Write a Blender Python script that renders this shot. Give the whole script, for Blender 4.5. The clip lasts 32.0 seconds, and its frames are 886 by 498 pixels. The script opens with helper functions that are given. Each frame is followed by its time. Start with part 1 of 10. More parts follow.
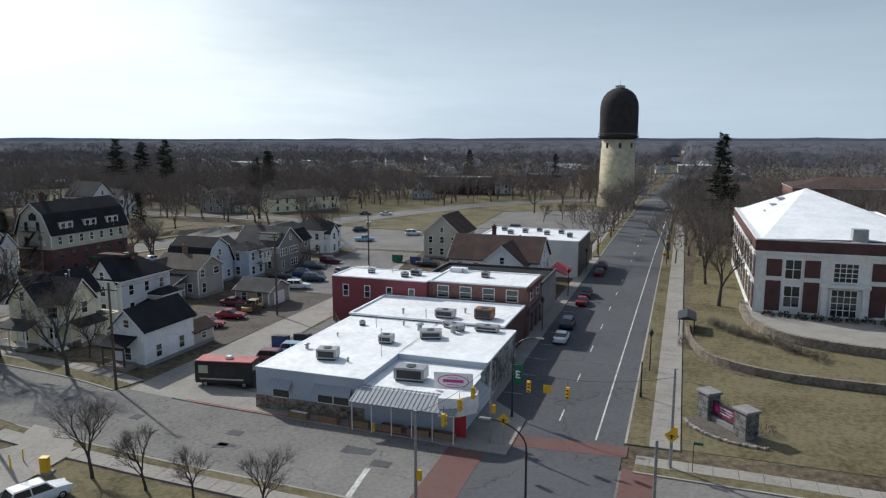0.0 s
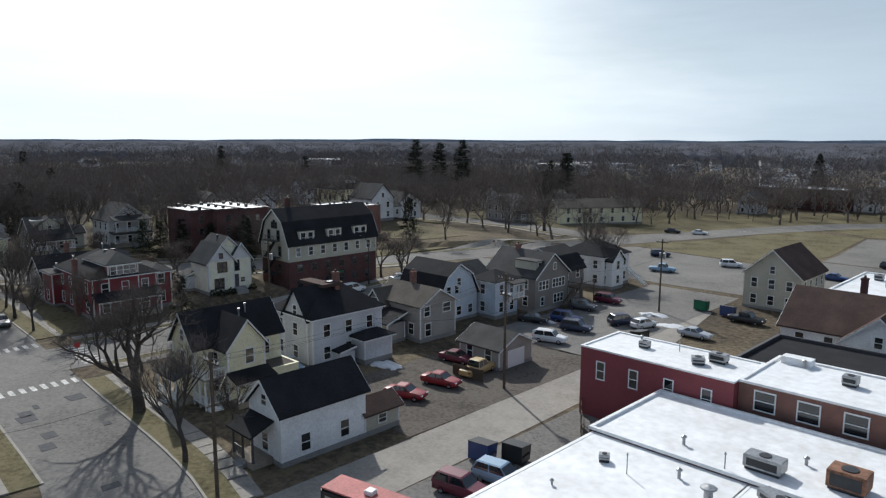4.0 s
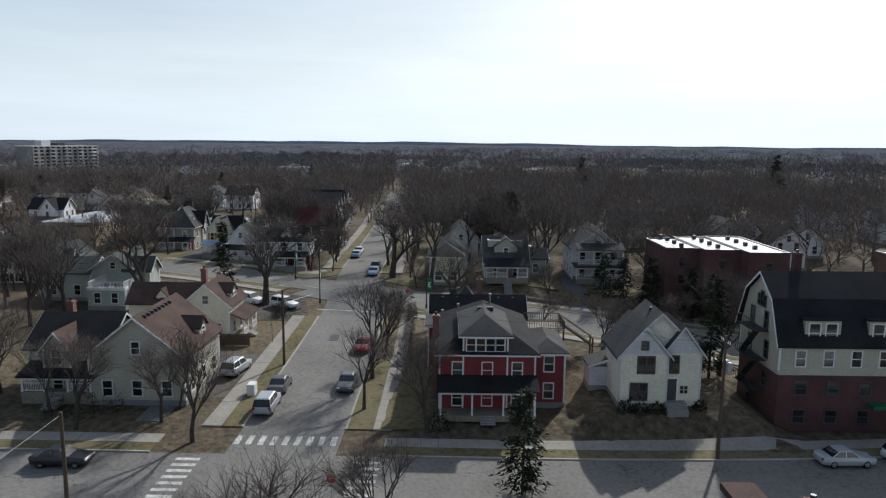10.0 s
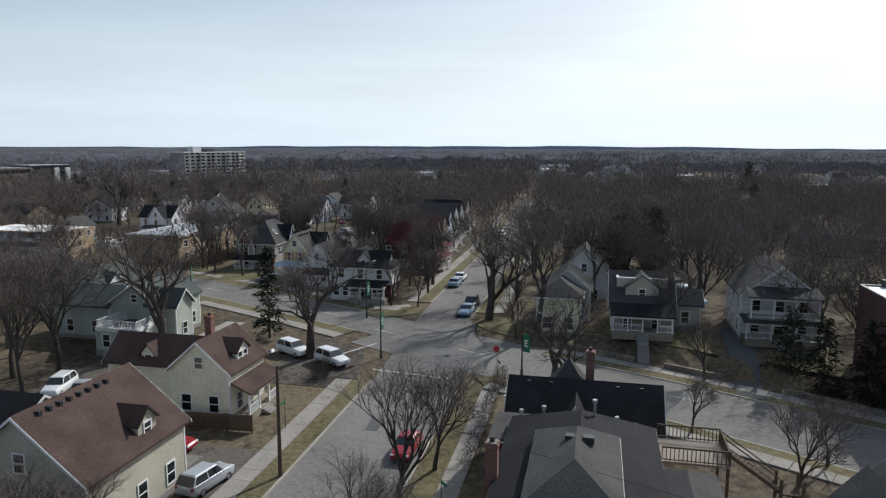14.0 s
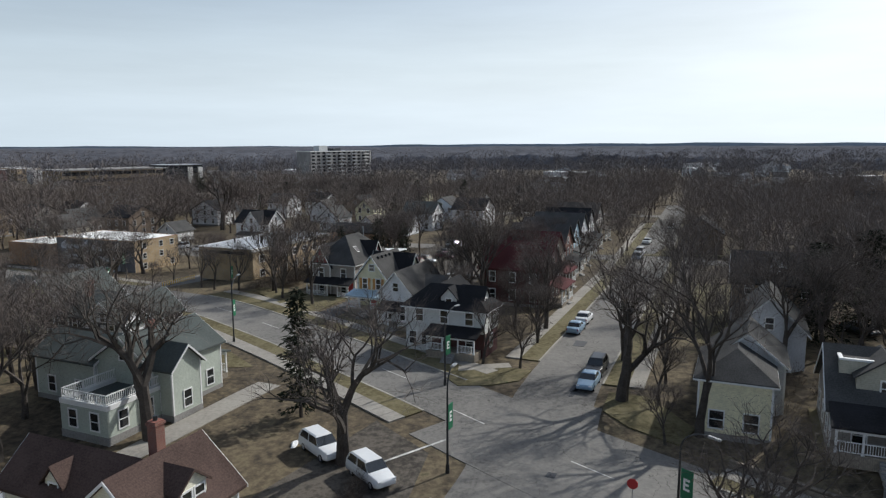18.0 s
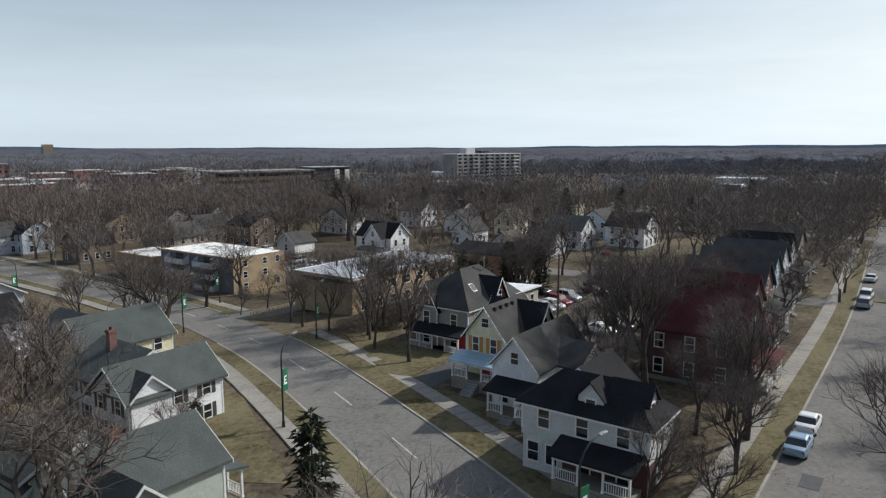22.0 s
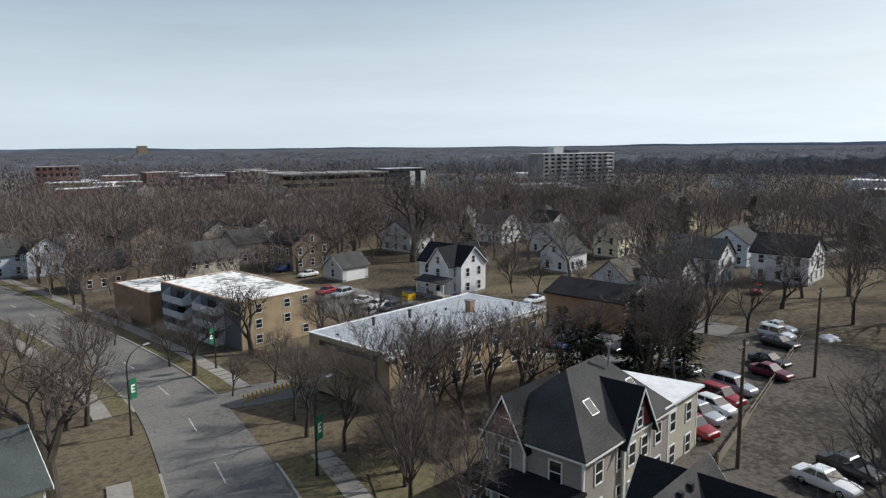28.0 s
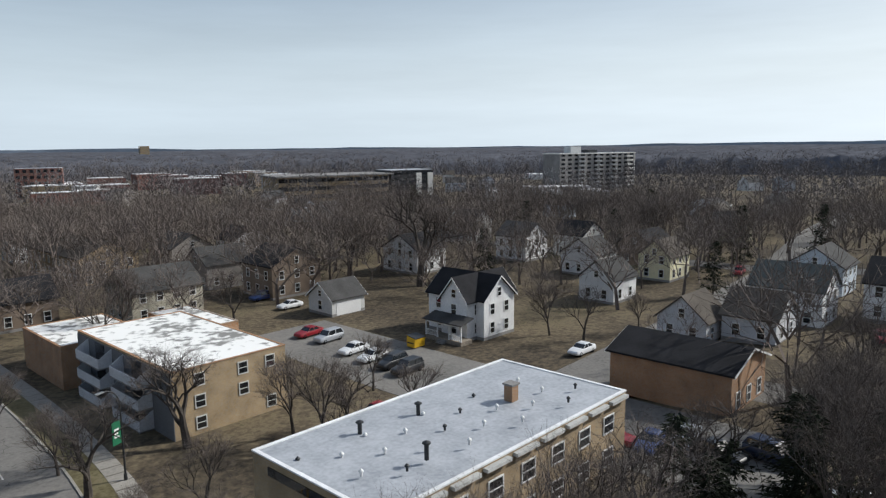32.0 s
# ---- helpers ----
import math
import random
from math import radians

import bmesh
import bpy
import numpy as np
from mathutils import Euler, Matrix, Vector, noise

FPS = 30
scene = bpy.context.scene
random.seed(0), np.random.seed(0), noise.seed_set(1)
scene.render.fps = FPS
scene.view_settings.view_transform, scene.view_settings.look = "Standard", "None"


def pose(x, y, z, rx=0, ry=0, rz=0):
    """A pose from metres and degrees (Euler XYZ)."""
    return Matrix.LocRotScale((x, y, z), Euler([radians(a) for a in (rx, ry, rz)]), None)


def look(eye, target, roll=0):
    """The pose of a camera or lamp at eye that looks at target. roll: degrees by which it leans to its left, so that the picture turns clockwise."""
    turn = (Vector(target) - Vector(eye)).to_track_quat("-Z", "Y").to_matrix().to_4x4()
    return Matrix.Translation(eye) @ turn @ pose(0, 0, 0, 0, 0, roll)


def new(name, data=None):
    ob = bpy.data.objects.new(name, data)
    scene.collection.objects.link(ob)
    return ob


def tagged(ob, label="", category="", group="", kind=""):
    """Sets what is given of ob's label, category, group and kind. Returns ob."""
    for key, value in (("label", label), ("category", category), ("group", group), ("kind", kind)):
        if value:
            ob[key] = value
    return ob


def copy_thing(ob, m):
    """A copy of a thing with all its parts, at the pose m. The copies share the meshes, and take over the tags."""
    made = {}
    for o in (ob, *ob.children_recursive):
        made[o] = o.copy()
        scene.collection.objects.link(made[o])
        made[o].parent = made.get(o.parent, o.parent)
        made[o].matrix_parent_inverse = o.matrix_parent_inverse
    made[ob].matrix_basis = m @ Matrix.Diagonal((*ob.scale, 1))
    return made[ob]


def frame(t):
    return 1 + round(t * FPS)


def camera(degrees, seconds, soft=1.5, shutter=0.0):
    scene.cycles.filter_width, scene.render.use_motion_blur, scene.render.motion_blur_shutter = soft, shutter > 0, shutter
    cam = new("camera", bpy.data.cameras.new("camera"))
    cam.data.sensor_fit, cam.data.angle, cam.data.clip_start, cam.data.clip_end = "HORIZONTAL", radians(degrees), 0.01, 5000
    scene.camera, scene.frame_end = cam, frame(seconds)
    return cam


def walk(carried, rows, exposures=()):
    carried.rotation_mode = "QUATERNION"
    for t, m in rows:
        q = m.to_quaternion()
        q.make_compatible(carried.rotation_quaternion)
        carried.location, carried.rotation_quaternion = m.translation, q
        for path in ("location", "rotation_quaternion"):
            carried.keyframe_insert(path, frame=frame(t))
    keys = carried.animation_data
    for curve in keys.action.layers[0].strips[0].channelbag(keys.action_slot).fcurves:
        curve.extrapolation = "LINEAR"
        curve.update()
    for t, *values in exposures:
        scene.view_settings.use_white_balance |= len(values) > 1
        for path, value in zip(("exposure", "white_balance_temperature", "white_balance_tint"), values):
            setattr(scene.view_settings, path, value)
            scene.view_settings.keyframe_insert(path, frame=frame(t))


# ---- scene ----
cam = camera(64.8, 32.0, 1.25)
METRES, EYE, TILT, LEAN, TURN = 255.0, 26.5, -9.0, 0.0, 0.0
ROWS = [
    (0.0, 0.0, 0.0, 0.0, 0.0, 0.0, -0.0),
    (0.5, 0.003, 0.0182, 0.0028, 2.55, 0.01, -0.45),
    (1.0, 0.005, 0.0366, 0.0057, 5.21, -0.01, -0.9),
    (1.5, 0.0063, 0.0553, 0.0085, 8.01, -0.06, -1.36),
    (2.0, 0.0067, 0.0735, 0.0114, 10.56, -0.13, -1.8),
    (2.5, 0.0064, 0.0921, 0.014, 13.65, -0.2, -2.32),
    (3.0, 0.0052, 0.1105, 0.0167, 17.23, -0.35, -2.81),
    (3.5, 0.003, 0.1287, 0.0193, 21.58, -0.56, -3.49),
    (5.5, -0.0143, 0.1993, 0.0306, 35.72, -1.54, -5.41),
    (6.0, -0.0207, 0.2155, 0.033, 39.71, -1.87, -5.93),
    (6.5, -0.0283, 0.2313, 0.0355, 43.89, -2.3, -6.47),
    (7.0, -0.0365, 0.2465, 0.038, 47.97, -2.77, -6.99),
    (7.5, -0.0458, 0.261, 0.0403, 52.03, -3.23, -7.47),
    (8.0, -0.0558, 0.2751, 0.0424, 56.14, -3.7, -7.87),
    (8.5, -0.0667, 0.2882, 0.0446, 60.09, -4.23, -8.34),
    (9.0, -0.0781, 0.3005, 0.0464, 64.0, -4.75, -8.67),
    (9.5, -0.0903, 0.3121, 0.0484, 67.7, -5.29, -8.9),
    (10.0, -0.1031, 0.3227, 0.0499, 71.09, -5.73, -9.12),
    (10.5, -0.1162, 0.3324, 0.0514, 73.86, -6.12, -9.26),
    (11.0, -0.1294, 0.3411, 0.053, 74.18, -6.17, -9.22),
    (11.5, -0.1434, 0.349, 0.0541, 74.08, -6.1, -9.15),
    (12.0, -0.1565, 0.3559, 0.0551, 74.1, -6.06, -9.03),
    (12.5, -0.1705, 0.3622, 0.0558, 75.6, -6.23, -9.01),
    (13.0, -0.1845, 0.3683, 0.0562, 78.17, -6.54, -9.08),
    (13.5, -0.1986, 0.3739, 0.0568, 80.88, -6.92, -9.14),
    (14.0, -0.2131, 0.379, 0.0573, 83.39, -7.31, -9.14),
    (14.5, -0.228, 0.3836, 0.0579, 85.7, -7.67, -9.17),
    (16.5, -0.2859, 0.3958, 0.0605, 91.46, -8.77, -8.88),
    (17.0, -0.301, 0.3974, 0.0607, 92.73, -8.97, -8.87),
    (17.5, -0.3161, 0.3991, 0.0608, 93.98, -9.16, -8.82),
    (18.0, -0.3312, 0.4001, 0.0608, 94.43, -9.21, -8.79),
    (18.5, -0.3464, 0.4005, 0.0604, 94.66, -9.22, -8.81),
    (19.0, -0.3614, 0.4004, 0.0605, 96.6, -9.51, -8.79),
    (19.5, -0.3768, 0.4001, 0.0611, 99.79, -9.97, -8.7),
    (20.0, -0.392, 0.3995, 0.0618, 102.38, -10.35, -8.64),
    (20.5, -0.4066, 0.3989, 0.0619, 103.4, -10.47, -8.63),
    (21.0, -0.4204, 0.3977, 0.0622, 104.31, -10.62, -8.59),
    (21.5, -0.4341, 0.396, 0.0622, 105.05, -10.71, -8.56),
    (22.0, -0.4478, 0.3938, 0.062, 107.12, -11.01, -8.47),
    (22.5, -0.4614, 0.3916, 0.0616, 109.89, -11.4, -8.33),
    (23.0, -0.4748, 0.3888, 0.0613, 112.79, -11.81, -8.13),
    (23.5, -0.4877, 0.3859, 0.061, 113.84, -11.96, -8.08),
    (24.0, -0.5002, 0.3825, 0.0604, 113.81, -11.97, -8.04),
    (24.5, -0.5125, 0.3788, 0.0597, 113.8, -11.99, -8.01),
    (25.0, -0.5245, 0.3749, 0.0588, 113.78, -11.99, -7.98),
    (25.5, -0.5364, 0.3708, 0.0581, 113.77, -11.98, -7.92),
    (27.5, -0.5846, 0.3515, 0.0562, 113.86, -12.03, -7.77),
    (28.0, -0.5978, 0.3453, 0.0551, 113.92, -12.05, -7.73),
    (28.5, -0.611, 0.3389, 0.0537, 113.97, -12.05, -7.71),
    (29.0, -0.624, 0.3325, 0.0525, 114.03, -12.07, -7.69),
    (29.5, -0.6372, 0.3259, 0.0511, 114.07, -12.06, -7.69),
    (30.0, -0.6504, 0.3193, 0.0501, 114.11, -12.07, -7.67),
    (30.5, -0.6639, 0.3125, 0.0489, 114.15, -12.06, -7.67),
    (31.0, -0.6777, 0.3056, 0.0479, 114.19, -12.07, -7.64),
    (31.5, -0.6914, 0.2988, 0.047, 114.29, -12.09, -7.62),
    (32.0, -0.7053, 0.2919, 0.0461, 114.39, -12.12, -7.6),
]
walk(cam, [(t, pose(0, 0, EYE, TILT, LEAN, TURN) @ pose(METRES * x, METRES * y, METRES * z, 90 + pitch, roll, yaw)) for t, x, y, z, yaw, pitch, roll in ROWS], [(0.0, -0.27, 6050, 8), (14.0, -0.27, 6050, 8), (20.0, -0.27, 6150, 8), (32.0, -0.27, 6150, 8)])

# ---- light ----
SUN_AZ, SUN_EL = 43.0, 36.0            # degrees to the left of +y, degrees up
world = bpy.data.worlds.new("world")
scene.world = world
world.use_nodes = True
wn, wl = world.node_tree.nodes, world.node_tree.links
wn.clear()
sky = wn.new("ShaderNodeTexSky")
sky.sky_type, sky.sun_disc = "NISHITA", False
sky.sun_elevation, sky.sun_rotation = radians(SUN_EL), radians(-SUN_AZ)
sky.air_density, sky.dust_density, sky.ozone_density = 1.0, 2.5, 1.5
# thin high cloud over the blue, brightest round the sun
wtc = wn.new("ShaderNodeTexCoord")
wmap = wn.new("ShaderNodeMapping")
wmap.inputs["Scale"].default_value = (1.0, 1.0, 4.5)
wnoise = wn.new("ShaderNodeTexNoise")
wnoise.inputs["Scale"].default_value, wnoise.inputs["Detail"].default_value, wnoise.inputs["Roughness"].default_value = 1.6, 7.0, 0.55
wramp = wn.new("ShaderNodeMapRange")
wramp.inputs[1].default_value, wramp.inputs[2].default_value, wramp.inputs[3].default_value, wramp.inputs[4].default_value = 0.36, 0.75, 0.05, 0.36
sundir = Vector((-math.sin(radians(SUN_AZ)) * math.cos(radians(SUN_EL)), math.cos(radians(SUN_AZ)) * math.cos(radians(SUN_EL)), math.sin(radians(SUN_EL))))
wdot = wn.new("ShaderNodeVectorMath")
wdot.operation = "DOT_PRODUCT"
wdot.inputs[1].default_value = sundir
wglow = wn.new("ShaderNodeMapRange")
wglow.inputs[1].default_value, wglow.inputs[2].default_value, wglow.inputs[3].default_value, wglow.inputs[4].default_value = -0.2, 1.0, 0.0, 1.0
wpow = wn.new("ShaderNodeMath")
wpow.operation = "POWER"
wpow.inputs[1].default_value = 2.2
wcol = wn.new("ShaderNodeMix")
wcol.data_type = "RGBA"
wcol.inputs[6].default_value, wcol.inputs[7].default_value = (7.5, 8.35, 8.95, 1), (12.4, 12.9, 13.0, 1)
wmix = wn.new("ShaderNodeMix")
wmix.data_type = "RGBA"
wbg = wn.new("ShaderNodeBackground")
wbg.inputs["Strength"].default_value = 0.11
wout = wn.new("ShaderNodeOutputWorld")
wl.new(wtc.outputs["Generated"], wmap.inputs["Vector"])
wl.new(wmap.outputs["Vector"], wnoise.inputs["Vector"])
wl.new(wnoise.outputs["Fac"], wramp.inputs[0])
wl.new(wtc.outputs["Generated"], wdot.inputs[0])
wl.new(wdot.outputs["Value"], wglow.inputs[0])
wl.new(wglow.outputs[0], wpow.inputs[0])
wl.new(wpow.outputs[0], wcol.inputs[0])
wsep = wn.new("ShaderNodeSeparateXYZ")
whor = wn.new("ShaderNodeMapRange")
whor.inputs[1].default_value, whor.inputs[2].default_value, whor.inputs[3].default_value, whor.inputs[4].default_value = 0.05, 0.32, 0.95, 0.0
wmax = wn.new("ShaderNodeMath")
wmax.operation = "MAXIMUM"
wl.new(wtc.outputs["Generated"], wsep.inputs[0])
wl.new(wsep.outputs[2], whor.inputs[0])
wl.new(whor.outputs[0], wmax.inputs[0])
wl.new(wramp.outputs[0], wmax.inputs[1])
wl.new(wmax.outputs[0], wmix.inputs[0])
wl.new(sky.outputs["Color"], wmix.inputs[6])
# the veil of cloud away from the sun
wback = wn.new("ShaderNodeMapRange")
wback.inputs[1].default_value, wback.inputs[2].default_value, wback.inputs[3].default_value, wback.inputs[4].default_value = -0.75, -0.15, 0.95, 1.0
wdim = wn.new("ShaderNodeMix")
wdim.data_type, wdim.blend_type, wdim.inputs[0].default_value = "RGBA", "MULTIPLY", 1.0
wl.new(wdot.outputs["Value"], wback.inputs[0])
wl.new(wcol.outputs[2], wdim.inputs[6])
wl.new(wback.outputs[0], wdim.inputs[7])
wl.new(wdim.outputs[2], wmix.inputs[7])
# a grey-blue bank of thin cloud, ragged at its edge, and faint streaks
wbd = wn.new("ShaderNodeVectorMath")
wbd.operation = "DOT_PRODUCT"
wbd.inputs[1].default_value = (0.42, 0.90, 0.10)
wrag = wn.new("ShaderNodeMath")
wrag.operation, wrag.inputs[1].default_value = "MULTIPLY_ADD", 0.55
wbank = wn.new("ShaderNodeMapRange")
wbank.interpolation_type = "SMOOTHSTEP"
wbank.inputs[1].default_value, wbank.inputs[2].default_value, wbank.inputs[3].default_value, wbank.inputs[4].default_value = 1.02, 1.26, 0.0, 1.0
wgrey = wn.new("ShaderNodeMix")
wgrey.data_type = "RGBA"
wgrey.inputs[6].default_value, wgrey.inputs[7].default_value = (1, 1, 1, 1), (0.72, 0.765, 0.81, 1)
wmap2 = wn.new("ShaderNodeMapping")
wmap2.inputs["Scale"].default_value = (1.0, 1.0, 9.0)
wstr = wn.new("ShaderNodeTexNoise")
wstr.inputs["Scale"].default_value, wstr.inputs["Detail"].default_value, wstr.inputs["Roughness"].default_value = 2.3, 8.0, 0.6
wsr = wn.new("ShaderNodeMapRange")
wsr.inputs[1].default_value, wsr.inputs[2].default_value, wsr.inputs[3].default_value, wsr.inputs[4].default_value = 0.3, 0.7, 0.94, 1.05
wm1, wm2 = wn.new("ShaderNodeMix"), wn.new("ShaderNodeMix")
for q in (wm1, wm2):
    q.data_type, q.blend_type, q.inputs[0].default_value = "RGBA", "MULTIPLY", 1.0
wl.new(wtc.outputs["Generated"], wbd.inputs[0])
wl.new(wnoise.outputs["Fac"], wrag.inputs[0])
wl.new(wbd.outputs["Value"], wrag.inputs[2])
wl.new(wrag.outputs[0], wbank.inputs[0])
wl.new(wbank.outputs[0], wgrey.inputs[0])
wl.new(wtc.outputs["Generated"], wmap2.inputs["Vector"])
wl.new(wmap2.outputs["Vector"], wstr.inputs["Vector"])
wl.new(wstr.outputs["Fac"], wsr.inputs[0])
wl.new(wmix.outputs[2], wm1.inputs[6])
wl.new(wgrey.outputs[2], wm1.inputs[7])
wl.new(wm1.outputs[2], wm2.inputs[6])
wl.new(wsr.outputs[0], wm2.inputs[7])
wl.new(wm2.outputs[2], wbg.inputs["Color"])
wl.new(wbg.outputs["Background"], wout.inputs["Surface"])

lamp = bpy.data.lights.new("sun", "SUN")
lamp.energy, lamp.angle, lamp.color = 4.7, radians(1.0), (1.0, 0.95, 0.87)
sun = new("sun", lamp)
sun.matrix_world = look(sundir * 400, (0, 0, 0))

# ---- plan: s runs along the cross street, v along the main street ----
GRID = Matrix.Translation((12, 60, 0)) @ pose(0, 0, 0, 0, 0, -19)
CA, SA = math.cos(radians(19)), math.sin(radians(19))


def ease(t):
    t = min(1.0, max(0.0, t))
    return t * t * (3 - 2 * t)


def gz(x, y):
    """Height of the ground: it rises slowly along the cross street and falls away past the bend of the curving street."""
    v = (x - 12) * SA + (y - 60) * CA
    s = (y - 60) * SA - (x - 12) * CA
    t = min(1.0, max(0.0, (-58 - v) / 50))
    lift = 0.0
    if 102.8 < s < 128 and 6 < v < 42:
        lift = (0.4 + 1.5 * ease((v - 20.5) / 4)) * ease((s - 102.8) / 3.2) * ease((128 - s) / 6) * ease((v - 6) / 2.5) * ease((42 - v) / 4)
    if 110 < s < 300 and 10 < v < 130:      # the yards west of the curving street stand on a bank
        c = s - 156.2 + 0.46 * v
        lift += ease((v - 11) / 4.5) * ease((130 - v) / 20) * ease((300 - s) / 60) * (1.5 * ease((c - 11) / 3.0) + 1.8 * ease((c - 30) / 40) * ease((v - 40) / 50))
    return -1.5 + 2.8 * min(1.0, max(0.0, (-25.0 - x) / 125.0)) - 2.7 * t * t * (3 - 2 * t) + lift


def wx(s, v):
    return 12 - s * CA + v * SA


def wxy(s, v):
    return wx(s, v), 60 + s * SA + v * CA


def at(s, v, turn=0, up=0.0):
    """Pose at a place of the plan, standing on the ground."""
    return GRID @ Matrix.Translation((-s, v, gz(*wxy(s, v)) + up)) @ pose(0, 0, 0, 0, 0, turn)

# ---- materials ----
def node_mat(name):
    m = bpy.data.materials.new(name)
    m.use_nodes = True
    return m, m.node_tree.nodes, m.node_tree.links, m.node_tree.nodes["Principled BSDF"]


def mat(name, col, rough=0.8, var=0.18, big=0.25, fine=6.0, bump=0.15, metal=0.0, col2=None, lines=None, spec=None, rand=0.0, coat=0.0, sharp=False):
    """Colour with stains at a large and grain at a fine scale; lines: (axis, spacing in m, depth) for boards or seams."""
    m, n, l, b = node_mat(name)
    b.inputs["Roughness"].default_value, b.inputs["Metallic"].default_value = rough, metal
    if coat:
        b.inputs["Coat Weight"].default_value = coat
    if spec is None and rough >= 0.85 and not metal:
        spec = 0.15
    if spec is not None:
        b.inputs["Specular IOR Level"].default_value = spec
    tc = n.new("ShaderNodeTexCoord")
    n1, n2 = n.new("ShaderNodeTexNoise"), n.new("ShaderNodeTexNoise")
    for nd, sc, dt in ((n1, big, 4.0), (n2, fine, 6.0)):
        nd.inputs["Scale"].default_value, nd.inputs["Detail"].default_value = sc, dt
        l.new(tc.outputs["Object"], nd.inputs["Vector"])
    c2 = col2 or tuple(max(0, c * (1 - 1.6 * var)) for c in col)
    c1 = tuple(min(1, c * (1 + 0.5 * var)) for c in col)
    mx = n.new("ShaderNodeMix")
    mx.data_type = "RGBA"
    mx.inputs[6].default_value, mx.inputs[7].default_value = (*c2, 1), (*c1, 1)
    add = n.new("ShaderNodeMath")
    add.operation = "ADD"
    l.new(n1.outputs["Fac"], add.inputs[0])
    l.new(n2.outputs["Fac"], add.inputs[1])
    mr = n.new("ShaderNodeMapRange")
    mr.inputs[1].default_value, mr.inputs[2].default_value = (0.84, 0.99) if sharp else (0.7, 1.25)
    l.new(add.outputs[0], mr.inputs[0])
    l.new(mr.outputs[0], mx.inputs[0])
    colour = mx.outputs[2]
    height = n2.outputs["Fac"]
    if rand:
        oi = n.new("ShaderNodeObjectInfo")
        hs = n.new("ShaderNodeHueSaturation")
        rr = n.new("ShaderNodeMapRange")
        rr.inputs[3].default_value, rr.inputs[4].default_value = 1 - rand, 1 + rand
        l.new(oi.outputs["Random"], rr.inputs[0])
        l.new(rr.outputs[0], hs.inputs["Value"])
        l.new(colour, hs.inputs["Color"])
        colour = hs.outputs["Color"]
    if lines:
        axis, gap, depth = lines
        sp = n.new("ShaderNodeSeparateXYZ")
        l.new(tc.outputs["Object"], sp.inputs[0])
        dv = n.new("ShaderNodeMath")
        dv.operation, dv.inputs[1].default_value = "DIVIDE", gap
        fr = n.new("ShaderNodeMath")
        fr.operation = "FRACT"
        l.new(sp.outputs[axis], dv.inputs[0])
        l.new(dv.outputs[0], fr.inputs[0])
        st = n.new("ShaderNodeMapRange")
        st.inputs[1].default_value, st.inputs[2].default_value, st.inputs[3].default_value, st.inputs[4].default_value = 0.0, 0.16, 1 - depth, 1.0
        l.new(fr.outputs[0], st.inputs[0])
        ml = n.new("ShaderNodeMix")
        ml.data_type, ml.blend_type, ml.inputs[0].default_value = "RGBA", "MULTIPLY", 1.0
        l.new(colour, ml.inputs[6])
        l.new(st.outputs[0], ml.inputs[7])
        colour = ml.outputs[2]
    l.new(colour, b.inputs["Base Color"])
    if bump:
        bp = n.new("ShaderNodeBump")
        bp.inputs["Strength"].default_value, bp.inputs["Distance"].default_value = bump, 0.05
        l.new(height, bp.inputs["Height"])
        l.new(bp.outputs["Normal"], b.inputs["Normal"])
    return m


def siding(name, col):
    return mat(name, col, 0.7, 0.14, 0.35, 5.0, 0.1, lines=(2, 0.15, 0.28))


def brick_mat(name, c1, c2, mortar):
    m, n, l, b = node_mat(name)
    b.inputs["Roughness"].default_value = 0.9
    tc = n.new("ShaderNodeTexCoord")
    sp, cb, ad = n.new("ShaderNodeSeparateXYZ"), n.new("ShaderNodeCombineXYZ"), n.new("ShaderNodeMath")
    ad.operation = "ADD"
    l.new(tc.outputs["Object"], sp.inputs[0])
    l.new(sp.outputs[0], ad.inputs[0])
    l.new(sp.outputs[1], ad.inputs[1])
    l.new(ad.outputs[0], cb.inputs[0])
    l.new(sp.outputs[2], cb.inputs[1])
    br = n.new("ShaderNodeTexBrick")
    br.inputs["Color1"].default_value, br.inputs["Color2"].default_value, br.inputs["Mortar"].default_value = (*c1, 1), (*c2, 1), (*mortar, 1)
    br.inputs["Scale"].default_value, br.inputs["Mortar Size"].default_value = 1.0, 0.010
    br.inputs["Brick Width"].default_value, br.inputs["Row Height"].default_value = 0.22, 0.075
    l.new(cb.outputs[0], br.inputs["Vector"])
    ns = n.new("ShaderNodeTexNoise")
    ns.inputs["Scale"].default_value, ns.inputs["Detail"].default_value = 0.5, 6.0
    l.new(tc.outputs["Object"], ns.inputs["Vector"])
    mr = n.new("ShaderNodeMapRange")
    mr.inputs[1].default_value, mr.inputs[2].default_value, mr.inputs[3].default_value, mr.inputs[4].default_value = 0.3, 0.7, 0.7, 1.15
    l.new(ns.outputs["Fac"], mr.inputs[0])
    mx = n.new("ShaderNodeMix")
    mx.data_type, mx.blend_type, mx.inputs[0].default_value = "RGBA", "MULTIPLY", 1.0
    l.new(br.outputs["Color"], mx.inputs[6])
    l.new(mr.outputs[0], mx.inputs[7])
    l.new(mx.outputs[2], b.inputs["Base Color"])
    return m


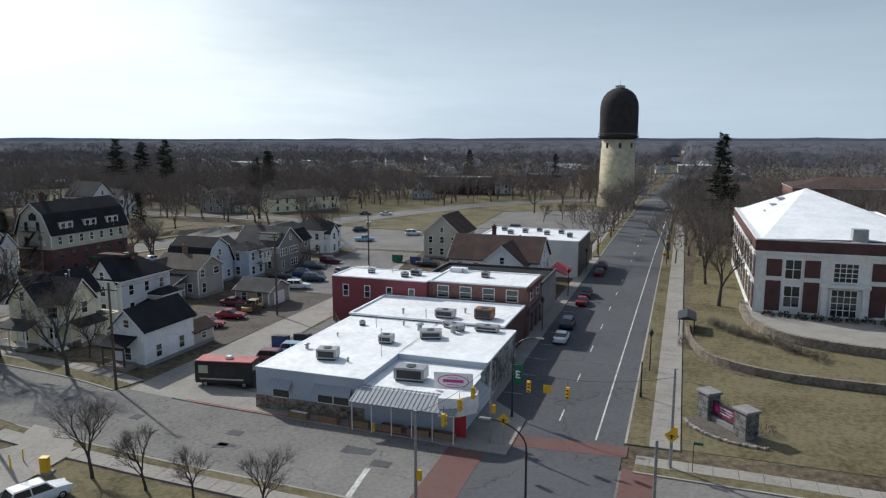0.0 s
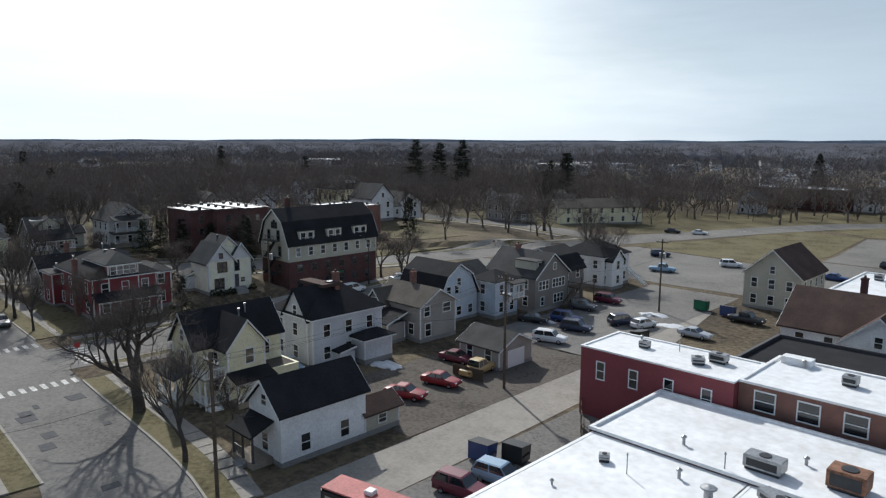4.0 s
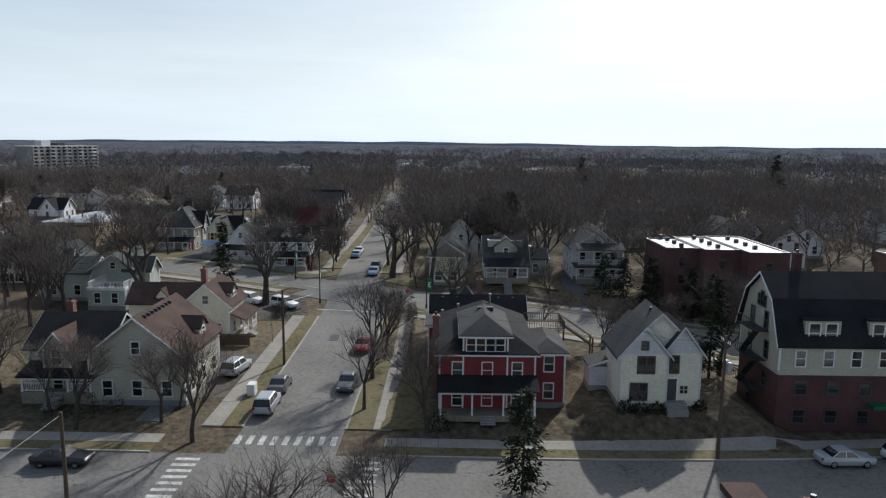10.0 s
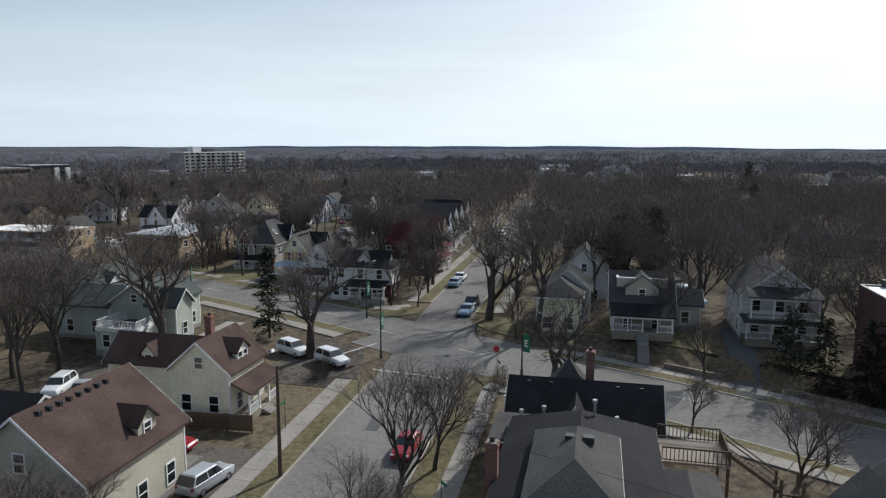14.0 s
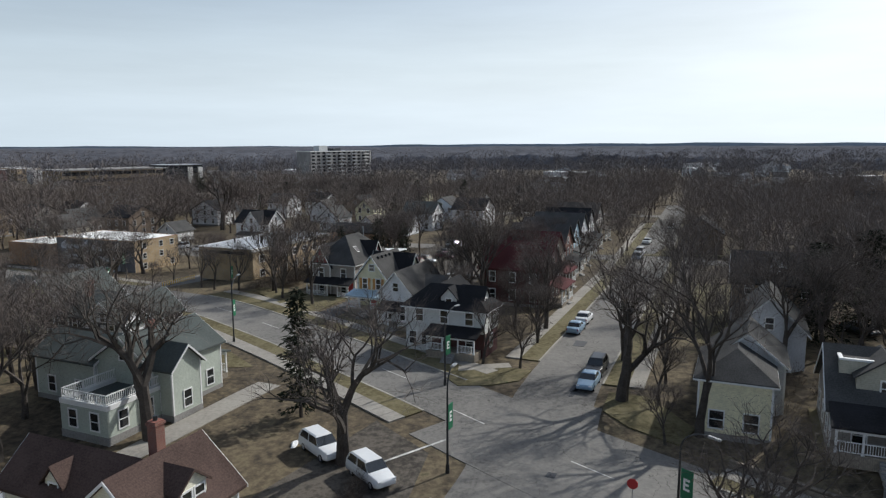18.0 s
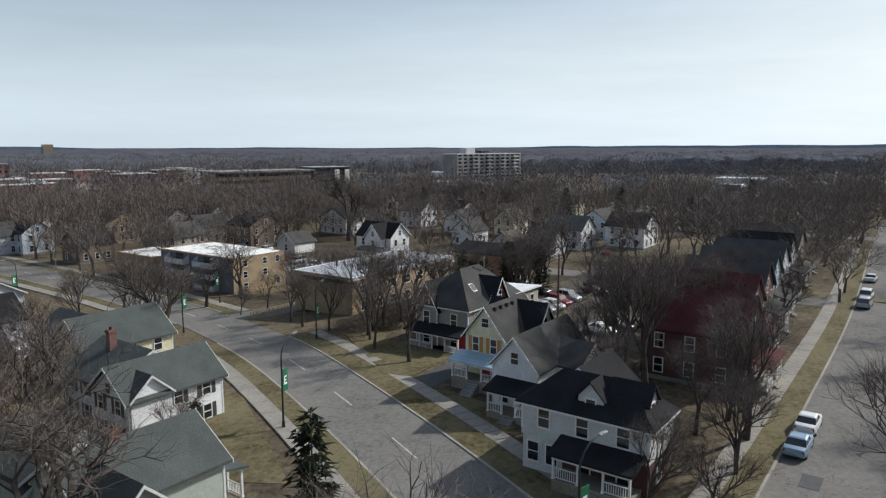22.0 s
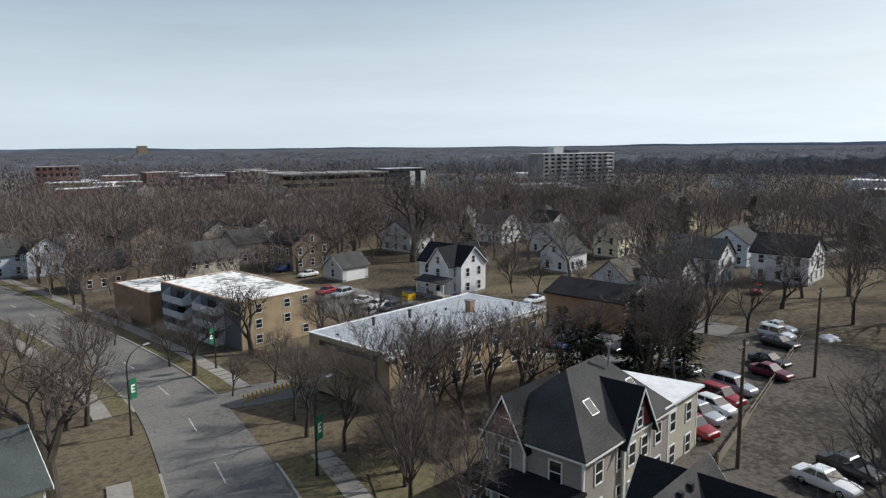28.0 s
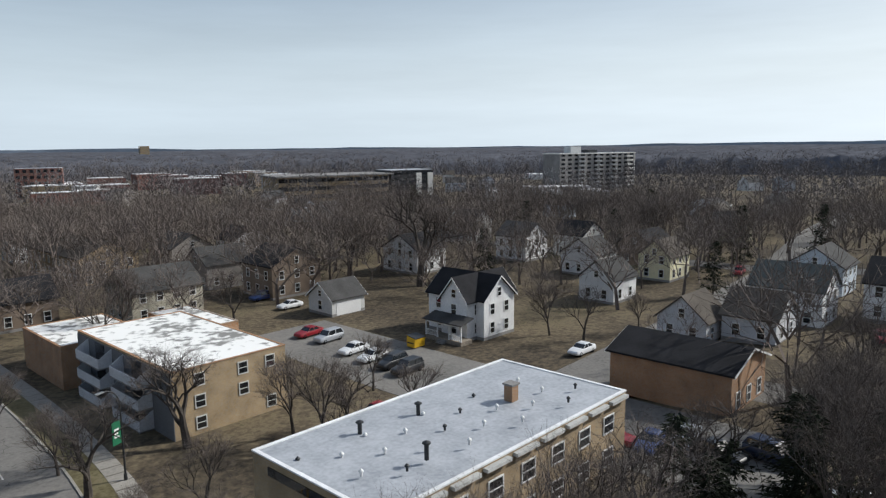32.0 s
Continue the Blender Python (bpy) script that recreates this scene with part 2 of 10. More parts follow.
def ground_mat(name, stops, sc1, sc2, rough=0.95, cracks=0.0, bump=0.3, scale_crack=0.12):
    """Soil, lawn or paving: a ramp through several colours by two noises, with dark cracks if wanted."""
    m, n, l, b = node_mat(name)
    b.inputs["Roughness"].default_value, b.inputs["Specular IOR Level"].default_value = rough, 0.12
    geo = n.new("ShaderNodeNewGeometry")
    n1, n2 = n.new("ShaderNodeTexNoise"), n.new("ShaderNodeTexNoise")
    for nd, sc, dt in ((n1, sc1, 8.0), (n2, sc2, 8.0)):
        nd.inputs["Scale"].default_value, nd.inputs["Detail"].default_value, nd.inputs["Roughness"].default_value = sc, dt, 0.65
        l.new(geo.outputs["Position"], nd.inputs["Vector"])
    ad = n.new("ShaderNodeMath")
    ad.operation = "ADD"
    l.new(n1.outputs["Fac"], ad.inputs[0])
    l.new(n2.outputs["Fac"], ad.inputs[1])
    hf = n.new("ShaderNodeMapRange")
    hf.inputs[1].default_value, hf.inputs[2].default_value = 0.72, 1.28
    l.new(ad.outputs[0], hf.inputs[0])
    rp = n.new("ShaderNodeValToRGB")
    while len(rp.color_ramp.elements) < len(stops):
        rp.color_ramp.elements.new(0.5)
    for i, c in enumerate(stops):
        rp.color_ramp.elements[i].position = i / (len(stops) - 1)
        rp.color_ramp.elements[i].color = (*c, 1)
    l.new(hf.outputs[0], rp.inputs[0])
    colour = rp.outputs["Color"]
    if cracks:
        vo = n.new("ShaderNodeTexVoronoi")
        vo.feature = "DISTANCE_TO_EDGE"
        vo.inputs["Scale"].default_value = scale_crack
        nd = n.new("ShaderNodeTexNoise")
        nd.inputs["Scale"].default_value, nd.inputs["Detail"].default_value = 0.35, 5.0
        vm = n.new("ShaderNodeVectorMath")
        vm.operation, vm.inputs[3].default_value = "SCALE", 5.0
        va = n.new("ShaderNodeVectorMath")
        l.new(geo.outputs["Position"], nd.inputs["Vector"])
        l.new(nd.outputs["Color"], vm.inputs[0])
        l.new(vm.outputs[0], va.inputs[0])
        l.new(geo.outputs["Position"], va.inputs[1])
        l.new(va.outputs[0], vo.inputs["Vector"])
        cr = n.new("ShaderNodeMapRange")
        cr.inputs[1].default_value, cr.inputs[2].default_value, cr.inputs[3].default_value, cr.inputs[4].default_value = 0.0, 0.005, 1 - cracks, 1.0
        l.new(vo.outputs["Distance"], cr.inputs[0])
        mx = n.new("ShaderNodeMix")
        mx.data_type, mx.blend_type, mx.inputs[0].default_value = "RGBA", "MULTIPLY", 1.0
        l.new(colour, mx.inputs[6])
        l.new(cr.outputs[0], mx.inputs[7])
        colour = mx.outputs[2]
    l.new(colour, b.inputs["Base Color"])
    if bump:
        bp = n.new("ShaderNodeBump")
        bp.inputs["Strength"].default_value, bp.inputs["Distance"].default_value = bump, 0.08
        l.new(n2.outputs["Fac"], bp.inputs["Height"])
        l.new(bp.outputs["Normal"], b.inputs["Normal"])
    return m


M = {}
M["ground"] = ground_mat("leaf_litter_and_lawn", [(0.034, 0.028, 0.021), (0.066, 0.054, 0.04), (0.11, 0.088, 0.06), (0.17, 0.138, 0.088), (0.08, 0.074, 0.045)], 0.035, 1.3)
M["lawn"] = ground_mat("winter_lawn", [(0.052, 0.043, 0.025), (0.10, 0.085, 0.046), (0.138, 0.12, 0.067), (0.175, 0.15, 0.09), (0.098, 0.098, 0.048)], 0.12, 1.9)
M["dirt"] = ground_mat("gravel_yard", [(0.05, 0.043, 0.036), (0.095, 0.083, 0.07), (0.135, 0.12, 0.105), (0.07, 0.06, 0.05)], 0.12, 2.2)
M["asphalt"] = ground_mat("old_asphalt", [(0.105, 0.10, 0.094), (0.168, 0.16, 0.149), (0.205, 0.195, 0.18), (0.245, 0.232, 0.212)], 0.07, 2.6, 0.9, 0.55)
M["asphalt_dark"] = ground_mat("main_street_asphalt", [(0.074, 0.075, 0.079), (0.098, 0.099, 0.104), (0.118, 0.119, 0.124)], 0.05, 2.5, 0.85, 0.5, scale_crack=0.06)
M["concrete"] = ground_mat("sidewalk_concrete", [(0.21, 0.195, 0.175), (0.29, 0.27, 0.24), (0.34, 0.32, 0.285)], 0.3, 3.0, 0.9, 0.0, 0.15)
M["kerb"] = mat("kerb_concrete", (0.36, 0.34, 0.30), 0.9, 0.2)
M["paint_white"] = mat("worn_road_paint", (0.58, 0.57, 0.54), 0.8, 0.35, 0.8, 3.0)
M["paint_red"] = mat("red_kerb_paint", (0.35, 0.06, 0.05), 0.8, 0.3)
M["red_paver"] = ground_mat("red_brick_paving", [(0.12, 0.07, 0.062), (0.16, 0.09, 0.08), (0.15, 0.10, 0.09)], 0.4, 4.0)
M["snow"] = mat("melting_snow", (0.72, 0.73, 0.75), 0.6, 0.2)
M["white"] = siding("white_siding", (0.79, 0.79, 0.79))
M["white_bright"] = siding("fresh_white_siding", (0.86, 0.86, 0.86))
M["white_sat"] = siding("offwhite_siding", (0.62, 0.62, 0.60))
M["cream"] = siding("cream_siding", (0.78, 0.75, 0.61))
M["yellow"] = siding("pale_yellow_siding", (0.79, 0.74, 0.51))
M["ltblue"] = siding("pale_blue_grey_siding", (0.55, 0.61, 0.68))
M["grey"] = siding("light_grey_siding", (0.60, 0.61, 0.63))
M["tan"] = siding("taupe_siding", (0.34, 0.31, 0.28))
M["tan_dark"] = siding("dark_taupe_siding", (0.215, 0.195, 0.178))
M["tan2"] = siding("beige_siding", (0.48, 0.45, 0.36))
M["green"] = siding("sage_green_siding", (0.44, 0.48, 0.42))
M["redsid"] = siding("barn_red_siding", (0.21, 0.028, 0.037))
M["brown"] = siding("brown_siding", (0.20, 0.15, 0.11))
M["blue"] = siding("sky_blue_siding", (0.42, 0.56, 0.66))
M["trim"] = mat("white_trim_paint", (0.76, 0.76, 0.75), 0.5, 0.08)
M["front_grey"] = mat("dark_grey_panel_front", (0.15, 0.155, 0.165), 0.8, 0.15, lines=(2, 0.3, 0.2))
M["trim_dark"] = mat("dark_trim_paint", (0.06, 0.06, 0.065), 0.5, 0.1)
M["orange"] = mat("ochre_shutter_paint", (0.48, 0.23, 0.05), 0.6, 0.1)
M["trim_red"] = mat("maroon_trim_paint", (0.24, 0.04, 0.05), 0.5, 0.1)
M["found"] = mat("grey_block_foundation", (0.28, 0.27, 0.26), 0.9, 0.2)
M["brickred"] = brick_mat("red_brick", (0.24, 0.085, 0.06), (0.17, 0.055, 0.042), (0.24, 0.20, 0.17))
M["brickdark"] = brick_mat("dark_red_brick", (0.115, 0.036, 0.034), (0.08, 0.028, 0.027), (0.10, 0.072, 0.064))
M["bricktan"] = brick_mat("buff_brick", (0.42, 0.30, 0.16), (0.34, 0.235, 0.12), (0.36, 0.32, 0.26))
M["brickorange"] = brick_mat("orange_brick", (0.40, 0.22, 0.11), (0.33, 0.17, 0.08), (0.34, 0.28, 0.22))
M["brickpaint"] = mat("maroon_painted_brick", (0.24, 0.055, 0.065), 0.75, 0.15, 0.4, 8.0, 0.2, lines=(2, 0.15, 0.12))
M["r_black"] = mat("black_shingles", (0.026, 0.026, 0.029), 0.92, 0.3, 0.4, 9.0, 0.4, lines=(2, 0.11, 0.25))
M["r_grey"] = mat("grey_shingles", (0.082, 0.080, 0.078), 0.92, 0.28, 0.4, 9.0, 0.4, lines=(2, 0.11, 0.22))
M["r_brown"] = mat("brown_shingles", (0.092, 0.062, 0.053), 0.92, 0.28, 0.4, 9.0, 0.4, lines=(2, 0.11, 0.22))
M["r_taupe"] = mat("taupe_shingles", (0.115, 0.10, 0.085), 0.92, 0.25, 0.4, 9.0, 0.4, lines=(2, 0.11, 0.22))
M["r_green"] = mat("grey_green_shingles", (0.095, 0.108, 0.104), 0.92, 0.22, 0.4, 9.0, 0.4, lines=(2, 0.11, 0.2))
M["r_red"] = mat("maroon_shingles", (0.105, 0.034, 0.036), 0.9, 0.2, 0.4, 9.0, 0.4, lines=(2, 0.14, 0.3))
M["membrane"] = mat("white_roof_membrane", (0.82, 0.83, 0.84), 0.55, 0.12, 0.25, 1.4, 0.05, col2=(0.66, 0.66, 0.65))
M["membrane_dirty"] = mat("weathered_silver_roof", (0.40, 0.415, 0.44), 0.5, 0.22, 0.55, 3.0, 0.12, col2=(0.28, 0.295, 0.32))
M["membrane_stain"] = mat("stained_white_roof", (0.72, 0.71, 0.68), 0.6, 0.5, 0.16, 0.9, 0.12, col2=(0.24, 0.23, 0.21), sharp=True)
M["glass"] = mat("dark_window_glass", (0.018, 0.021, 0.025), 0.06, 0.3, 0.3, 1.0, 0.0, spec=0.9)
M["metal"] = mat("galvanised_metal", (0.38, 0.39, 0.40), 0.45, 0.2, 0.6, 5.0, 0.1, metal=0.6)
M["metal_dark"] = mat("dark_metal", (0.04, 0.042, 0.045), 0.5, 0.2, metal=0.3)
M["rust"] = mat("rusty_sheet", (0.27, 0.13, 0.075), 0.8, 0.4, 1.2, 6.0)
M["steel_grey"] = mat("grey_cladding", (0.30, 0.315, 0.34), 0.5, 0.1, lines=(0, 0.4, 0.35))
M["grey_wall"] = mat("pale_blue_grey_panel_wall", (0.42, 0.46, 0.52), 0.7, 0.1, lines=(2, 0.2, 0.12))
M["bark"] = mat("grey_brown_bark", (0.088, 0.076, 0.067), 0.95, 0.3, 0.8, 8.0, 0.4)
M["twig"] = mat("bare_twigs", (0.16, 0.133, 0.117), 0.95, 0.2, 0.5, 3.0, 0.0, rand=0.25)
# lilac-grey copy of the twigs, with distance haze mixed into the colour
M["hazy_twig"] = mat("haze_tinted_bare_twigs", (0.165, 0.148, 0.146), 0.95, 0.25, 0.05, 1.0, 0.0, rand=0.25)
# cool blue-grey base colour stands in for haze over the far crowns
M["canopy"] = mat("haze_tinted_canopy", (0.112, 0.115, 0.132), 1.0, 0.25, 0.012, 0.11, 0.0, spec=0.0)
M["needles"] = mat("dark_conifer_needles", (0.026, 0.032, 0.018), 0.9, 0.4, 0.6, 4.0, 0.0, rand=0.25)
M["pole"] = mat("weathered_utility_pole", (0.13, 0.10, 0.075), 0.9, 0.3)
M["deck"] = mat("weathered_deck_boards", (0.30, 0.26, 0.21), 0.85, 0.25, lines=(0, 0.14, 0.4))
M["lot"] = ground_mat("wet_gravel_lot", [(0.034, 0.03, 0.027), (0.07, 0.062, 0.053), (0.13, 0.114, 0.096), (0.06, 0.052, 0.045)], 0.1, 1.6)
M["wallstone"] = mat("brown_field_stone", (0.24, 0.205, 0.165), 0.9, 0.35, 0.8, 3.0, 0.4)
M["river_stone"] = mat("river_stone", (0.36, 0.325, 0.28), 0.85, 0.3, 0.8, 3.0, 0.2, rand=0.6)
M["stone"] = mat("grey_limestone", (0.74, 0.72, 0.68), 0.85, 0.12, 0.3, 3.0, 0.15)
M["tower_stone"] = brick_mat("tower_limestone", (0.62, 0.55, 0.38), (0.52, 0.45, 0.30), (0.42, 0.36, 0.26))
M["tower_shingle"] = mat("tower_dome_shingles", (0.045, 0.042, 0.043), 0.85, 0.25, 0.4, 5.0, 0.3, lines=(2, 0.5, 0.35))
M["rubber"] = mat("tyre_rubber", (0.018, 0.018, 0.02), 0.85, 0.1)
M["rim"] = mat("alloy_rim", (0.42, 0.43, 0.45), 0.35, 0.1, metal=0.8)
M["autoglass"] = mat("car_glass", (0.02, 0.024, 0.028), 0.04, 0.1, bump=0.0, spec=1.0)
M["lamp_red"] = mat("tail_light_plastic", (0.35, 0.02, 0.02), 0.2, 0.1, bump=0.0)
M["lamp_white"] = mat("head_light_plastic", (0.75, 0.76, 0.78), 0.15, 0.05, bump=0.0)
M["sign_green"] = mat("green_banner", (0.012, 0.14, 0.065), 0.6, 0.1)
M["sign_yellow"] = mat("yellow_sign", (0.75, 0.45, 0.02), 0.5, 0.08)
M["sign_white"] = mat("white_lettering", (0.8, 0.8, 0.78), 0.5, 0.03)
M["sign_red"] = mat("red_sign", (0.45, 0.03, 0.035), 0.5, 0.08)
M["pink"] = mat("magenta_lettering", (0.55, 0.02, 0.22), 0.5, 0.05)
for key, c in dict(white=(0.72, 0.73, 0.74), silver=(0.42, 0.44, 0.47), black=(0.014, 0.015, 0.018), grey=(0.10, 0.105, 0.115), red=(0.24, 0.006, 0.014), maroon=(0.13, 0.015, 0.035), blue=(0.02, 0.05, 0.17), ltblue=(0.25, 0.36, 0.48), dkblue=(0.015, 0.025, 0.06), tan=(0.45, 0.33, 0.14), green=(0.02, 0.05, 0.045)).items():
    M["car_" + key] = mat(key + "_car_paint", c, 0.35, 0.04, 0.5, 3.0, 0.0, metal=0.25 if key in ("silver", "grey", "ltblue") else 0.0, coat=0.25)


# ---- mesh helpers ----
class Mesh:
    """Collects faces for one mesh."""

    def __init__(self):
        self.v, self.f = [], []

    def poly(self, pts):
        n = len(self.v)
        self.v += [tuple(p) for p in pts]
        self.f.append(tuple(range(n, n + len(pts))))
        return self

    def box(self, x0, y0, z0, x1, y1, z1):
        n = len(self.v)
        self.v += [(x0, y0, z0), (x1, y0, z0), (x1, y1, z0), (x0, y1, z0), (x0, y0, z1), (x1, y0, z1), (x1, y1, z1), (x0, y1, z1)]
        self.f += [tuple(n + i for i in q) for q in ((0, 3, 2, 1), (4, 5, 6, 7), (0, 1, 5, 4), (1, 2, 6, 5), (2, 3, 7, 6), (3, 0, 4, 7))]
        return self

    def extrude(self, poly, x0, x1, axis="x"):
        """A prism of a closed outline given across the axis: (y, z) for x, (x, z) for y, (x, y) for z."""
        n, k = len(self.v), len(poly)
        for x in (x0, x1):
            for a, b in poly:
                self.v.append((x, a, b) if axis == "x" else (a, x, b) if axis == "y" else (a, b, x))
        self.f.append(tuple(n + i for i in range(k)))
        self.f.append(tuple(n + k + i for i in reversed(range(k))))
        for i in range(k):
            j = (i + 1) % k
            self.f.append((n + i, n + k + i, n + k + j, n + j))
        return self

    def tube(self, p, q, r0, r1, k=6, caps=True):
        p, q = Vector(p), Vector(q)
        d = (q - p).normalized()
        a = d.orthogonal().normalized()
        b = d.cross(a)
        n = len(self.v)
        for c, r in ((p, r0), (q, r1)):
            for i in range(k):
                t = 2 * math.pi * i / k
                self.v.append(tuple(c + r * (math.cos(t) * a + math.sin(t) * b)))
        for i in range(k):
            j = (i + 1) % k
            self.f.append((n + i, n + j, n + k + j, n + k + i))
        if caps:
            self.f.append(tuple(n + k + i for i in range(k)))
            self.f.append(tuple(n + i for i in reversed(range(k))))
        return self

    def sweep(self, pts, r0, r1, k=6):
        """One unbroken tube through several points."""
        pts = [Vector(p) for p in pts]
        n = len(self.v)
        a = None
        for i, p in enumerate(pts):
            d = (pts[min(i + 1, len(pts) - 1)] - pts[max(i - 1, 0)]).normalized()
            a = d.orthogonal().normalized() if a is None else (a - d * a.dot(d)).normalized()
            b = d.cross(a)
            r = r0 + (r1 - r0) * i / (len(pts) - 1)
            for j in range(k):
                t = 2 * math.pi * j / k
                self.v.append(tuple(p + r * (math.cos(t) * a + math.sin(t) * b)))
        for i in range(len(pts) - 1):
            for j in range(k):
                q = (j + 1) % k
                self.f.append((n + i * k + j, n + i * k + q, n + (i + 1) * k + q, n + (i + 1) * k + j))
        return self

    def lathe(self, prof, k=24, close=True):
        """Turns (r, z) points about z."""
        n = len(self.v)
        for r, z in prof:
            for i in range(k):
                t = 2 * math.pi * i / k
                self.v.append((r * math.cos(t), r * math.sin(t), z))
        for m in range(len(prof) - 1):
            for i in range(k):
                j = (i + 1) % k
                self.f.append((n + m * k + i, n + m * k + j, n + (m + 1) * k + j, n + (m + 1) * k + i))
        if close:
            self.f.append(tuple(n + (len(prof) - 1) * k + i for i in range(k)))
        return self

    def data(self, name, material=None, smooth=False):
        me = bpy.data.meshes.new(name)
        me.from_pydata(self.v, [], self.f)
        bm = bmesh.new()
        bm.from_mesh(me)
        bmesh.ops.recalc_face_normals(bm, faces=bm.faces)
        bm.to_mesh(me)
        bm.free()
        if smooth:
            for p in me.polygons:
                p.use_smooth = True
        if material:
            me.materials.append(material)
        return me


def part(name, mesh, material, parent, label="", m=None, smooth=False):
    """One mesh object under a thing or a part; mesh: a Mesh or ready mesh data."""
    me = mesh.data(name, material, smooth) if isinstance(mesh, Mesh) else mesh
    ob = new(name, me)
    ob.parent = parent
    if m is not None:
        ob.matrix_basis = m
    if label:
        ob["label"] = label
    return ob


def thing(name, m, label, category, group="", kind=""):
    ob = new(name)
    ob.matrix_basis = m
    ob.empty_display_size = 0.3
    return tagged(ob, label, category, group, kind)


def bevelled(x, y, z, r=0.04):
    """Half sizes to a box with bevelled edges, standing on z 0."""
    bm = bmesh.new()
    bmesh.ops.create_cube(bm, size=1)
    bmesh.ops.scale(bm, vec=(2 * x, 2 * y, z), verts=bm.verts)
    bmesh.ops.translate(bm, vec=(0, 0, z / 2), verts=bm.verts)
    bmesh.ops.bevel(bm, geom=bm.edges[:], offset=r, segments=2, affect="EDGES")
    mb = Mesh()
    bm.verts.index_update()
    mb.v = [tuple(v.co) for v in bm.verts]
    mb.f = [tuple(v.index for v in f.verts) for f in bm.faces]
    bm.free()
    return mb


# ---- ground and streets ----
def smooth_line(pts, step=3.0):
    """Catmull-Rom through plan points, at even steps."""
    p = [Vector(q) for q in ([2 * Vector(pts[0]) - Vector(pts[1])] + [Vector(q) for q in pts] + [2 * Vector(pts[-1]) - Vector(pts[-2])])]
    out = []
    for i in range(1, len(p) - 2):
        k = max(2, int((p[i + 1] - p[i]).length / step))
        for j in range(k):
            t = j / k
            out.append(0.5 * (2 * p[i] + (p[i + 1] - p[i - 1]) * t + (2 * p[i - 1] - 5 * p[i] + 4 * p[i + 1] - p[i + 2]) * t * t + (3 * p[i] - p[i - 1] - 3 * p[i + 1] + p[i + 2]) * t ** 3))
    out.append(p[-2])
    return out


def ribbon(name, pts, o0, o1, z0, z1, material, label, step=3.0, category="", parent=None):
    """A strip along a line of plan points between two offsets (positive to the line's left), with a top and sides."""
    line = smooth_line(pts, step)
    mb = Mesh()
    n = max(1, int(math.ceil(abs(o1 - o0) / 3.0)))
    for i, p in enumerate(line):
        d = (line[min(i + 1, len(line) - 1)] - line[max(i - 1, 0)]).normalized()
        nrm = Vector((d.y, -d.x))
        row = []
        for j in range(n + 1):
            q = p + nrm * (o0 + (o1 - o0) * j / n)
            x, y = wxy(q.x, q.y)
            row.append((x, y, gz(x, y)))
        mb.v += [(x, y, g + z1) for x, y, g in row] + [(x, y, g + z0) for x, y, g in (row[0], row[-1])]
    k = n + 3
    for i in range(len(line) - 1):
        a, b = k * i, k * i + k
        mb.f += [(a + j, a + j + 1, b + j + 1, b + j) for j in range(n)]
        mb.f += [(a, b, b + n + 1, a + n + 1), (a + n, a + n + 2, b + n + 2, b + n)]
    for e in (0, k * (len(line) - 1)):
        mb.f.append(tuple(e + j for j in range(n + 1)) + (e + n + 2, e + n + 1))
    ob = new(name, mb.data(name, material))
    return tagged(ob, label, category or name.split("_")[0], kind="structure")


def patch(name, corners, z, material, label, category=""):
    """A flat-topped sheet of ground over plan corners, cut along the ground's breaks of slope."""
    xy = [wxy(*c) for c in corners]
    mb = Mesh()

    def clip_v(poly, v, keep_less):
        out = []
        f = [(p[0] - 12) * SA + (p[1] - 60) * CA for p in poly]
        for i, a in enumerate(poly):
            j = (i + 1) % len(poly)
            b = poly[j]
            ia, ib = (f[i] <= v) == keep_less, (f[j] <= v) == keep_less
            if ia:
                out.append(a)
            if ia != ib:
                t = (v - f[i]) / (f[j] - f[i])
                out.append((a[0] + t * (b[0] - a[0]), a[1] + t * (b[1] - a[1])))
        return out

    def clip(poly, x, keep_less):
        out = []
        for i, a in enumerate(poly):
            b = poly[(i + 1) % len(poly)]
            ia, ib = (a[0] <= x) == keep_less, (b[0] <= x) == keep_less
            if ia:
                out.append(a)
            if ia != ib:
                t = (x - a[0]) / (b[0] - a[0])
                out.append((x, a[1] + t * (b[1] - a[1])))
        return out
    vs = [(c[0] - 12) * SA + (c[1] - 60) * CA for c in xy]
    cuts = [-9999] + [c for c in range(-108, -57, 4) if min(vs) < c < max(vs)] + [9999]
    for v0, v1 in zip(cuts, cuts[1:]):
        strip = clip_v(clip_v(xy, v1, True), v0, False)
        for lo, hi in ((-9999, -150), (-150, -25), (-25, 9999)):
            pl = clip(clip(strip, hi, True), lo, False) if len(strip) > 2 else []
            if len(pl) > 2:
                mb.poly([(x, y, gz(x, y) + z) for x, y in pl])
                for i, a in enumerate(pl):
                    b = pl[(i + 1) % len(pl)]
                    mb.poly([(*a, gz(*a) + z), (*b, gz(*b) + z), (*b, gz(*b) - 0.1), (*a, gz(*a) - 0.1)])
    ob = new(name, mb.data(name, material))
    return tagged(ob, label, category or name, kind="structure")


gm = Mesh()
gxs = [-4800, -2400, -1200, -700] + list(range(-450, -150, 4)) + list(range(-150, -112, 4)) + [-112 + 1.6 * i for i in range(25)] + list(range(-70, 122, 4)) + [300, 900, 2400, 4800]
gys = [-4800, -2400, -1200, -600] + list(range(-300, 96, 4)) + [96 + 1.6 * i for i in range(30)] + list(range(146, 420, 4)) + [700, 1400, 2800, 4800]
gm.v = [(x, y, gz(x, y)) for x in gxs for y in gys]
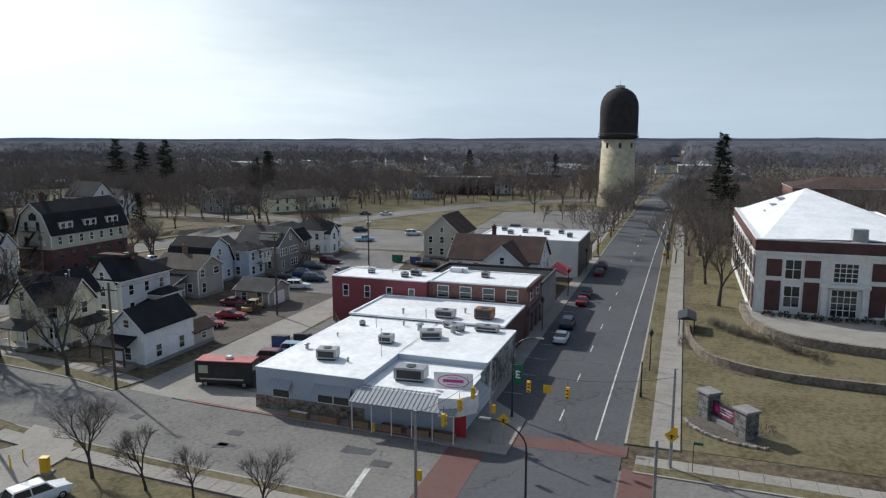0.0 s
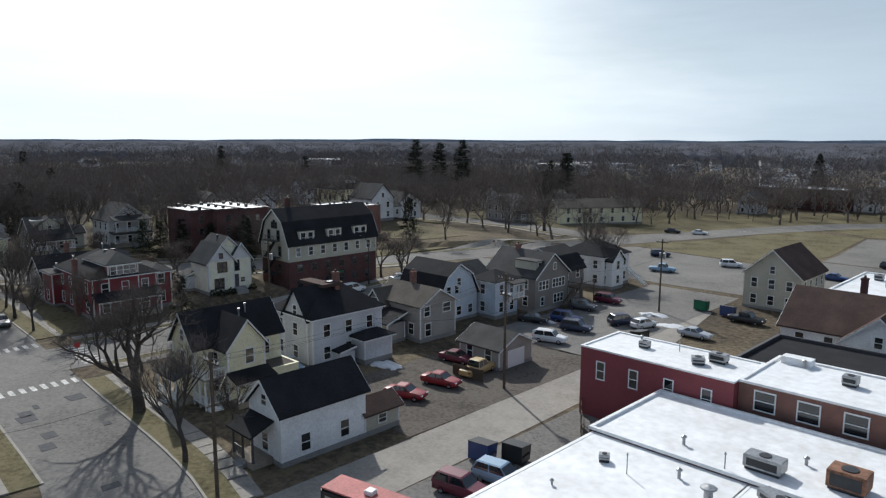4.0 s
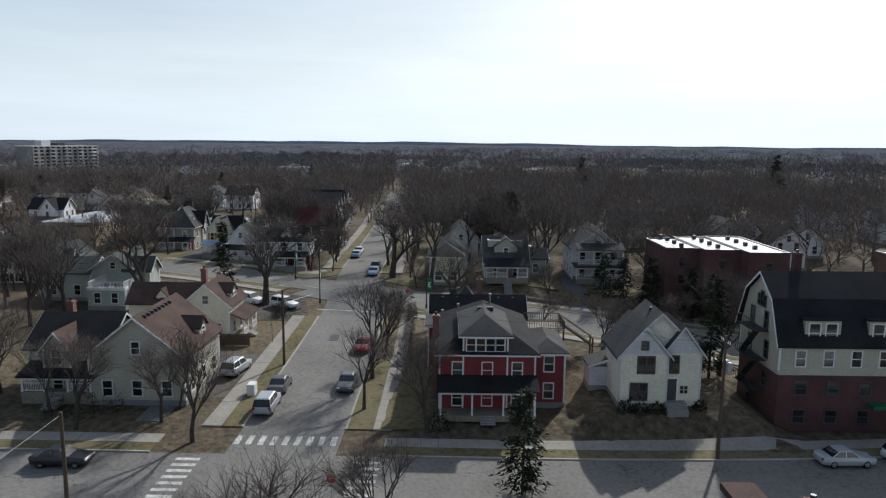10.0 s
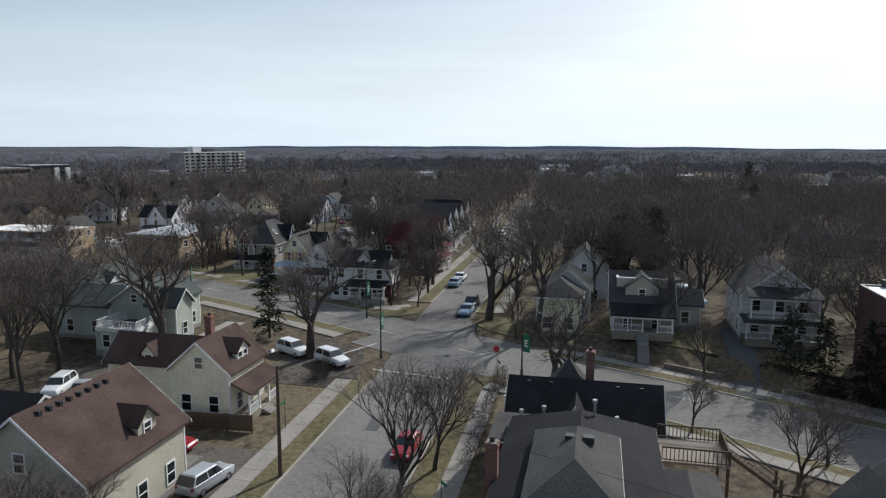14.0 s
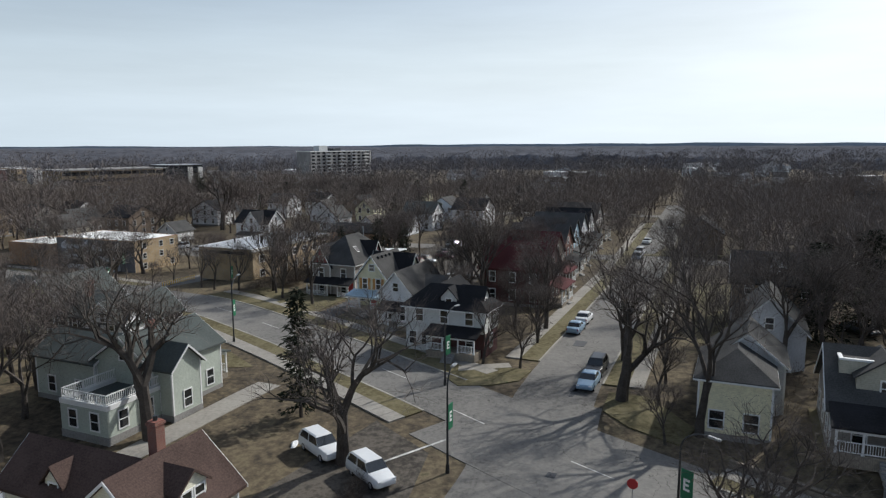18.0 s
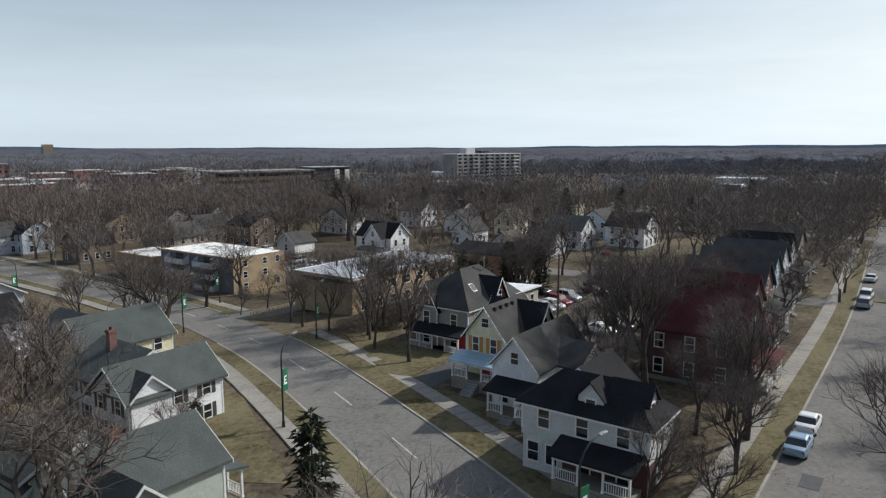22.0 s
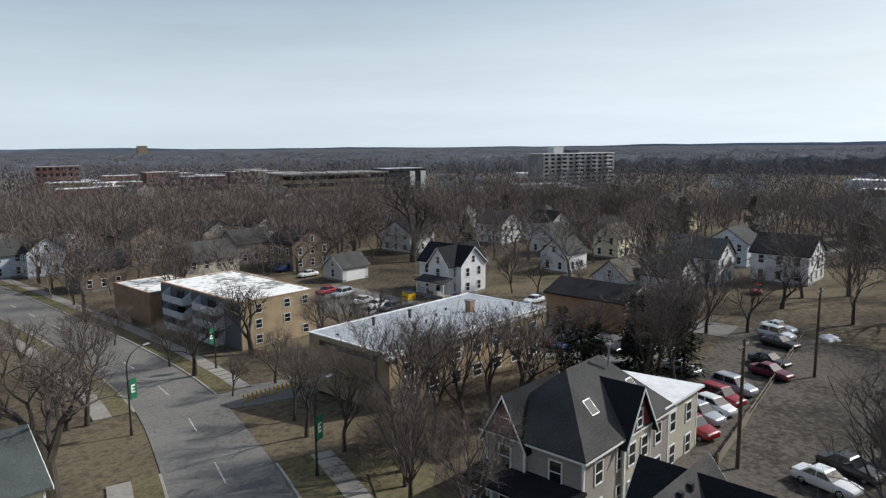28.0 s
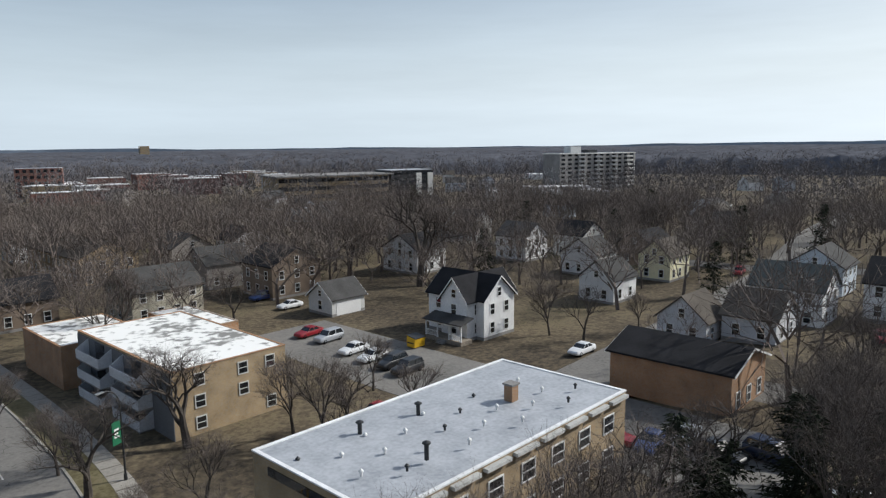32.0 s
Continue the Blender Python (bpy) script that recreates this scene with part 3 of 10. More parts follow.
gm.f = [(i * len(gys) + j, (i + 1) * len(gys) + j, (i + 1) * len(gys) + j + 1, i * len(gys) + j + 1) for i in range(len(gxs) - 1) for j in range(len(gys) - 1)]
tagged(new("ground", gm.data("ground", M["ground"])), "brown winter ground of dead grass and leaf litter", "ground", kind="structure")

MAIN = [(2.8, -160), (2.8, -60), (2.8, 0), (2.8, 90), (2.6, 200), (1.0, 290), (-4, 380), (-6, 520), (-6, 900)]
CROSS = [(-70, -10.2), (0, -9.0), (46, -7.6), (60, -5.8), (80, -5.1), (105, -4.3), (146, -4.3), (160, -5.6), (175, -6.9), (200, -7.2), (242, -7.8), (280, -9.4), (330, -12), (400, -15)]
THIRD = [(94.4, -120), (94.7, -60), (94.9, -10), (95, 25), (96.6, 50), (100.4, 75), (106, 95)]
CURVE = [(2, 276), (30, 264), (64, 236), (82, 206), (96, 170), (103, 150), (109, 125), (115.5, 96), (124.6, 70), (136, 44), (147, 22), (157, -2), (165, -19), (175, -40), (183.5, -60.0), (190.6, -78.6), (197.5, -100.9), (199.9, -123.4), (200.4, -151.1), (200.4, -189.9), (198.2, -284.0), (191.6, -461.3)]
EASTST = [(103, 150), (118, 146), (140, 148), (175, 140), (240, 120)]
SIDE = [(197.9, -97.2), (209.5, -91.0), (228.7, -89.7), (268.8, -91.0), (344.7, -97.2)]

ribbon("road_main", MAIN, -7.0, 7.0, -0.1, 0.055, M["asphalt_dark"], "dark grey asphalt main street with lane lines")
CROSS_E = [tuple(p) for p in smooth_line(CROSS) if p.x < 57]
CROSS_M = [tuple(p) for p in smooth_line(CROSS) if 54 < p.x < 169]
CROSS_W = [tuple(p) for p in smooth_line(CROSS) if p.x > 163]
ribbon("road_cross", CROSS_E, -6.0, 6.0, -0.1, 0.045, M["asphalt"], "worn light grey asphalt side street with cracks")
ribbon("road_cross_middle", CROSS_M, -4.7, 4.7, -0.1, 0.042, M["asphalt"], "worn light grey asphalt side street with cracks")
patch("road_taper", [(50, -11.9), (52, -2.4), (59, -1.4), (66, -10.2), (60, -11.2)], 0.04, M["asphalt"], "worn light grey asphalt side street with cracks", "road")
ribbon("road_cross_west", CROSS_W, -3.9, 3.9, -0.1, 0.043, M["asphalt"], "worn asphalt street between rows of old houses")
ribbon("road_third", THIRD, -4.8, 4.8, -0.1, 0.05, M["asphalt"], "worn grey asphalt residential street")
CURVE_N = [tuple(p) for p in smooth_line(CURVE) if p.y > -14]
CURVE_S = [tuple(p) for p in smooth_line(CURVE) if p.y < -11]
ribbon("road_curve_south", CURVE_S, -6.3, 2.1, -0.1, 0.062, M["asphalt"], "curving two-lane asphalt street with tree shadows")
ribbon("road_curve", CURVE_N, -6.3, 6.3, -0.1, 0.06, M["asphalt"], "wide curving asphalt street with tree shadows")
ribbon("road_link", EASTST, -5.0, 5.0, -0.1, 0.04, M["asphalt"], "grey asphalt street by the lawns")
ribbon("road_side", SIDE, -4.0, 4.0, -0.1, 0.04, M["asphalt"], "narrow asphalt street beside the apartments")
ribbon("road_town", [(344.7, -97.2), (380, -104), (430, -112), (520, -120)], -4.0, 4.0, -0.1, 0.04, M["asphalt"], "grey asphalt street between the town houses")
ribbon("road_across", [(356, 40), (352, -30), (346, -97), (340, -170), (330, -300)], -4.0, 4.0, -0.1, 0.03, M["asphalt"], "grey asphalt street across the town")
ribbon("road_far", [(262, 40), (258, -10), (259, -60), (262, -90)], -3.4, 3.4, -0.1, 0.03, M["asphalt"], "narrow grey asphalt lane between yards")
ribbon("alley", [(46.3, -2.5), (46.6, 20), (47.5, 45), (50, 62), (54, 84)], -3.2, 3.2, -0.05, 0.04, M["concrete"], "pale concrete alley behind the shops")


def sub(pts, axis, lo, hi):
    """The stretch of a line whose s (axis 0) or v (axis 1) lies between two values."""
    return [tuple(p) for p in smooth_line(pts) if lo <= p[axis] <= hi]


def slabs(name, pts, o0, o1, z, label, size=1.5):
    """A pavement of single slabs with open joints, in one mesh over a bed."""
    line = smooth_line(pts, size)
    mb = Mesh()
    g = 0.02
    for i in range(len(line) - 1):
        a, b = line[i], line[i + 1]
        d = (b - a).normalized()
        n = Vector((d.y, -d.x))
        a2, b2 = a + d * g, b - d * g
        top = []
        dz = random.uniform(-0.008, 0.008)
        for q in (a2 + n * o0, b2 + n * o0, b2 + n * o1, a2 + n * o1):
            x, y = wxy(q.x, q.y)
            top.append((x, y, gz(x, y) + z + dz))
        k = len(mb.v)
        mb.v += top + [(x, y, h_ - 0.16) for x, y, h_ in top]
        mb.f += [(k, k + 1, k + 2, k + 3)] + [(k + j, k + 4 + j, k + 4 + (j + 1) % 4, k + (j + 1) % 4) for j in range(4)]
    ob = new(name, mb.data(name, M["concrete"]))
    return tagged(ob, label, "sidewalk", kind="structure")


def side(line, axis, lo, hi, sign, kerb, verge, walk, slab=True):
    """Kerb, grass verge and sidewalk along one side of a street, from the kerb's offset outwards."""
    p = sub(line, axis, lo, hi)
    if len(p) < 3:
        return
    p = p[::2] + ([p[-1]] if len(p) % 2 == 0 else [])

    def rib(nm, a, b, z1, m_, lab, cat):
        a, b = sorted((sign * a, sign * b))
        return ribbon(nm, p, a, b, -0.05, z1, m_, lab, category=cat)
    rib("kerb", kerb, kerb + 0.22, 0.15, M["kerb"], "pale concrete kerb along the street", "kerb")
    rib("verge", kerb + 0.22, kerb + verge, 0.13, M["lawn"], "strip of dry winter grass beside the street", "verge")
    a, b = sorted((sign * (kerb + verge), sign * (kerb + verge + walk)))
    slabs("sidewalk", p, a, b, 0.15, "pale concrete sidewalk of square slabs")


side(MAIN, 1, 1, 330, -1, 7.0, 2.2, 2.7)
side(MAIN, 1, 106, 330, 1, 7.0, 2.5, 2.2)
side(MAIN, 1, -120, -18, 1, 7.0, 2.0, 2.0)
side(CROSS, 0, 12, 52, 1, 6.0, 1.2, 1.8)
side(CROSS, 0, 62, 87, 1, 4.7, 2.4, 1.8)
side(CROSS, 0, 51, 87, -1, 4.7, 2.4, 1.7)
side(CROSS, 0, 102, 144, -1, 4.7, 2.6, 1.7)
side(CROSS, 0, 102, 144, 1, 4.7, 2.1, 1.8)
side(CROSS, 0, 172, 330, -1, 3.9, 2.6, 1.6)
side(CROSS, 0, 178, 330, 1, 3.9, 2.4, 1.7)
side(CROSS, 0, -60, -5, -1, 6.0, 1.6, 1.8)
side(THIRD, 1, 4, 70, 1, 4.8, 1.8, 1.7)
side(THIRD, 1, 3, 70, -1, 4.8, 1.6, 1.6)
side(THIRD, 1, -110, -14, 1, 4.8, 1.8, 1.7)
side(THIRD, 1, -110, -15, -1, 4.8, 1.8, 1.7)
side(CURVE, 1, 5, 90, 1, 6.3, 1.6, 1.7)
side(CURVE, 1, 6, 140, -1, 4.0, 1.9, 1.6)
side(CURVE, 1, -77, -17, -1, 6.3, 3.0, 1.8)
side(CURVE, 1, -250, -97, -1, 6.3, 2.4, 1.8)
side(CURVE, 1, -79, -16, 1, 2.1, 2.3, 1.8)
side(CURVE, 1, -250, -96, 1, 2.1, 2.3, 1.8)
side(EASTST, 0, 115, 230, 1, 5.0, 2.6, 1.6)

# pavements, car parks, lawns
patch("corner_verge", [(168.9, -16.5), (170.4, -13.4), (172.8, -11.2), (176.5, -10.9), (176.5, -13.6), (173.5, -18.5), (170.6, -18.5)], 0.125, M["lawn"], "dry grass corner beside the crossing", "verge")
patch("corner_walk", [(173.2, -18.2), (174.8, -18.8), (178, -14.0), (176.6, -13.2)], 0.15, M["concrete"], "concrete walk round the street corner", "sidewalk")
patch("corner_verge", [(163.2, 5.6), (165.2, 1.2), (168, -1.6), (173, -1.9), (173, 2), (167, 6.6)], 0.125, M["lawn"], "dry grass corner beside the crossing", "verge")
patch("corner_verge", [(145, 3.2), (147.5, 1.8), (149.4, 5.2), (146.5, 8)], 0.125, M["lawn"], "dry grass corner beside the crossing", "verge")
patch("lawn_front", [(189.5, -51), (198.8, -65.5), (200.6, -58.4), (200.4, -48.6), (190.5, -47.8)], 0.16, M["lawn"], "dry front lawn above a low edging", "lawn")
patch("driveway", [(185.6, -43.8), (187.8, -47.4), (200.4, -47.4), (200.4, -44.2)], 0.05, M["asphalt_dark"], "dark asphalt driveway between two houses", "driveway")
patch("lawn_raised", [(163.3, 15.6), (161.6, 19.3), (172, 19.3), (172, 15.6)], 0.05, M["lawn"], "dry brown front lawn above a stone wall", "lawn")
patch("lawn_raised", [(160.9, 20.7), (157.4, 28.3), (171, 28.6), (171, 20.7)], 0.05, M["lawn"], "dry brown front lawn above a stone wall", "lawn")
patch("lawn_raised", [(155.3, 33.2), (151.8, 40.8), (164, 41.2), (164, 33.8)], 0.05, M["lawn"], "dry brown front lawn above a stone wall", "lawn")
for c in ([(168.7, 30.0), (168.4, 33.2), (156.0, 32.3), (157.4, 29.5)], [(157.4, 29.5), (156.0, 32.3), (152.6, 31.9), (154.0, 29.1)], [(154.0, 29.1), (152.6, 31.9), (147.6, 31.6), (148.8, 28.9)]):
    patch("driveway", c, 0.14, M["asphalt_dark"], "dark blue-grey asphalt driveway between two lawns", "driveway")
patch("pavement", [(9.8, -3.2), (9.8, 105), (11.9, 105), (11.9, -3.2)], 0.15, M["concrete"], "concrete pavement along the shops")
patch("pavement_corner", [(5.6, -3.4), (5.6, 5), (9.8, 9), (9.8, -3.4)], 0.15, M["concrete"], "concrete pavement at the street corner")
patch("pavement_front", [(11.9, -3.0), (43.2, -1.9), (43.2, 2.6), (33.6, 2.6), (33.6, 0), (11.9, -1.0)], 0.15, M["concrete"], "wide concrete pavement in front of the diner")
patch("car_park", [(33.4, 2.6), (43.1, 2.6), (43.1, 35), (33.4, 35)], 0.05, M["asphalt"], "asphalt car park behind the diner", "car park")
patch("car_park", [(20, 102), (84, 100), (100, 110), (98, 134), (95, 139), (57, 134.5), (54, 149), (20, 149)], 0.05, M["asphalt"], "wide asphalt car park behind the shops", "car park")
patch("car_park", [(14, 149.5), (54, 150), (54, 162), (57, 200), (24, 218), (14, 218)], 0.05, M["asphalt"], "pale asphalt car park near the water tower", "car park")
patch("lawn", [(96, 140), (58, 136), (55, 160), (58, 202), (76, 205), (90, 160), (97.5, 147)], 0.045, M["lawn"], "dry straw-coloured lawn between the street and the car park", "lawn")
patch("lawn", [(14, 222), (25, 220), (57, 203), (70, 212), (57, 231), (28, 253), (14, 258)], 0.045, M["lawn"], "dry straw-coloured lawn beside the main street", "lawn")
patch("lawn", [(128.8, 110), (130.5, 96), (137.5, 89.7), (150, 100), (139, 105)], 0.1, M["lawn"], "dry grass island at the street junction", "lawn")
patch("yard", [(50, 17), (66, 17), (66, 50), (50, 50)], 0.05, M["dirt"], "worn gravel yard with parked cars", "yard")
patch("yard_lot", [(50.8, 50), (69, 48), (69, 98), (52, 98)], 0.05, M["asphalt"], "cracked asphalt yard behind the houses", "yard")
patch("driveway", [(106, -17), (124, -17), (124, -19.5), (106, -19.5)], 0.06, M["asphalt"], "asphalt driveway between the houses", "driveway")
patch("driveway", [(112, -11.2), (126, -11.2), (126, -20), (118, -20), (112, -16)], 0.04, M["dirt"], "gravel driveway by the beige house", "driveway")
patch("driveway", [(141, -10), (154, -13), (158, -20), (141, -22)], 0.04, M["lot"], "muddy gravel parking place by the street corner", "driveway")
patch("driveway", [(143, -36.6), (162, -36.2), (162, -33.4), (143, -34)], 0.06, M["concrete"], "concrete driveway beside the sage house", "driveway")
patch("driveway", [(128, -42), (141, -42), (141, -33), (128, -33)], 0.05, M["dirt"], "gravel parking place behind the yellow house", "driveway")
patch("driveway", [(84, 17.2), (90, 17.2), (90, 20.3), (69, 20.4), (69, 17.2)], 0.05, M["asphalt"], "asphalt driveway beside the grey house", "driveway")
patch("car_park", [(214, -54), (262.0, -60.0), (262, -36), (214, -34)], 0.05, M["lot"], "gravel car park with puddles", "car park")
patch("car_park", [(238.1, -137.8), (253.6, -137.8), (253.0, -99.7), (237.6, -99.7)], 0.05, M["asphalt"], "asphalt car park behind the apartments", "car park")
patch("car_park", [(236.4, -84.7), (251.2, -84.7), (247.1, -62.1), (233.1, -62.1)], 0.05, M["asphalt"], "asphalt car park between the brick buildings", "car park")
patch("driveway", [(50.4, -12.6), (44.8, -12.9), (42.0, -16.4), (41.5, -21), (41.8, -30), (49.5, -30), (48.6, -18), (47.8, -16.3), (49.8, -14.2)], 0.165, M["concrete"], "pale concrete driveway with yellow posts", "driveway")
patch("crossing_paving", [(5.6, -1.2), (-4.6, -0.4), (-4.6, 2.0), (5.6, 1.2)], 0.07, M["red_paver"], "red brick paved crossing", "crossing")
patch("crossing_paving", [(7.5, -3.4), (11.0, -3.2), (11.0, -14.6), (7.5, -14.8)], 0.07, M["red_paver"], "red brick paved crossing", "crossing")
patch("crossing_paving", [(-7.2, -2.6), (-4.4, -2.6), (-4.4, -14.8), (-7.2, -14.8)], 0.07, M["red_paver"], "red brick paved crossing", "crossing")
for c in ([(-9.2, 3), (-60, 3), (-60, 30), (-16, 26), (-11, 31), (-9.2, 44)], [(12, -18.5), (44, -17), (44, -60), (12, -60)], [(105, 1), (105, 8), (124, 9), (124, 3)],
          [(190, -52), (203.1, -62.1), (203.3, -68.4), (197.3, -68.4)], [(180, -34), (190, -46), (188, -30)], [(126, 66), (140, 50), (160, 60), (150, 110), (120, 120)], [(86, 92), (103, 84), (92, 128), (80, 126)],
          [(130, 152), (175, 146), (175, 175), (110, 175)], [(166, -40), (176.0, -58.0), (170.9, -70.6), (160, -50)], [(50, 240), (110, 160), (150, 200), (60, 300)], [(195, 5), (235, 0), (235, 8), (195, 12)]):
    patch("lawn", c, 0.04, M["lawn"], "dry straw-coloured winter lawn", "lawn")


def mark(name, s0, v0, s1, v1, w, m_="paint_white", z=0.05, label="worn white road marking"):
    """A painted stripe between two plan points."""
    a, b = Vector((s0, v0)), Vector((s1, v1))
    d = (b - a).normalized()
    n = Vector((d.y, -d.x)) * w / 2
    k = max(1, int((b - a).length / 8))
    mb = Mesh()
    for i in range(k):
        p, q = a.lerp(b, i / k), a.lerp(b, (i + 1) / k)
        mb.poly([(*wxy(c.x, c.y), gz(*wxy(c.x, c.y)) + z + 0.025) for c in (p - n, q - n, q + n, p + n)])
    return tagged(new(name, mb.data(name, M[m_])), label, "road marking", kind="structure")


mark("lane_line", -1.6, 2.5, -2.2, 110, 0.16, z=0.04)
mark("lane_line", -2.2, 112, -4.5, 330, 0.16, z=0.04)
for i in range(26):
    mark("lane_dash", 2.4, 6 + i * 12, 2.4 - 0.002 * i, 9 + i * 12, 0.14, z=0.04)
for i in range(9):
    mark("parking_line", 9.7, 12 + i * 6.5, 7.4, 12 + i * 6.5, 0.1, z=0.04)
mark("stop_line", 16.2, -9.6, 15.6, -14.8, 0.5, z=0.04)
for i in range(9):
    mark("crosswalk_bar", 101.5, -8.7 + i * 1.06, 103.3, -8.7 + i * 1.06, 0.5, z=0.045, label="white crosswalk bar on asphalt")
for i in range(9):
    mark("crosswalk_bar", 85.2, -9.0 + i * 1.04, 86.9, -9.0 + i * 1.04, 0.5, z=0.045, label="white crosswalk bar on asphalt")
for i in range(9):
    mark("crosswalk_bar", 90.6 + i * 1.0, -10.8, 90.6 + i * 1.0, -12.8, 0.45, z=0.045, label="white crosswalk bar on asphalt")
for i in range(8):
    mark("crosswalk_bar", 91.2 + i * 1.05, 2.0, 91.2 + i * 1.05, 4.2, 0.45, z=0.045, label="white crosswalk bar on asphalt")
for a, b in (((143, 5.5), (147, 8.5)), ((141.5, 3.0), (146.2, 6.5)), ((150.5, -16), (157, -12.5)), ((147.5, -10), (146.5, -1))):
    mark("crosswalk_line", *a, *b, 0.25, z=0.055)
ln = smooth_line(CURVE, 4)
for i in range(2, len(ln) - 2, 3):
    a_, b_ = ln[i], ln[i + 1]
    d_ = (b_ - a_).normalized()
    off = Vector((d_.y, -d_.x)) * (-2.1 if a_.y < -16 else 0)
    mark("lane_dash", a_.x + off.x, a_.y + off.y, b_.x + off.x, b_.y + off.y, 0.12, z=0.05)
kp = sub(CROSS, 0, 12, 42)
ribbon("red_kerb", kp, -6.18, -6.0, -0.05, 0.17, M["paint_red"], "red painted kerb in front of the diner", category="kerb")
# old patches and tar seams on the streets
rp = random.Random(9)
for i in range(26):
    s0 = rp.choice((rp.uniform(14, 88), rp.uniform(104, 225)))
    v0 = (-8.5 if s0 < 60 else -5.2) + rp.uniform(-4, 3)
    w_, d_ = rp.uniform(0.6, 2.6), rp.uniform(0.5, 1.6)
    patch("asphalt_patch", [(s0, v0), (s0 + w_, v0 + rp.uniform(-0.2, 0.2)), (s0 + w_, v0 + d_), (s0, v0 + d_)], 0.068, M["asphalt_dark"], "dark repair patch in the asphalt", "road patch")


# ---- houses ----
WIN = {}


def lattice(xs, zs, y0, y1, holes):
    """One joined frame: a slab in the x-z plane with some of its cells left open."""
    mb, idx = Mesh(), {}

    def vert(i, j, k):
        if (i, j, k) not in idx:
            idx[i, j, k] = len(mb.v)
            mb.v.append((xs[i], (y0, y1)[k], zs[j]))
        return idx[i, j, k]
    nx, nz = len(xs) - 1, len(zs) - 1
    for i in range(nx):
        for j in range(nz):
            if (i, j) in holes:
                continue
            mb.f.append((vert(i, j, 0), vert(i + 1, j, 0), vert(i + 1, j + 1, 0), vert(i, j + 1, 0)))
            mb.f.append((vert(i, j, 1), vert(i, j + 1, 1), vert(i + 1, j + 1, 1), vert(i + 1, j, 1)))
            for di, dj, p, q in ((-1, 0, (i, j), (i, j + 1)), (1, 0, (i + 1, j), (i + 1, j + 1)), (0, -1, (i, j), (i + 1, j)), (0, 1, (i, j + 1), (i + 1, j + 1))):
                if (i + di, j + dj) in holes or not (0 <= i + di < nx and 0 <= j + dj < nz):
                    mb.f.append((vert(*p, 0), vert(*q, 0), vert(*q, 1), vert(*p, 1)))
    return mb


def window_mesh(w, h, trim="trim"):
    key = (round(w, 2), round(h, 2), trim)
    if key not in WIN:
        t = 0.11
        f = lattice([-w / 2 - t, -w / 2, w / 2, w / 2 + t], [-t, 0, h * 0.5 - 0.035, h * 0.5 + 0.035, h, h + t], -0.07, 0.0, {(1, 1), (1, 3)})
        g = Mesh().box(-w / 2, -0.03, 0.01, w / 2, -0.004, h - 0.01)
        fd = f.data("window", M[trim])
        n = len(f.f)
        f.v, f.f = f.v + g.v, f.f + [tuple(i + len(f.v) for i in q) for q in g.f]
        both = f.data("window", M[trim])
        both.materials.append(M["glass"])
        for i in range(n, len(both.polygons)):
            both.polygons[i].material_index = 1
        WIN[key] = (fd, g.data("pane", M["glass"]), both)
    return WIN[key]


FACE = {"S": 0, "E": 90, "N": 180, "W": 270}


NEAR_BLOCKS = [(-8, -30), (20, 0), (45, 10), (75, 13), (105, 10), (130, 0), (150, -15), (170, -35), (190, -55)]


def far_off(thing_):
    """True for houses a block or more away from the walk, whose parts are kept coarser."""
    p = GRID.inverted() @ thing_.matrix_basis.translation
    return min((-p.x - a) ** 2 + (p.y - b) ** 2 for a, b in NEAR_BLOCKS) > 44 ** 2


def window(parent, m, w=0.9, h=1.5, trim="trim", far=False):
    """A sash window; m: the pose of its sill's middle on the wall, looking out along -y."""
    f, g, both = window_mesh(w, h, trim)
    if far or far_off(parent):
        return part("window", both, None, parent, m=m)
    win = part("window", f, None, parent, m=m)
    part("pane", g, None, win)
    return win


def door(parent, m, material, w=1.0, h=2.1):
    d = part("door", Mesh().box(-w / 2, -0.05, 0, w / 2, 0, h), material, parent, m=m)
    part("door_frame", Mesh().box(-w / 2 - 0.12, -0.08, 0, -w / 2, 0, h + 0.12).box(w / 2, -0.08, 0, w / 2 + 0.12, 0, h + 0.12).box(-w / 2, -0.08, h, w / 2, 0, h + 0.12), M["trim"], d)
    return d


def on_face(face, x, y, W, D, u, z):
    """Pose on a wall of a block centred at x, y: u metres along it from its middle, z up."""
    half = D / 2 if face in "SN" else W / 2
    return Matrix.Translation((x, y, 0)) @ pose(0, 0, 0, 0, 0, FACE[face]) @ Matrix.Translation((u, -half - 0.002, z))


def roof_profile(kind, span, h, rise, o):
    e = span / 2
    if kind == "gable":
        k = rise / e
        return [(-e - o, h - o * k), (0, h + rise), (e + o, h - o * k)]
    if kind == "gambrel":
        return [(-e - o, h - 0.3), (-e * 0.66, h + rise * 0.64), (0, h + rise), (e * 0.66, h + rise * 0.64), (e + o, h - 0.3)]
    if kind == "shed":
        return [(-e - o, h), (e + o, h + rise)]


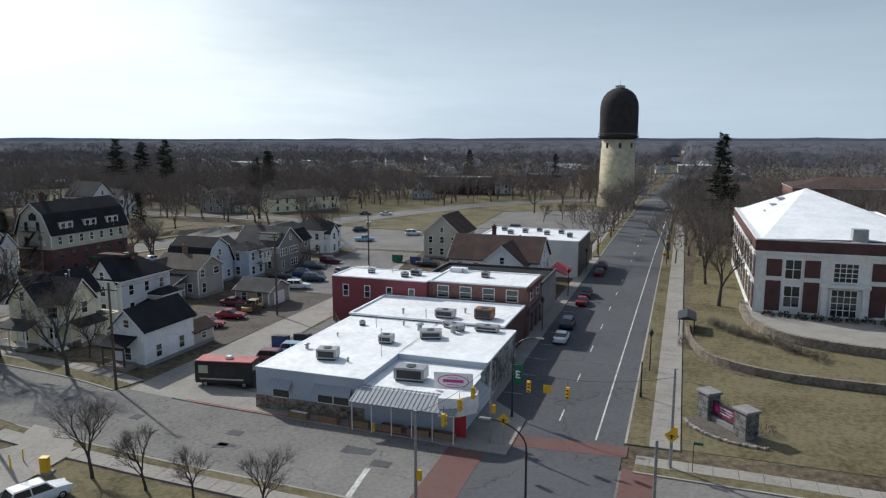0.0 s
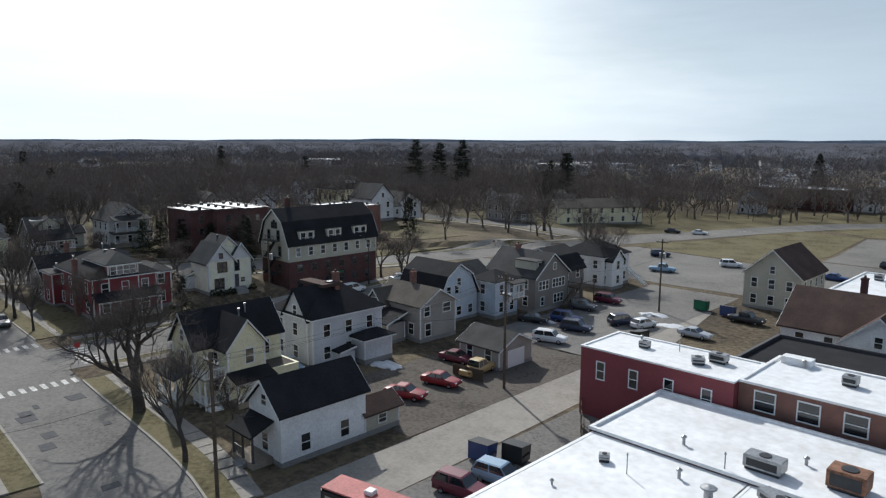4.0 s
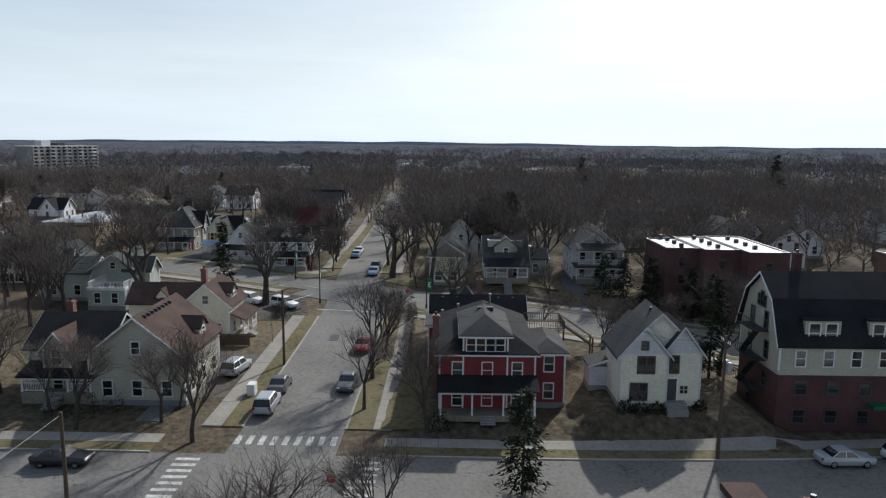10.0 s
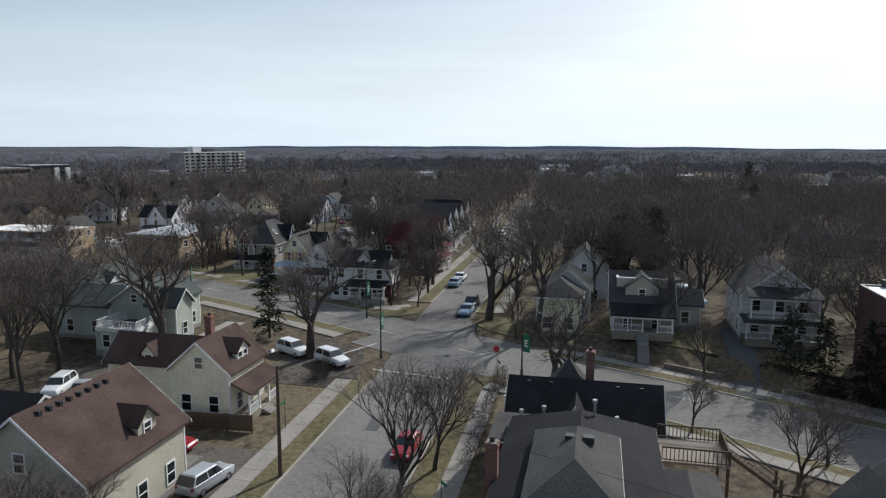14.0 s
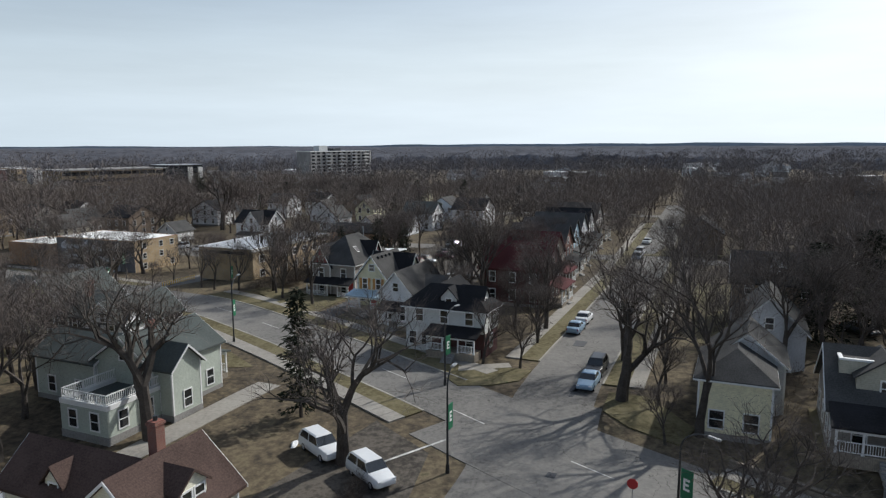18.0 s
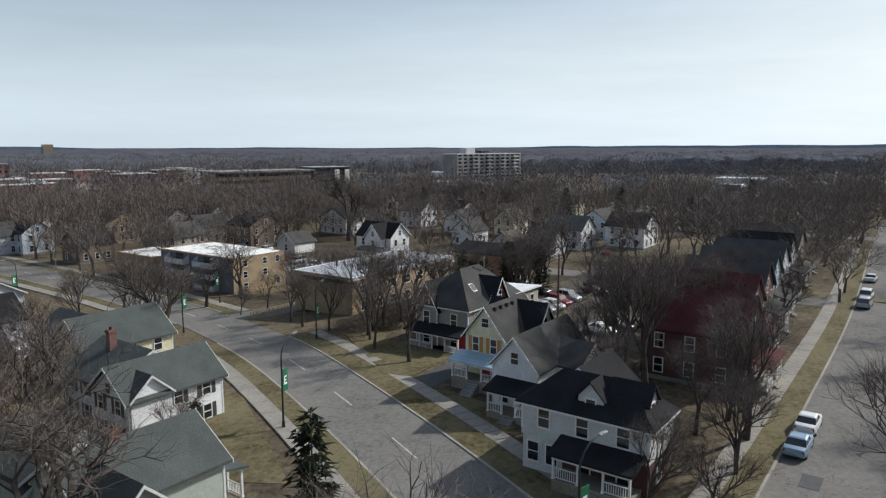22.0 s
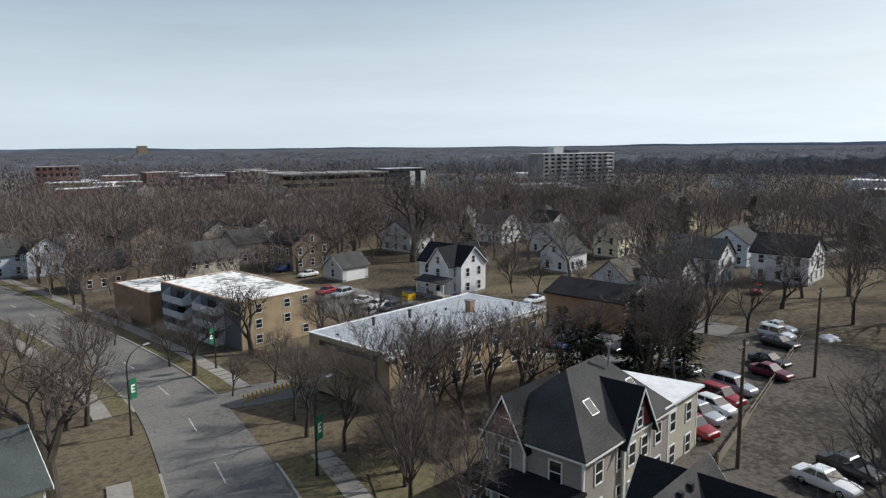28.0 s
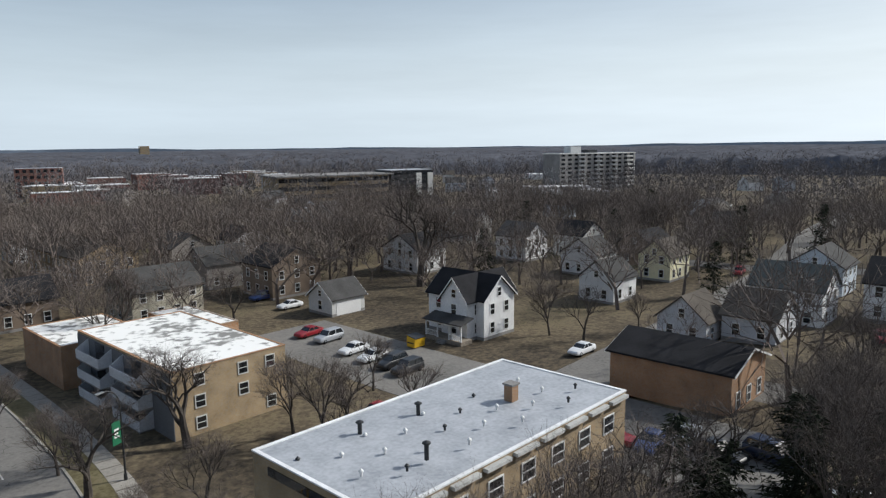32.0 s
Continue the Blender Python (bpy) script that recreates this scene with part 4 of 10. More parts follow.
def block(parent, x, y, W, D, h, wall, roof, kind="gable", axis="x", rise=2.6, o=0.4, z=0.0, wins="SEN", rows=None, trim="trim", ww=0.9, wh=1.5, gap=3.0, found=True, attic=True, first=0.9, step=2.75, corner=True, far=False, shut=None):
    """A block of a house: walls with gable ends, roof, trim boards and windows. axis: the ridge's direction."""
    mb = Mesh()
    span = D if axis == "x" else W
    run = W if axis == "x" else D
    T = Matrix.Translation((x, y, z)) @ (Matrix.Identity(4) if axis == "x" else pose(0, 0, 0, 0, 0, 90))
    if kind in ("gable", "gambrel"):
        pr = roof_profile(kind, span, h, rise, 0)
        if kind == "gambrel":
            pr[0], pr[-1] = (-span / 2, h), (span / 2, h)
        mb.extrude([(-span / 2, 0)] + [(a, b - 0.03) for a, b in pr] + [(span / 2, 0)], -run / 2, run / 2)
    else:
        mb.extrude([(-span / 2, 0), (-span / 2, h), (span / 2, h), (span / 2, 0)], -run / 2, run / 2)
    part("wall", mb, wall, parent, m=T)
    t = 0.2
    if kind in ("gable", "gambrel", "shed"):
        pr = roof_profile(kind, span, h, rise, o)
        outline = pr + [(a, b - t) for a, b in reversed(pr)]
        outline = [(a, b + t) for a, b in outline]
        part("roof", Mesh().extrude(outline, -run / 2 - o, run / 2 + o), roof, parent, m=T)
        tr = [(a, b - 0.06) for a, b in pr] + [(a, b + t * 0.8) for a, b in reversed(pr)]
        for e in (-1, 1) if not far else ():
            part("barge_board", Mesh().extrude(tr, e * (run / 2 + o), e * (run / 2 + o + 0.06)), M[trim], parent, m=T)
    elif kind == "hip":
        a, b = run / 2 + o, span / 2 + o
        rl = max(0.0, a - b) if rise < 90 else 0
        mb = Mesh()
        mb.v = [(-a, -b, h), (a, -b, h), (a, b, h), (-a, b, h), (-a, -b, h + t), (a, -b, h + t), (a, b, h + t), (-a, b, h + t), (-rl, 0, h + rise), (rl, 0, h + rise)]
        mb.f = [(0, 3, 2, 1), (0, 1, 5, 4), (1, 2, 6, 5), (2, 3, 7, 6), (3, 0, 4, 7), (4, 5, 9, 8), (6, 7, 8, 9), (5, 6, 9), (7, 4, 8)]
        part("roof", mb, roof, parent, m=T)
        part("fascia", Mesh().box(-a - 0.03, -b - 0.03, h - 0.05, a + 0.03, b + 0.03, h + 0.1), M[trim], parent, m=T)
    elif kind == "flat":
        a, b, w = run / 2, span / 2, 0.25
        part("roof", Mesh().box(-a + w, -b + w, h - 0.3, a - w, b - w, h + 0.03), roof, parent, m=T)
        pm = Mesh().box(-a - 0.05, -b - 0.05, h - 0.01, a + 0.05, -b + w, h + rise).box(-a - 0.05, b - w, h - 0.01, a + 0.05, b + 0.05, h + rise)
        pm.box(-a - 0.05, -b + w, h - 0.01, -a + w, b - w, h + rise).box(a - w, -b + w, h - 0.01, a + 0.05, b - w, h + rise)
        part("parapet_cap", pm, M[trim], parent, m=T)
    if found:
        part("foundation", Mesh().box(-run / 2 - 0.04, -span / 2 - 0.04, -0.4, run / 2 + 0.04, span / 2 + 0.04, 0.45), M["found"], parent, m=T)
    if corner and kind != "flat" and not far_off(parent):
        for ex in (-1, 1):
            for ey in (-1, 1):
                cx, cy = ex * (W / 2 - 0.05), ey * (D / 2 - 0.05)
                part("corner_board", Mesh().box(-0.08, -0.08, 0.45, 0.08, 0.08, h - 0.05), M[trim], parent, m=Matrix.Translation((x + cx, y + cy, z)))
    n = rows if rows is not None else max(1, int(round(h / 2.8)))
    for fc in wins:
        length = W if fc in "SN" else D
        k = max(1, int(round((length - 0.6) / gap)))
        for r in range(n):
            for i in range(k):
                u = (i + 0.5) / k * length - length / 2
                if k > 1:
                    u *= 0.93
                if first + r * step + wh < h + 0.05:
                    window(parent, Matrix.Translation((0, 0, z)) @ on_face(fc, x, y, W, D, u, first + r * step), ww, wh, trim, far)
                    if shut:
                        shutters(parent, Matrix.Translation((0, 0, z)) @ on_face(fc, x, y, W, D, u, first + r * step), ww, wh, shut)
        ends = "EW" if axis == "x" else "SN"
        if attic and kind in ("gable", "gambrel") and fc in ends and rise > 1.9:
            window(parent, Matrix.Translation((0, 0, z)) @ on_face(fc, x, y, W, D, 0, h + 0.15 if kind == "gable" else h + rise * 0.3), 0.75, min(1.2, rise * 0.4), trim, far)


def shutters(parent, m, w, h, material):
    for e in (-1, 1):
        a, b = e * (w / 2 + 0.13), e * (w / 2 + 0.55)
        part("shutter", Mesh().box(min(a, b), -0.06, -0.05, max(a, b), 0, h + 0.05), M[material], parent, m=m)


def gable_panel(parent, face, x, y, W, D, span, h, rise, material):
    """Cladding of another colour over a gable's triangle, with a small vent."""
    e = span / 2 - 0.12
    part("gable_cladding", Mesh().extrude([(-e, h + 0.02), (e, h + 0.02), (0, h + 0.02 + e * rise / (span / 2) - 0.05)], -0.05, 0.0, "y"), material, parent, m=on_face(face, x, y, W, D, 0, 0))


def skylight(parent, x, y, z, turn, pitch):
    """A roof window lying on a slope that falls towards -y of its turn."""
    t = part("skylight", Mesh().box(-0.45, -0.6, 0.02, 0.45, 0.6, 0.14), M["metal"], parent, m=pose(x, y, z, 0, 0, turn) @ pose(0, 0, 0, pitch))
    part("pane", Mesh().box(-0.40, -0.55, 0.14, 0.40, 0.55, 0.16), M["glass"], t)


def roof_pipe(parent, x, y, z, hh=0.9):
    part("vent_pipe", Mesh().tube((x, y, z - 0.6), (x, y, z + hh), 0.09, 0.09, 8).tube((x, y, z + hh), (x, y, z + hh + 0.2), 0.16, 0.16, 8), M["metal"], parent)


def chimney(parent, x, y, z0, z1, material=None):
    c = part("chimney", Mesh().box(-0.35, -0.35, z0, 0.35, 0.35, z1).box(-0.42, -0.42, z1 - 0.25, 0.42, 0.42, z1 - 0.1), material or M["brickred"], parent, m=Matrix.Translation((x, y, 0)))
    part("flue", Mesh().tube((0, 0, z1), (0, 0, z1 + 0.3), 0.14, 0.14, 8), M["metal_dark"], c)


def dormer(parent, face, x, y, z, w, h, d, wall, roof, rise=0.9, n=1, kind="gable", trim="trim", ww=0.7):
    """A dormer whose front is centred at x, y, its sill at z; it runs d metres back from its face."""
    T = Matrix.Translation((x, y, z)) @ pose(0, 0, 0, 0, 0, FACE[face])
    pr = roof_profile("gable", w, h, rise, 0)
    o = 0.25
    po = roof_profile("gable", w, h, rise, o)
    if kind == "shed":
        pr, po = [(-w / 2, h), (w / 2, h)], [(-w / 2 - o, h), (w / 2 + o, h)]
    dm = part("dormer", Mesh().extrude([(-w / 2, 0)] + pr + [(w / 2, 0)], 0, d, "y"), wall, parent, m=T)
    part("dormer_roof", Mesh().extrude([(a, b + 0.15) for a, b in po] + [(a, b) for a, b in reversed(po)], -o, d, "y"), roof, dm)
    for i in range(n):
        f, g, both = window_mesh(ww, h * 0.72, trim)
        u = ((i + 0.5) / n - 0.5) * (w - 0.2)
        part("window", both, None, dm, m=Matrix.Translation((u, -0.002, h * 0.14)))


def porch(parent, face, x, y, W, D, u, w, d, h, roof, deck=0.6, rise=0.7, posts=4, steps=True, rail=True, trim="trim", z=0.0):
    """A porch along a wall: deck, posts, rails, steps and a sloping roof. u: its middle along the wall."""
    T = on_face(face, x, y, W, D, u, z)
    pc = part("porch_deck", Mesh().box(-w / 2, -d, 0.0, w / 2, 0, deck), M["deck"], parent, m=T)
    pr = [(-d - 0.3, h), (0, h + rise)]
    part("porch_roof", Mesh().extrude([(a, b + 0.16) for a, b in pr] + [(a, b) for a, b in reversed(pr)], -w / 2 - 0.3, w / 2 + 0.3), roof, parent, m=T)
    part("porch_beam", Mesh().box(-w / 2, -d, h - 0.28, w / 2, -d + 0.18, h + 0.04), M[trim], parent, m=T)
    for i in range(posts):
        q = (i / (posts - 1) - 0.5) * (w - 0.2)
        part("porch_post", Mesh().box(q - 0.08, -d + 0.02, deck, q + 0.08, -d + 0.18, h - 0.28).box(q - 0.11, -d - 0.01, deck, q + 0.11, -d + 0.21, deck + 0.15), M[trim], parent, m=T)
    if rail:
        for i in range(posts - 1):
            if steps and i == (posts - 1) // 2:
                continue
            a, b = (i / (posts - 1) - 0.5) * (w - 0.2) + 0.1, ((i + 1) / (posts - 1) - 0.5) * (w - 0.2) - 0.1
            k = max(2, int((b - a) / 0.16))
            xs = [a]
            for j in range(1, k):
                c = a + j * (b - a) / k
                xs += [c - 0.02, c + 0.02]
            xs.append(b)
            rm = lattice(xs, [deck + 0.1, deck + 0.18, deck + 0.85, deck + 0.93], -d + 0.07, -d + 0.13, {(2 * j, 1) for j in range(k)})
            part("railing", rm, M[trim], parent, m=T)
    if steps:
        sm = Mesh()
        k = max(2, int(deck / 0.18))
        prof = [(-d, 0.0), (-d - 0.28 * k, 0.0)]
        for i in range(k):
            y0, z1 = -d - 0.28 * (k - i), deck * (i + 1) / (k + 1)
            prof += [(y0, z1), (y0 + 0.28, z1)]
        for x_ in (-0.7, 0.7):
            sm.poly([Vector((x_, a_, b_)) for a_, b_ in (prof if x_ < 0 else prof[::-1])])
        for (a_, b_), (c_, d_) in zip(prof, prof[1:] + prof[:1]):
            sm.poly([Vector((-0.7, a_, b_)), Vector((0.7, a_, b_)), Vector((0.7, c_, d_)), Vector((-0.7, c_, d_))])
        part("porch_steps", sm, M["found"], parent, m=T)


def house(s, v, label, turn=0, category="house", name="house"):
    return thing(name, at(s, v, turn), label, category)

# houses of the first block, between the alley and the third street
h = house(55.2, 9.4, "white two-storey house with black roof and dark porch by the alley")
block(h, 0, 0, 5.0, 9.0, 4.8, M["white"], M["r_black"], axis="y", rise=2.3, gap=3.4)
porch(h, "S", 0, 0, 5.0, 9.0, -0.5, 3.4, 2.0, 2.9, M["r_black"], posts=3, trim="trim_dark", rise=0.9)
block(h, 1.0, 6.6, 2.9, 4.2, 2.2, M["tan2"], M["r_brown"], axis="y", rise=0.9, rows=1, attic=False, first=0.9, wh=0.8)

h = house(70.4, 10.5, "pale yellow two-storey house with a charcoal roof and white porches")
block(h, 0.0, 0.0, 5.0, 4.3, 6.1, M["yellow"], M["r_black"], axis="x", rise=2.6, wins="SN", attic=False)
window(h, on_face("E", 0.0, 0.0, 5.0, 4.3, 0.3, 4.1), 0.9, 1.5)
door(h, on_face("E", 0.0, 0.0, 5.0, 4.3, 0.6, 0.6), M["trim"])
block(h, -3.0, 0.8, 5.0, 10.2, 6.1, M["yellow"], M["r_black"], axis="y", rise=3.0)
block(h, 1.2, 4.1, 3.4, 3.8, 2.9, M["yellow"], M["r_taupe"], kind="flat", rise=0.06, rows=1, wins="N", trim="yellow")
porch(h, "S", -3.0, 0.8, 5.0, 10.2, 0, 4.6, 2.0, 2.9, M["r_grey"], posts=4)
porch(h, "E", 0.0, 0.0, 5.0, 4.3, 0.0, 4.2, 1.7, 2.7, M["r_black"], posts=3)
# two-level white porch on the south side
for z_ in (0.5, 3.2):
    part("porch_deck", Mesh().box(-0.45, -4.6, z_ - 0.18, 2.2, -2.2, z_), M["deck"], h)
    for (x0, y0, x1, y1) in ((-0.45, -4.6, 2.2, -4.54), (2.14, -4.54, 2.2, -2.25)):
        rl = Mesh().box(x0, y0, z_ + 0.88, x1, y1, z_ + 0.96).box(x0, y0, z_ + 0.1, x1, y1, z_ + 0.16)
        n_ = int(max(x1 - x0, y1 - y0) / 0.16)
        for i in range(n_ + 1):
            px_, py_ = x0 + (x1 - x0) * i / n_, y0 + (y1 - y0) * i / n_
            rl.box(px_ - 0.02, py_ - 0.02, z_, px_ + 0.02, py_ + 0.02, z_ + 0.9)
        part("railing", rl, M["trim"], h)
for x_ in (-0.37, 0.9, 2.12):
    part("porch_post", Mesh().box(x_ - 0.08, -4.6, 0, x_ + 0.08, -4.44, 3.2), M["trim"], h)
part("porch_steps", Mesh().box(2.2, -4.4, -0.1, 2.6, -3.0, 0.3).box(2.6, -4.4, -0.1, 2.9, -3.0, 0.12), M["trim"], h)
roof_pipe(h, -1.6, 1.5, 7.9)
roof_pipe(h, -2.2, 2.6, 8.6, 0.5)

h = house(75.6, 26.4, "pale grey two-storey house with a black hipped and gabled roof")
block(h, 0, 0, 8.4, 10.6, 6.0, M["grey"], M["r_black"], kind="hip", axis="y", rise=3.5)
block(h, 0.9, -3.2, 5.0, 4.6, 6.0, M["grey"], M["r_black"], axis="y", rise=3.3, far=True, o=0.3)
block(h, 5.5, 2.6, 2.6, 4.4, 2.9, M["grey"], M["r_black"], kind="hip", axis="y", rise=1.0, rows=1, wins="")
part("roof_deck", Mesh().box(-3.0, -2.2, 9.1, 2.0, -0.4, 9.5).box(0.3, -0.4, 9.1, 2.0, 1.0, 9.5), M["r_brown"], h)
part("hatch", Mesh().box(0.7, -0.9, 9.5, 1.5, 0.1, 9.65), M["metal_dark"], h)
chimney(h, 1.1, 0.5, 8.2, 10.7)
block(h, 5.0, -1.4, 1.6, 2.2, 1.7, M["grey"], M["r_black"], kind="shed", axis="x", rise=0.4, o=0.15, wins="", corner=False)

h = house(76.5, 41, "taupe clapboard house with a grey-brown roof and a lean-to")
block(h, 1.0, 0.4, 9.5, 6.8, 5.0, M["tan"], M["r_taupe"], axis="x", rise=1.9, wins="SN", attic=False)
for u_, z_, w_, h_ in ((-2.2, 3.5, 1.0, 1.3), (1.6, 3.6, 1.4, 1.2), (-2.0, 0.7, 1.0, 1.7)):
    window(h, on_face("E", 1.0, 0.4, 9.5, 6.8, u_, z_), w_, h_)
block(h, -2.4, -2.4, 3.4, 3.4, 4.4, M["tan"], M["r_taupe"], axis="y", rise=1.9, wins="", attic=False)
window(h, on_face("S", -2.4, -2.4, 3.4, 3.4, 0, 3.5), 1.2, 1.6)
block(h, -1.2, -5.2, 9.0, 3.2, 2.7, M["tan"], M["r_black"], kind="shed", axis="x", rise=1.2, rows=1, wins="S", o=0.3)
chimney(h, 0.0, 1.0, 6.5, 8.6)

h = house(59.5, 40.5, "small grey garage with a shingled gable roof", category="garage", name="garage")
block(h, 0, 0, 6.5, 6.4, 2.6, M["tan"], M["r_grey"], axis="x", rise=1.5, wins="S", rows=1, attic=False)
part("garage_door", Mesh().box(3.25, -1.6, 0.05, 3.31, 1.6, 2.2), M["trim"], h)

h = house(79, 57.5, "pale blue house with a dark gambrel roof and white trim")
block(h, -1.0, -7.0, 9.0, 8.2, 4.0, M["ltblue"], M["r_black"], kind="gambrel", axis="x", rise=4.7, wh=1.3)
block(h, 4.4, 0.2, 5.0, 5.4, 5.6, M["ltblue"], M["r_black"], kind="hip", axis="y", rise=1.6)
block(h, -1.6, -0.4, 7.0, 6.0, 5.2, M["ltblue"], M["r_grey"], axis="y", rise=2.4, wins="")
porch(h, "E", 4.4, 0.2, 5.0, 5.4, 1.2, 2.8, 1.6, 2.5, M["r_grey"], posts=3, deck=0.15, steps=False, z=2.8, rise=0.3)
window(h, on_face("E", -1.0, -7.0, 9.0, 8.2, -2.2, 4.3), 0.8, 1.2)
window(h, on_face("E", -1.0, -7.0, 9.0, 8.2, -0.5, 4.3), 0.8, 1.2)

h = house(75.8, 67.6, "dark taupe house with bands of white windows in its gable")
block(h, 0, 0, 10.4, 9.0, 5.7, M["tan_dark"], M["r_grey"], axis="x", rise=3.4, wins="SN", attic=False)
for z_, us in ((0.9, (-2.6, 0.9, 1.8, 2.7)), (3.5, (-3.2, -2.3, -1.4, 0.5, 1.35, 2.2, 3.05))):
    for u_ in us:
        window(h, on_face("E", 0, 0, 10.4, 9.0, u_, z_), 0.72, 1.35)
window(h, on_face("E", 0, 0, 10.4, 9.0, 0.6, 6.5), 0.7, 1.0)
dormer(h, "E", 4.4, -2.3, 6.2, 2.4, 1.8, 4.2, M["tan2"], M["r_grey"], n=1, kind="shed", ww=0.9)
chimney(h, -2.0, 0, 8.0, 10.0)
block(h, -1.0, 8.2, 9.0, 7.0, 5.3, M["tan_dark"], M["r_black"], kind="gambrel", axis="y", rise=3.4)
part("deck_floor", Mesh().box(4.6, 5.0, 2.7, 7.4, 9.4, 2.85), M["pole"], h)
for x_, y_ in ((4.8, 5.1), (7.3, 5.1), (4.8, 9.3), (7.3, 9.3)):
    part("deck_post", Mesh().box(x_ - 0.07, y_ - 0.07, -0.1, x_ + 0.07, y_ + 0.07, 3.8), M["pole"], h)
part("deck_rail", Mesh().box(4.6, 5.0, 3.65, 7.4, 5.08, 3.75), M["pole"], h)
part("deck_rail", Mesh().box(7.32, 5.09, 3.65, 7.4, 9.4, 3.75), M["pole"], h)
sl = Mesh().extrude([(4.9, 2.8), (0.9, 0.0), (0.9, 0.28), (4.9, 3.1)], 6.2, 6.28).extrude([(4.9, 2.8), (0.9, 0.0), (0.9, 0.28), (4.9, 3.1)], 7.2, 7.28)
for i in range(13):
    sl.box(6.2, 1.1 + i * 0.29, 0.22 + i * 0.2, 7.28, 1.4 + i * 0.29, 0.27 + i * 0.2)
part("deck_stair", sl, M["pole"], h)

h = house(78, 92, "white house with a black roof and an outside stair")
block(h, 0, 0, 9.5, 9.0, 5.8, M["white"], M["r_black"], kind="hip", axis="x", rise=3.0)
block(h, 4.5, -2.0, 3.5, 4.0, 5.4, M["white"], M["r_black"], axis="x", rise=1.8)
st = Mesh()
for i in range(14):
    st.box(5.0 + i * 0.28, 3.2, 0.25 + (13 - i) * 0.2, 5.3 + i * 0.28, 4.2, 0.31 + (13 - i) * 0.2)
st.extrude([(5.0, 2.9), (9.0, 0.0), (9.0, 0.25), (5.0, 3.15)], 3.12, 3.2, "y").extrude([(5.0, 2.9), (9.0, 0.0), (9.0, 0.25), (5.0, 3.15)], 4.2, 4.28, "y")
part("outside_stair", st, M["trim"], h)

# houses between the third and the curving street
h = house(115.4, 13.6, "barn red two-storey house with black roof and white trim")
block(h, 0, 0, 15.0, 9.2, 5.9, M["redsid"], M["r_black"], kind="hip", axis="x", rise=3.0, gap=3.2)
block(h, 3.2, -0.2, 8.7, 4.3, 7.7, M["redsid"], M["r_grey"], kind="hip", axis="x", rise=1.7, wins="", found=False)
for i in range(4):
    window(h, on_face("E", 3.2, -0.2, 8.7, 4.3, -1.38 + i * 0.92, 6.3), 0.78, 1.2)
block(h, 1.6, 6.2, 7.5, 3.2, 5.4, M["redsid"], M["r_grey"], kind="hip", axis="x", rise=1.2, gap=3.0, wins="EN")
porch(h, "E", 0, 0, 15.0, 9.2, 0.0, 9.0, 1.9, 2.9, M["r_black"], posts=4, rise=0.9, rail=False)
block(h, -8.0, -1.2, 4.4, 9.6, 5.1, M["redsid"], M["r_grey"], kind="hip", axis="y", rise=0.6)
chimney(h, 2.0, -5.0, 0.0, 8.4)
for x_, y_, z_ in ((-8.6, -4.4, 5.3), (-6.2, -2.6, 6.6), (-3.0, 0.8, 8.5), (-8.4, 2.4, 5.4)):
    roof_pipe(h, x_, y_, z_)
for y_ in (-0.5, 0.5):
    part("roof_vent", Mesh().box(2.0, y_ - 0.3, 8.95, 2.5, y_ + 0.3, 9.35), M["metal_dark"], h)
# wooden roof deck and stair at the back
part("deck_floor", Mesh().box(-8.6, 5.2, 5.0, -4.8, 9.4, 5.15), M["deck"], h)
for (x0, y0, x1, y1) in ((-8.6, 9.3, -4.8, 9.4), (-8.7, 5.2, -8.6, 9.4), (-4.9, 5.2, -4.8, 9.4)):
    rl = Mesh().box(x0, y0, 6.05, x1, y1, 6.15).box(x0, y0, 5.25, x1, y1, 5.3)
    n_ = int(max(x1 - x0, y1 - y0) / 0.25)
    for i in range(n_ + 1):
        px_, py_ = x0 + (x1 - x0) * i / n_, y0 + (y1 - y0) * i / n_
        rl.box(px_ - 0.025, py_ - 0.025, 5.15, px_ + 0.025, py_ + 0.025, 6.1)
    part("deck_rail", rl, M["pole"], h)
st = Mesh()
for i in range(13):
    st.box(-8.4, 9.5 + i * 0.27, 5.0 - i * 0.19, -7.3, 9.8 + i * 0.27, 5.05 - i * 0.19)
for x_ in (-8.48, -7.3):
    st.extrude([(9.4, 5.0), (13.1, 2.45), (13.1, 2.75), (9.4, 5.3)], x_, x_ + 0.08).extrude([(9.4, 6.0), (13.1, 3.45), (13.1, 3.55), (9.4, 6.1)], x_, x_ + 0.08)
st.box(-8.6, 13.0, 2.5, -7.0, 14.6, 2.6)
part("outside_stair", st, M["pole"], h)
for x_, y_, z_ in ((-8.5, 9.3, 5), (-4.9, 9.3, 5), (-8.5, 14.5, 3.6), (-7.1, 14.5, 3.6), (-8.5, 13.1, 3.6), (-7.1, 13.1, 3.6)):
    part("deck_post", Mesh().box(x_ - 0.09, y_ - 0.09, -0.3, x_ + 0.09, y_ + 0.09, z_), M["pole"], h)

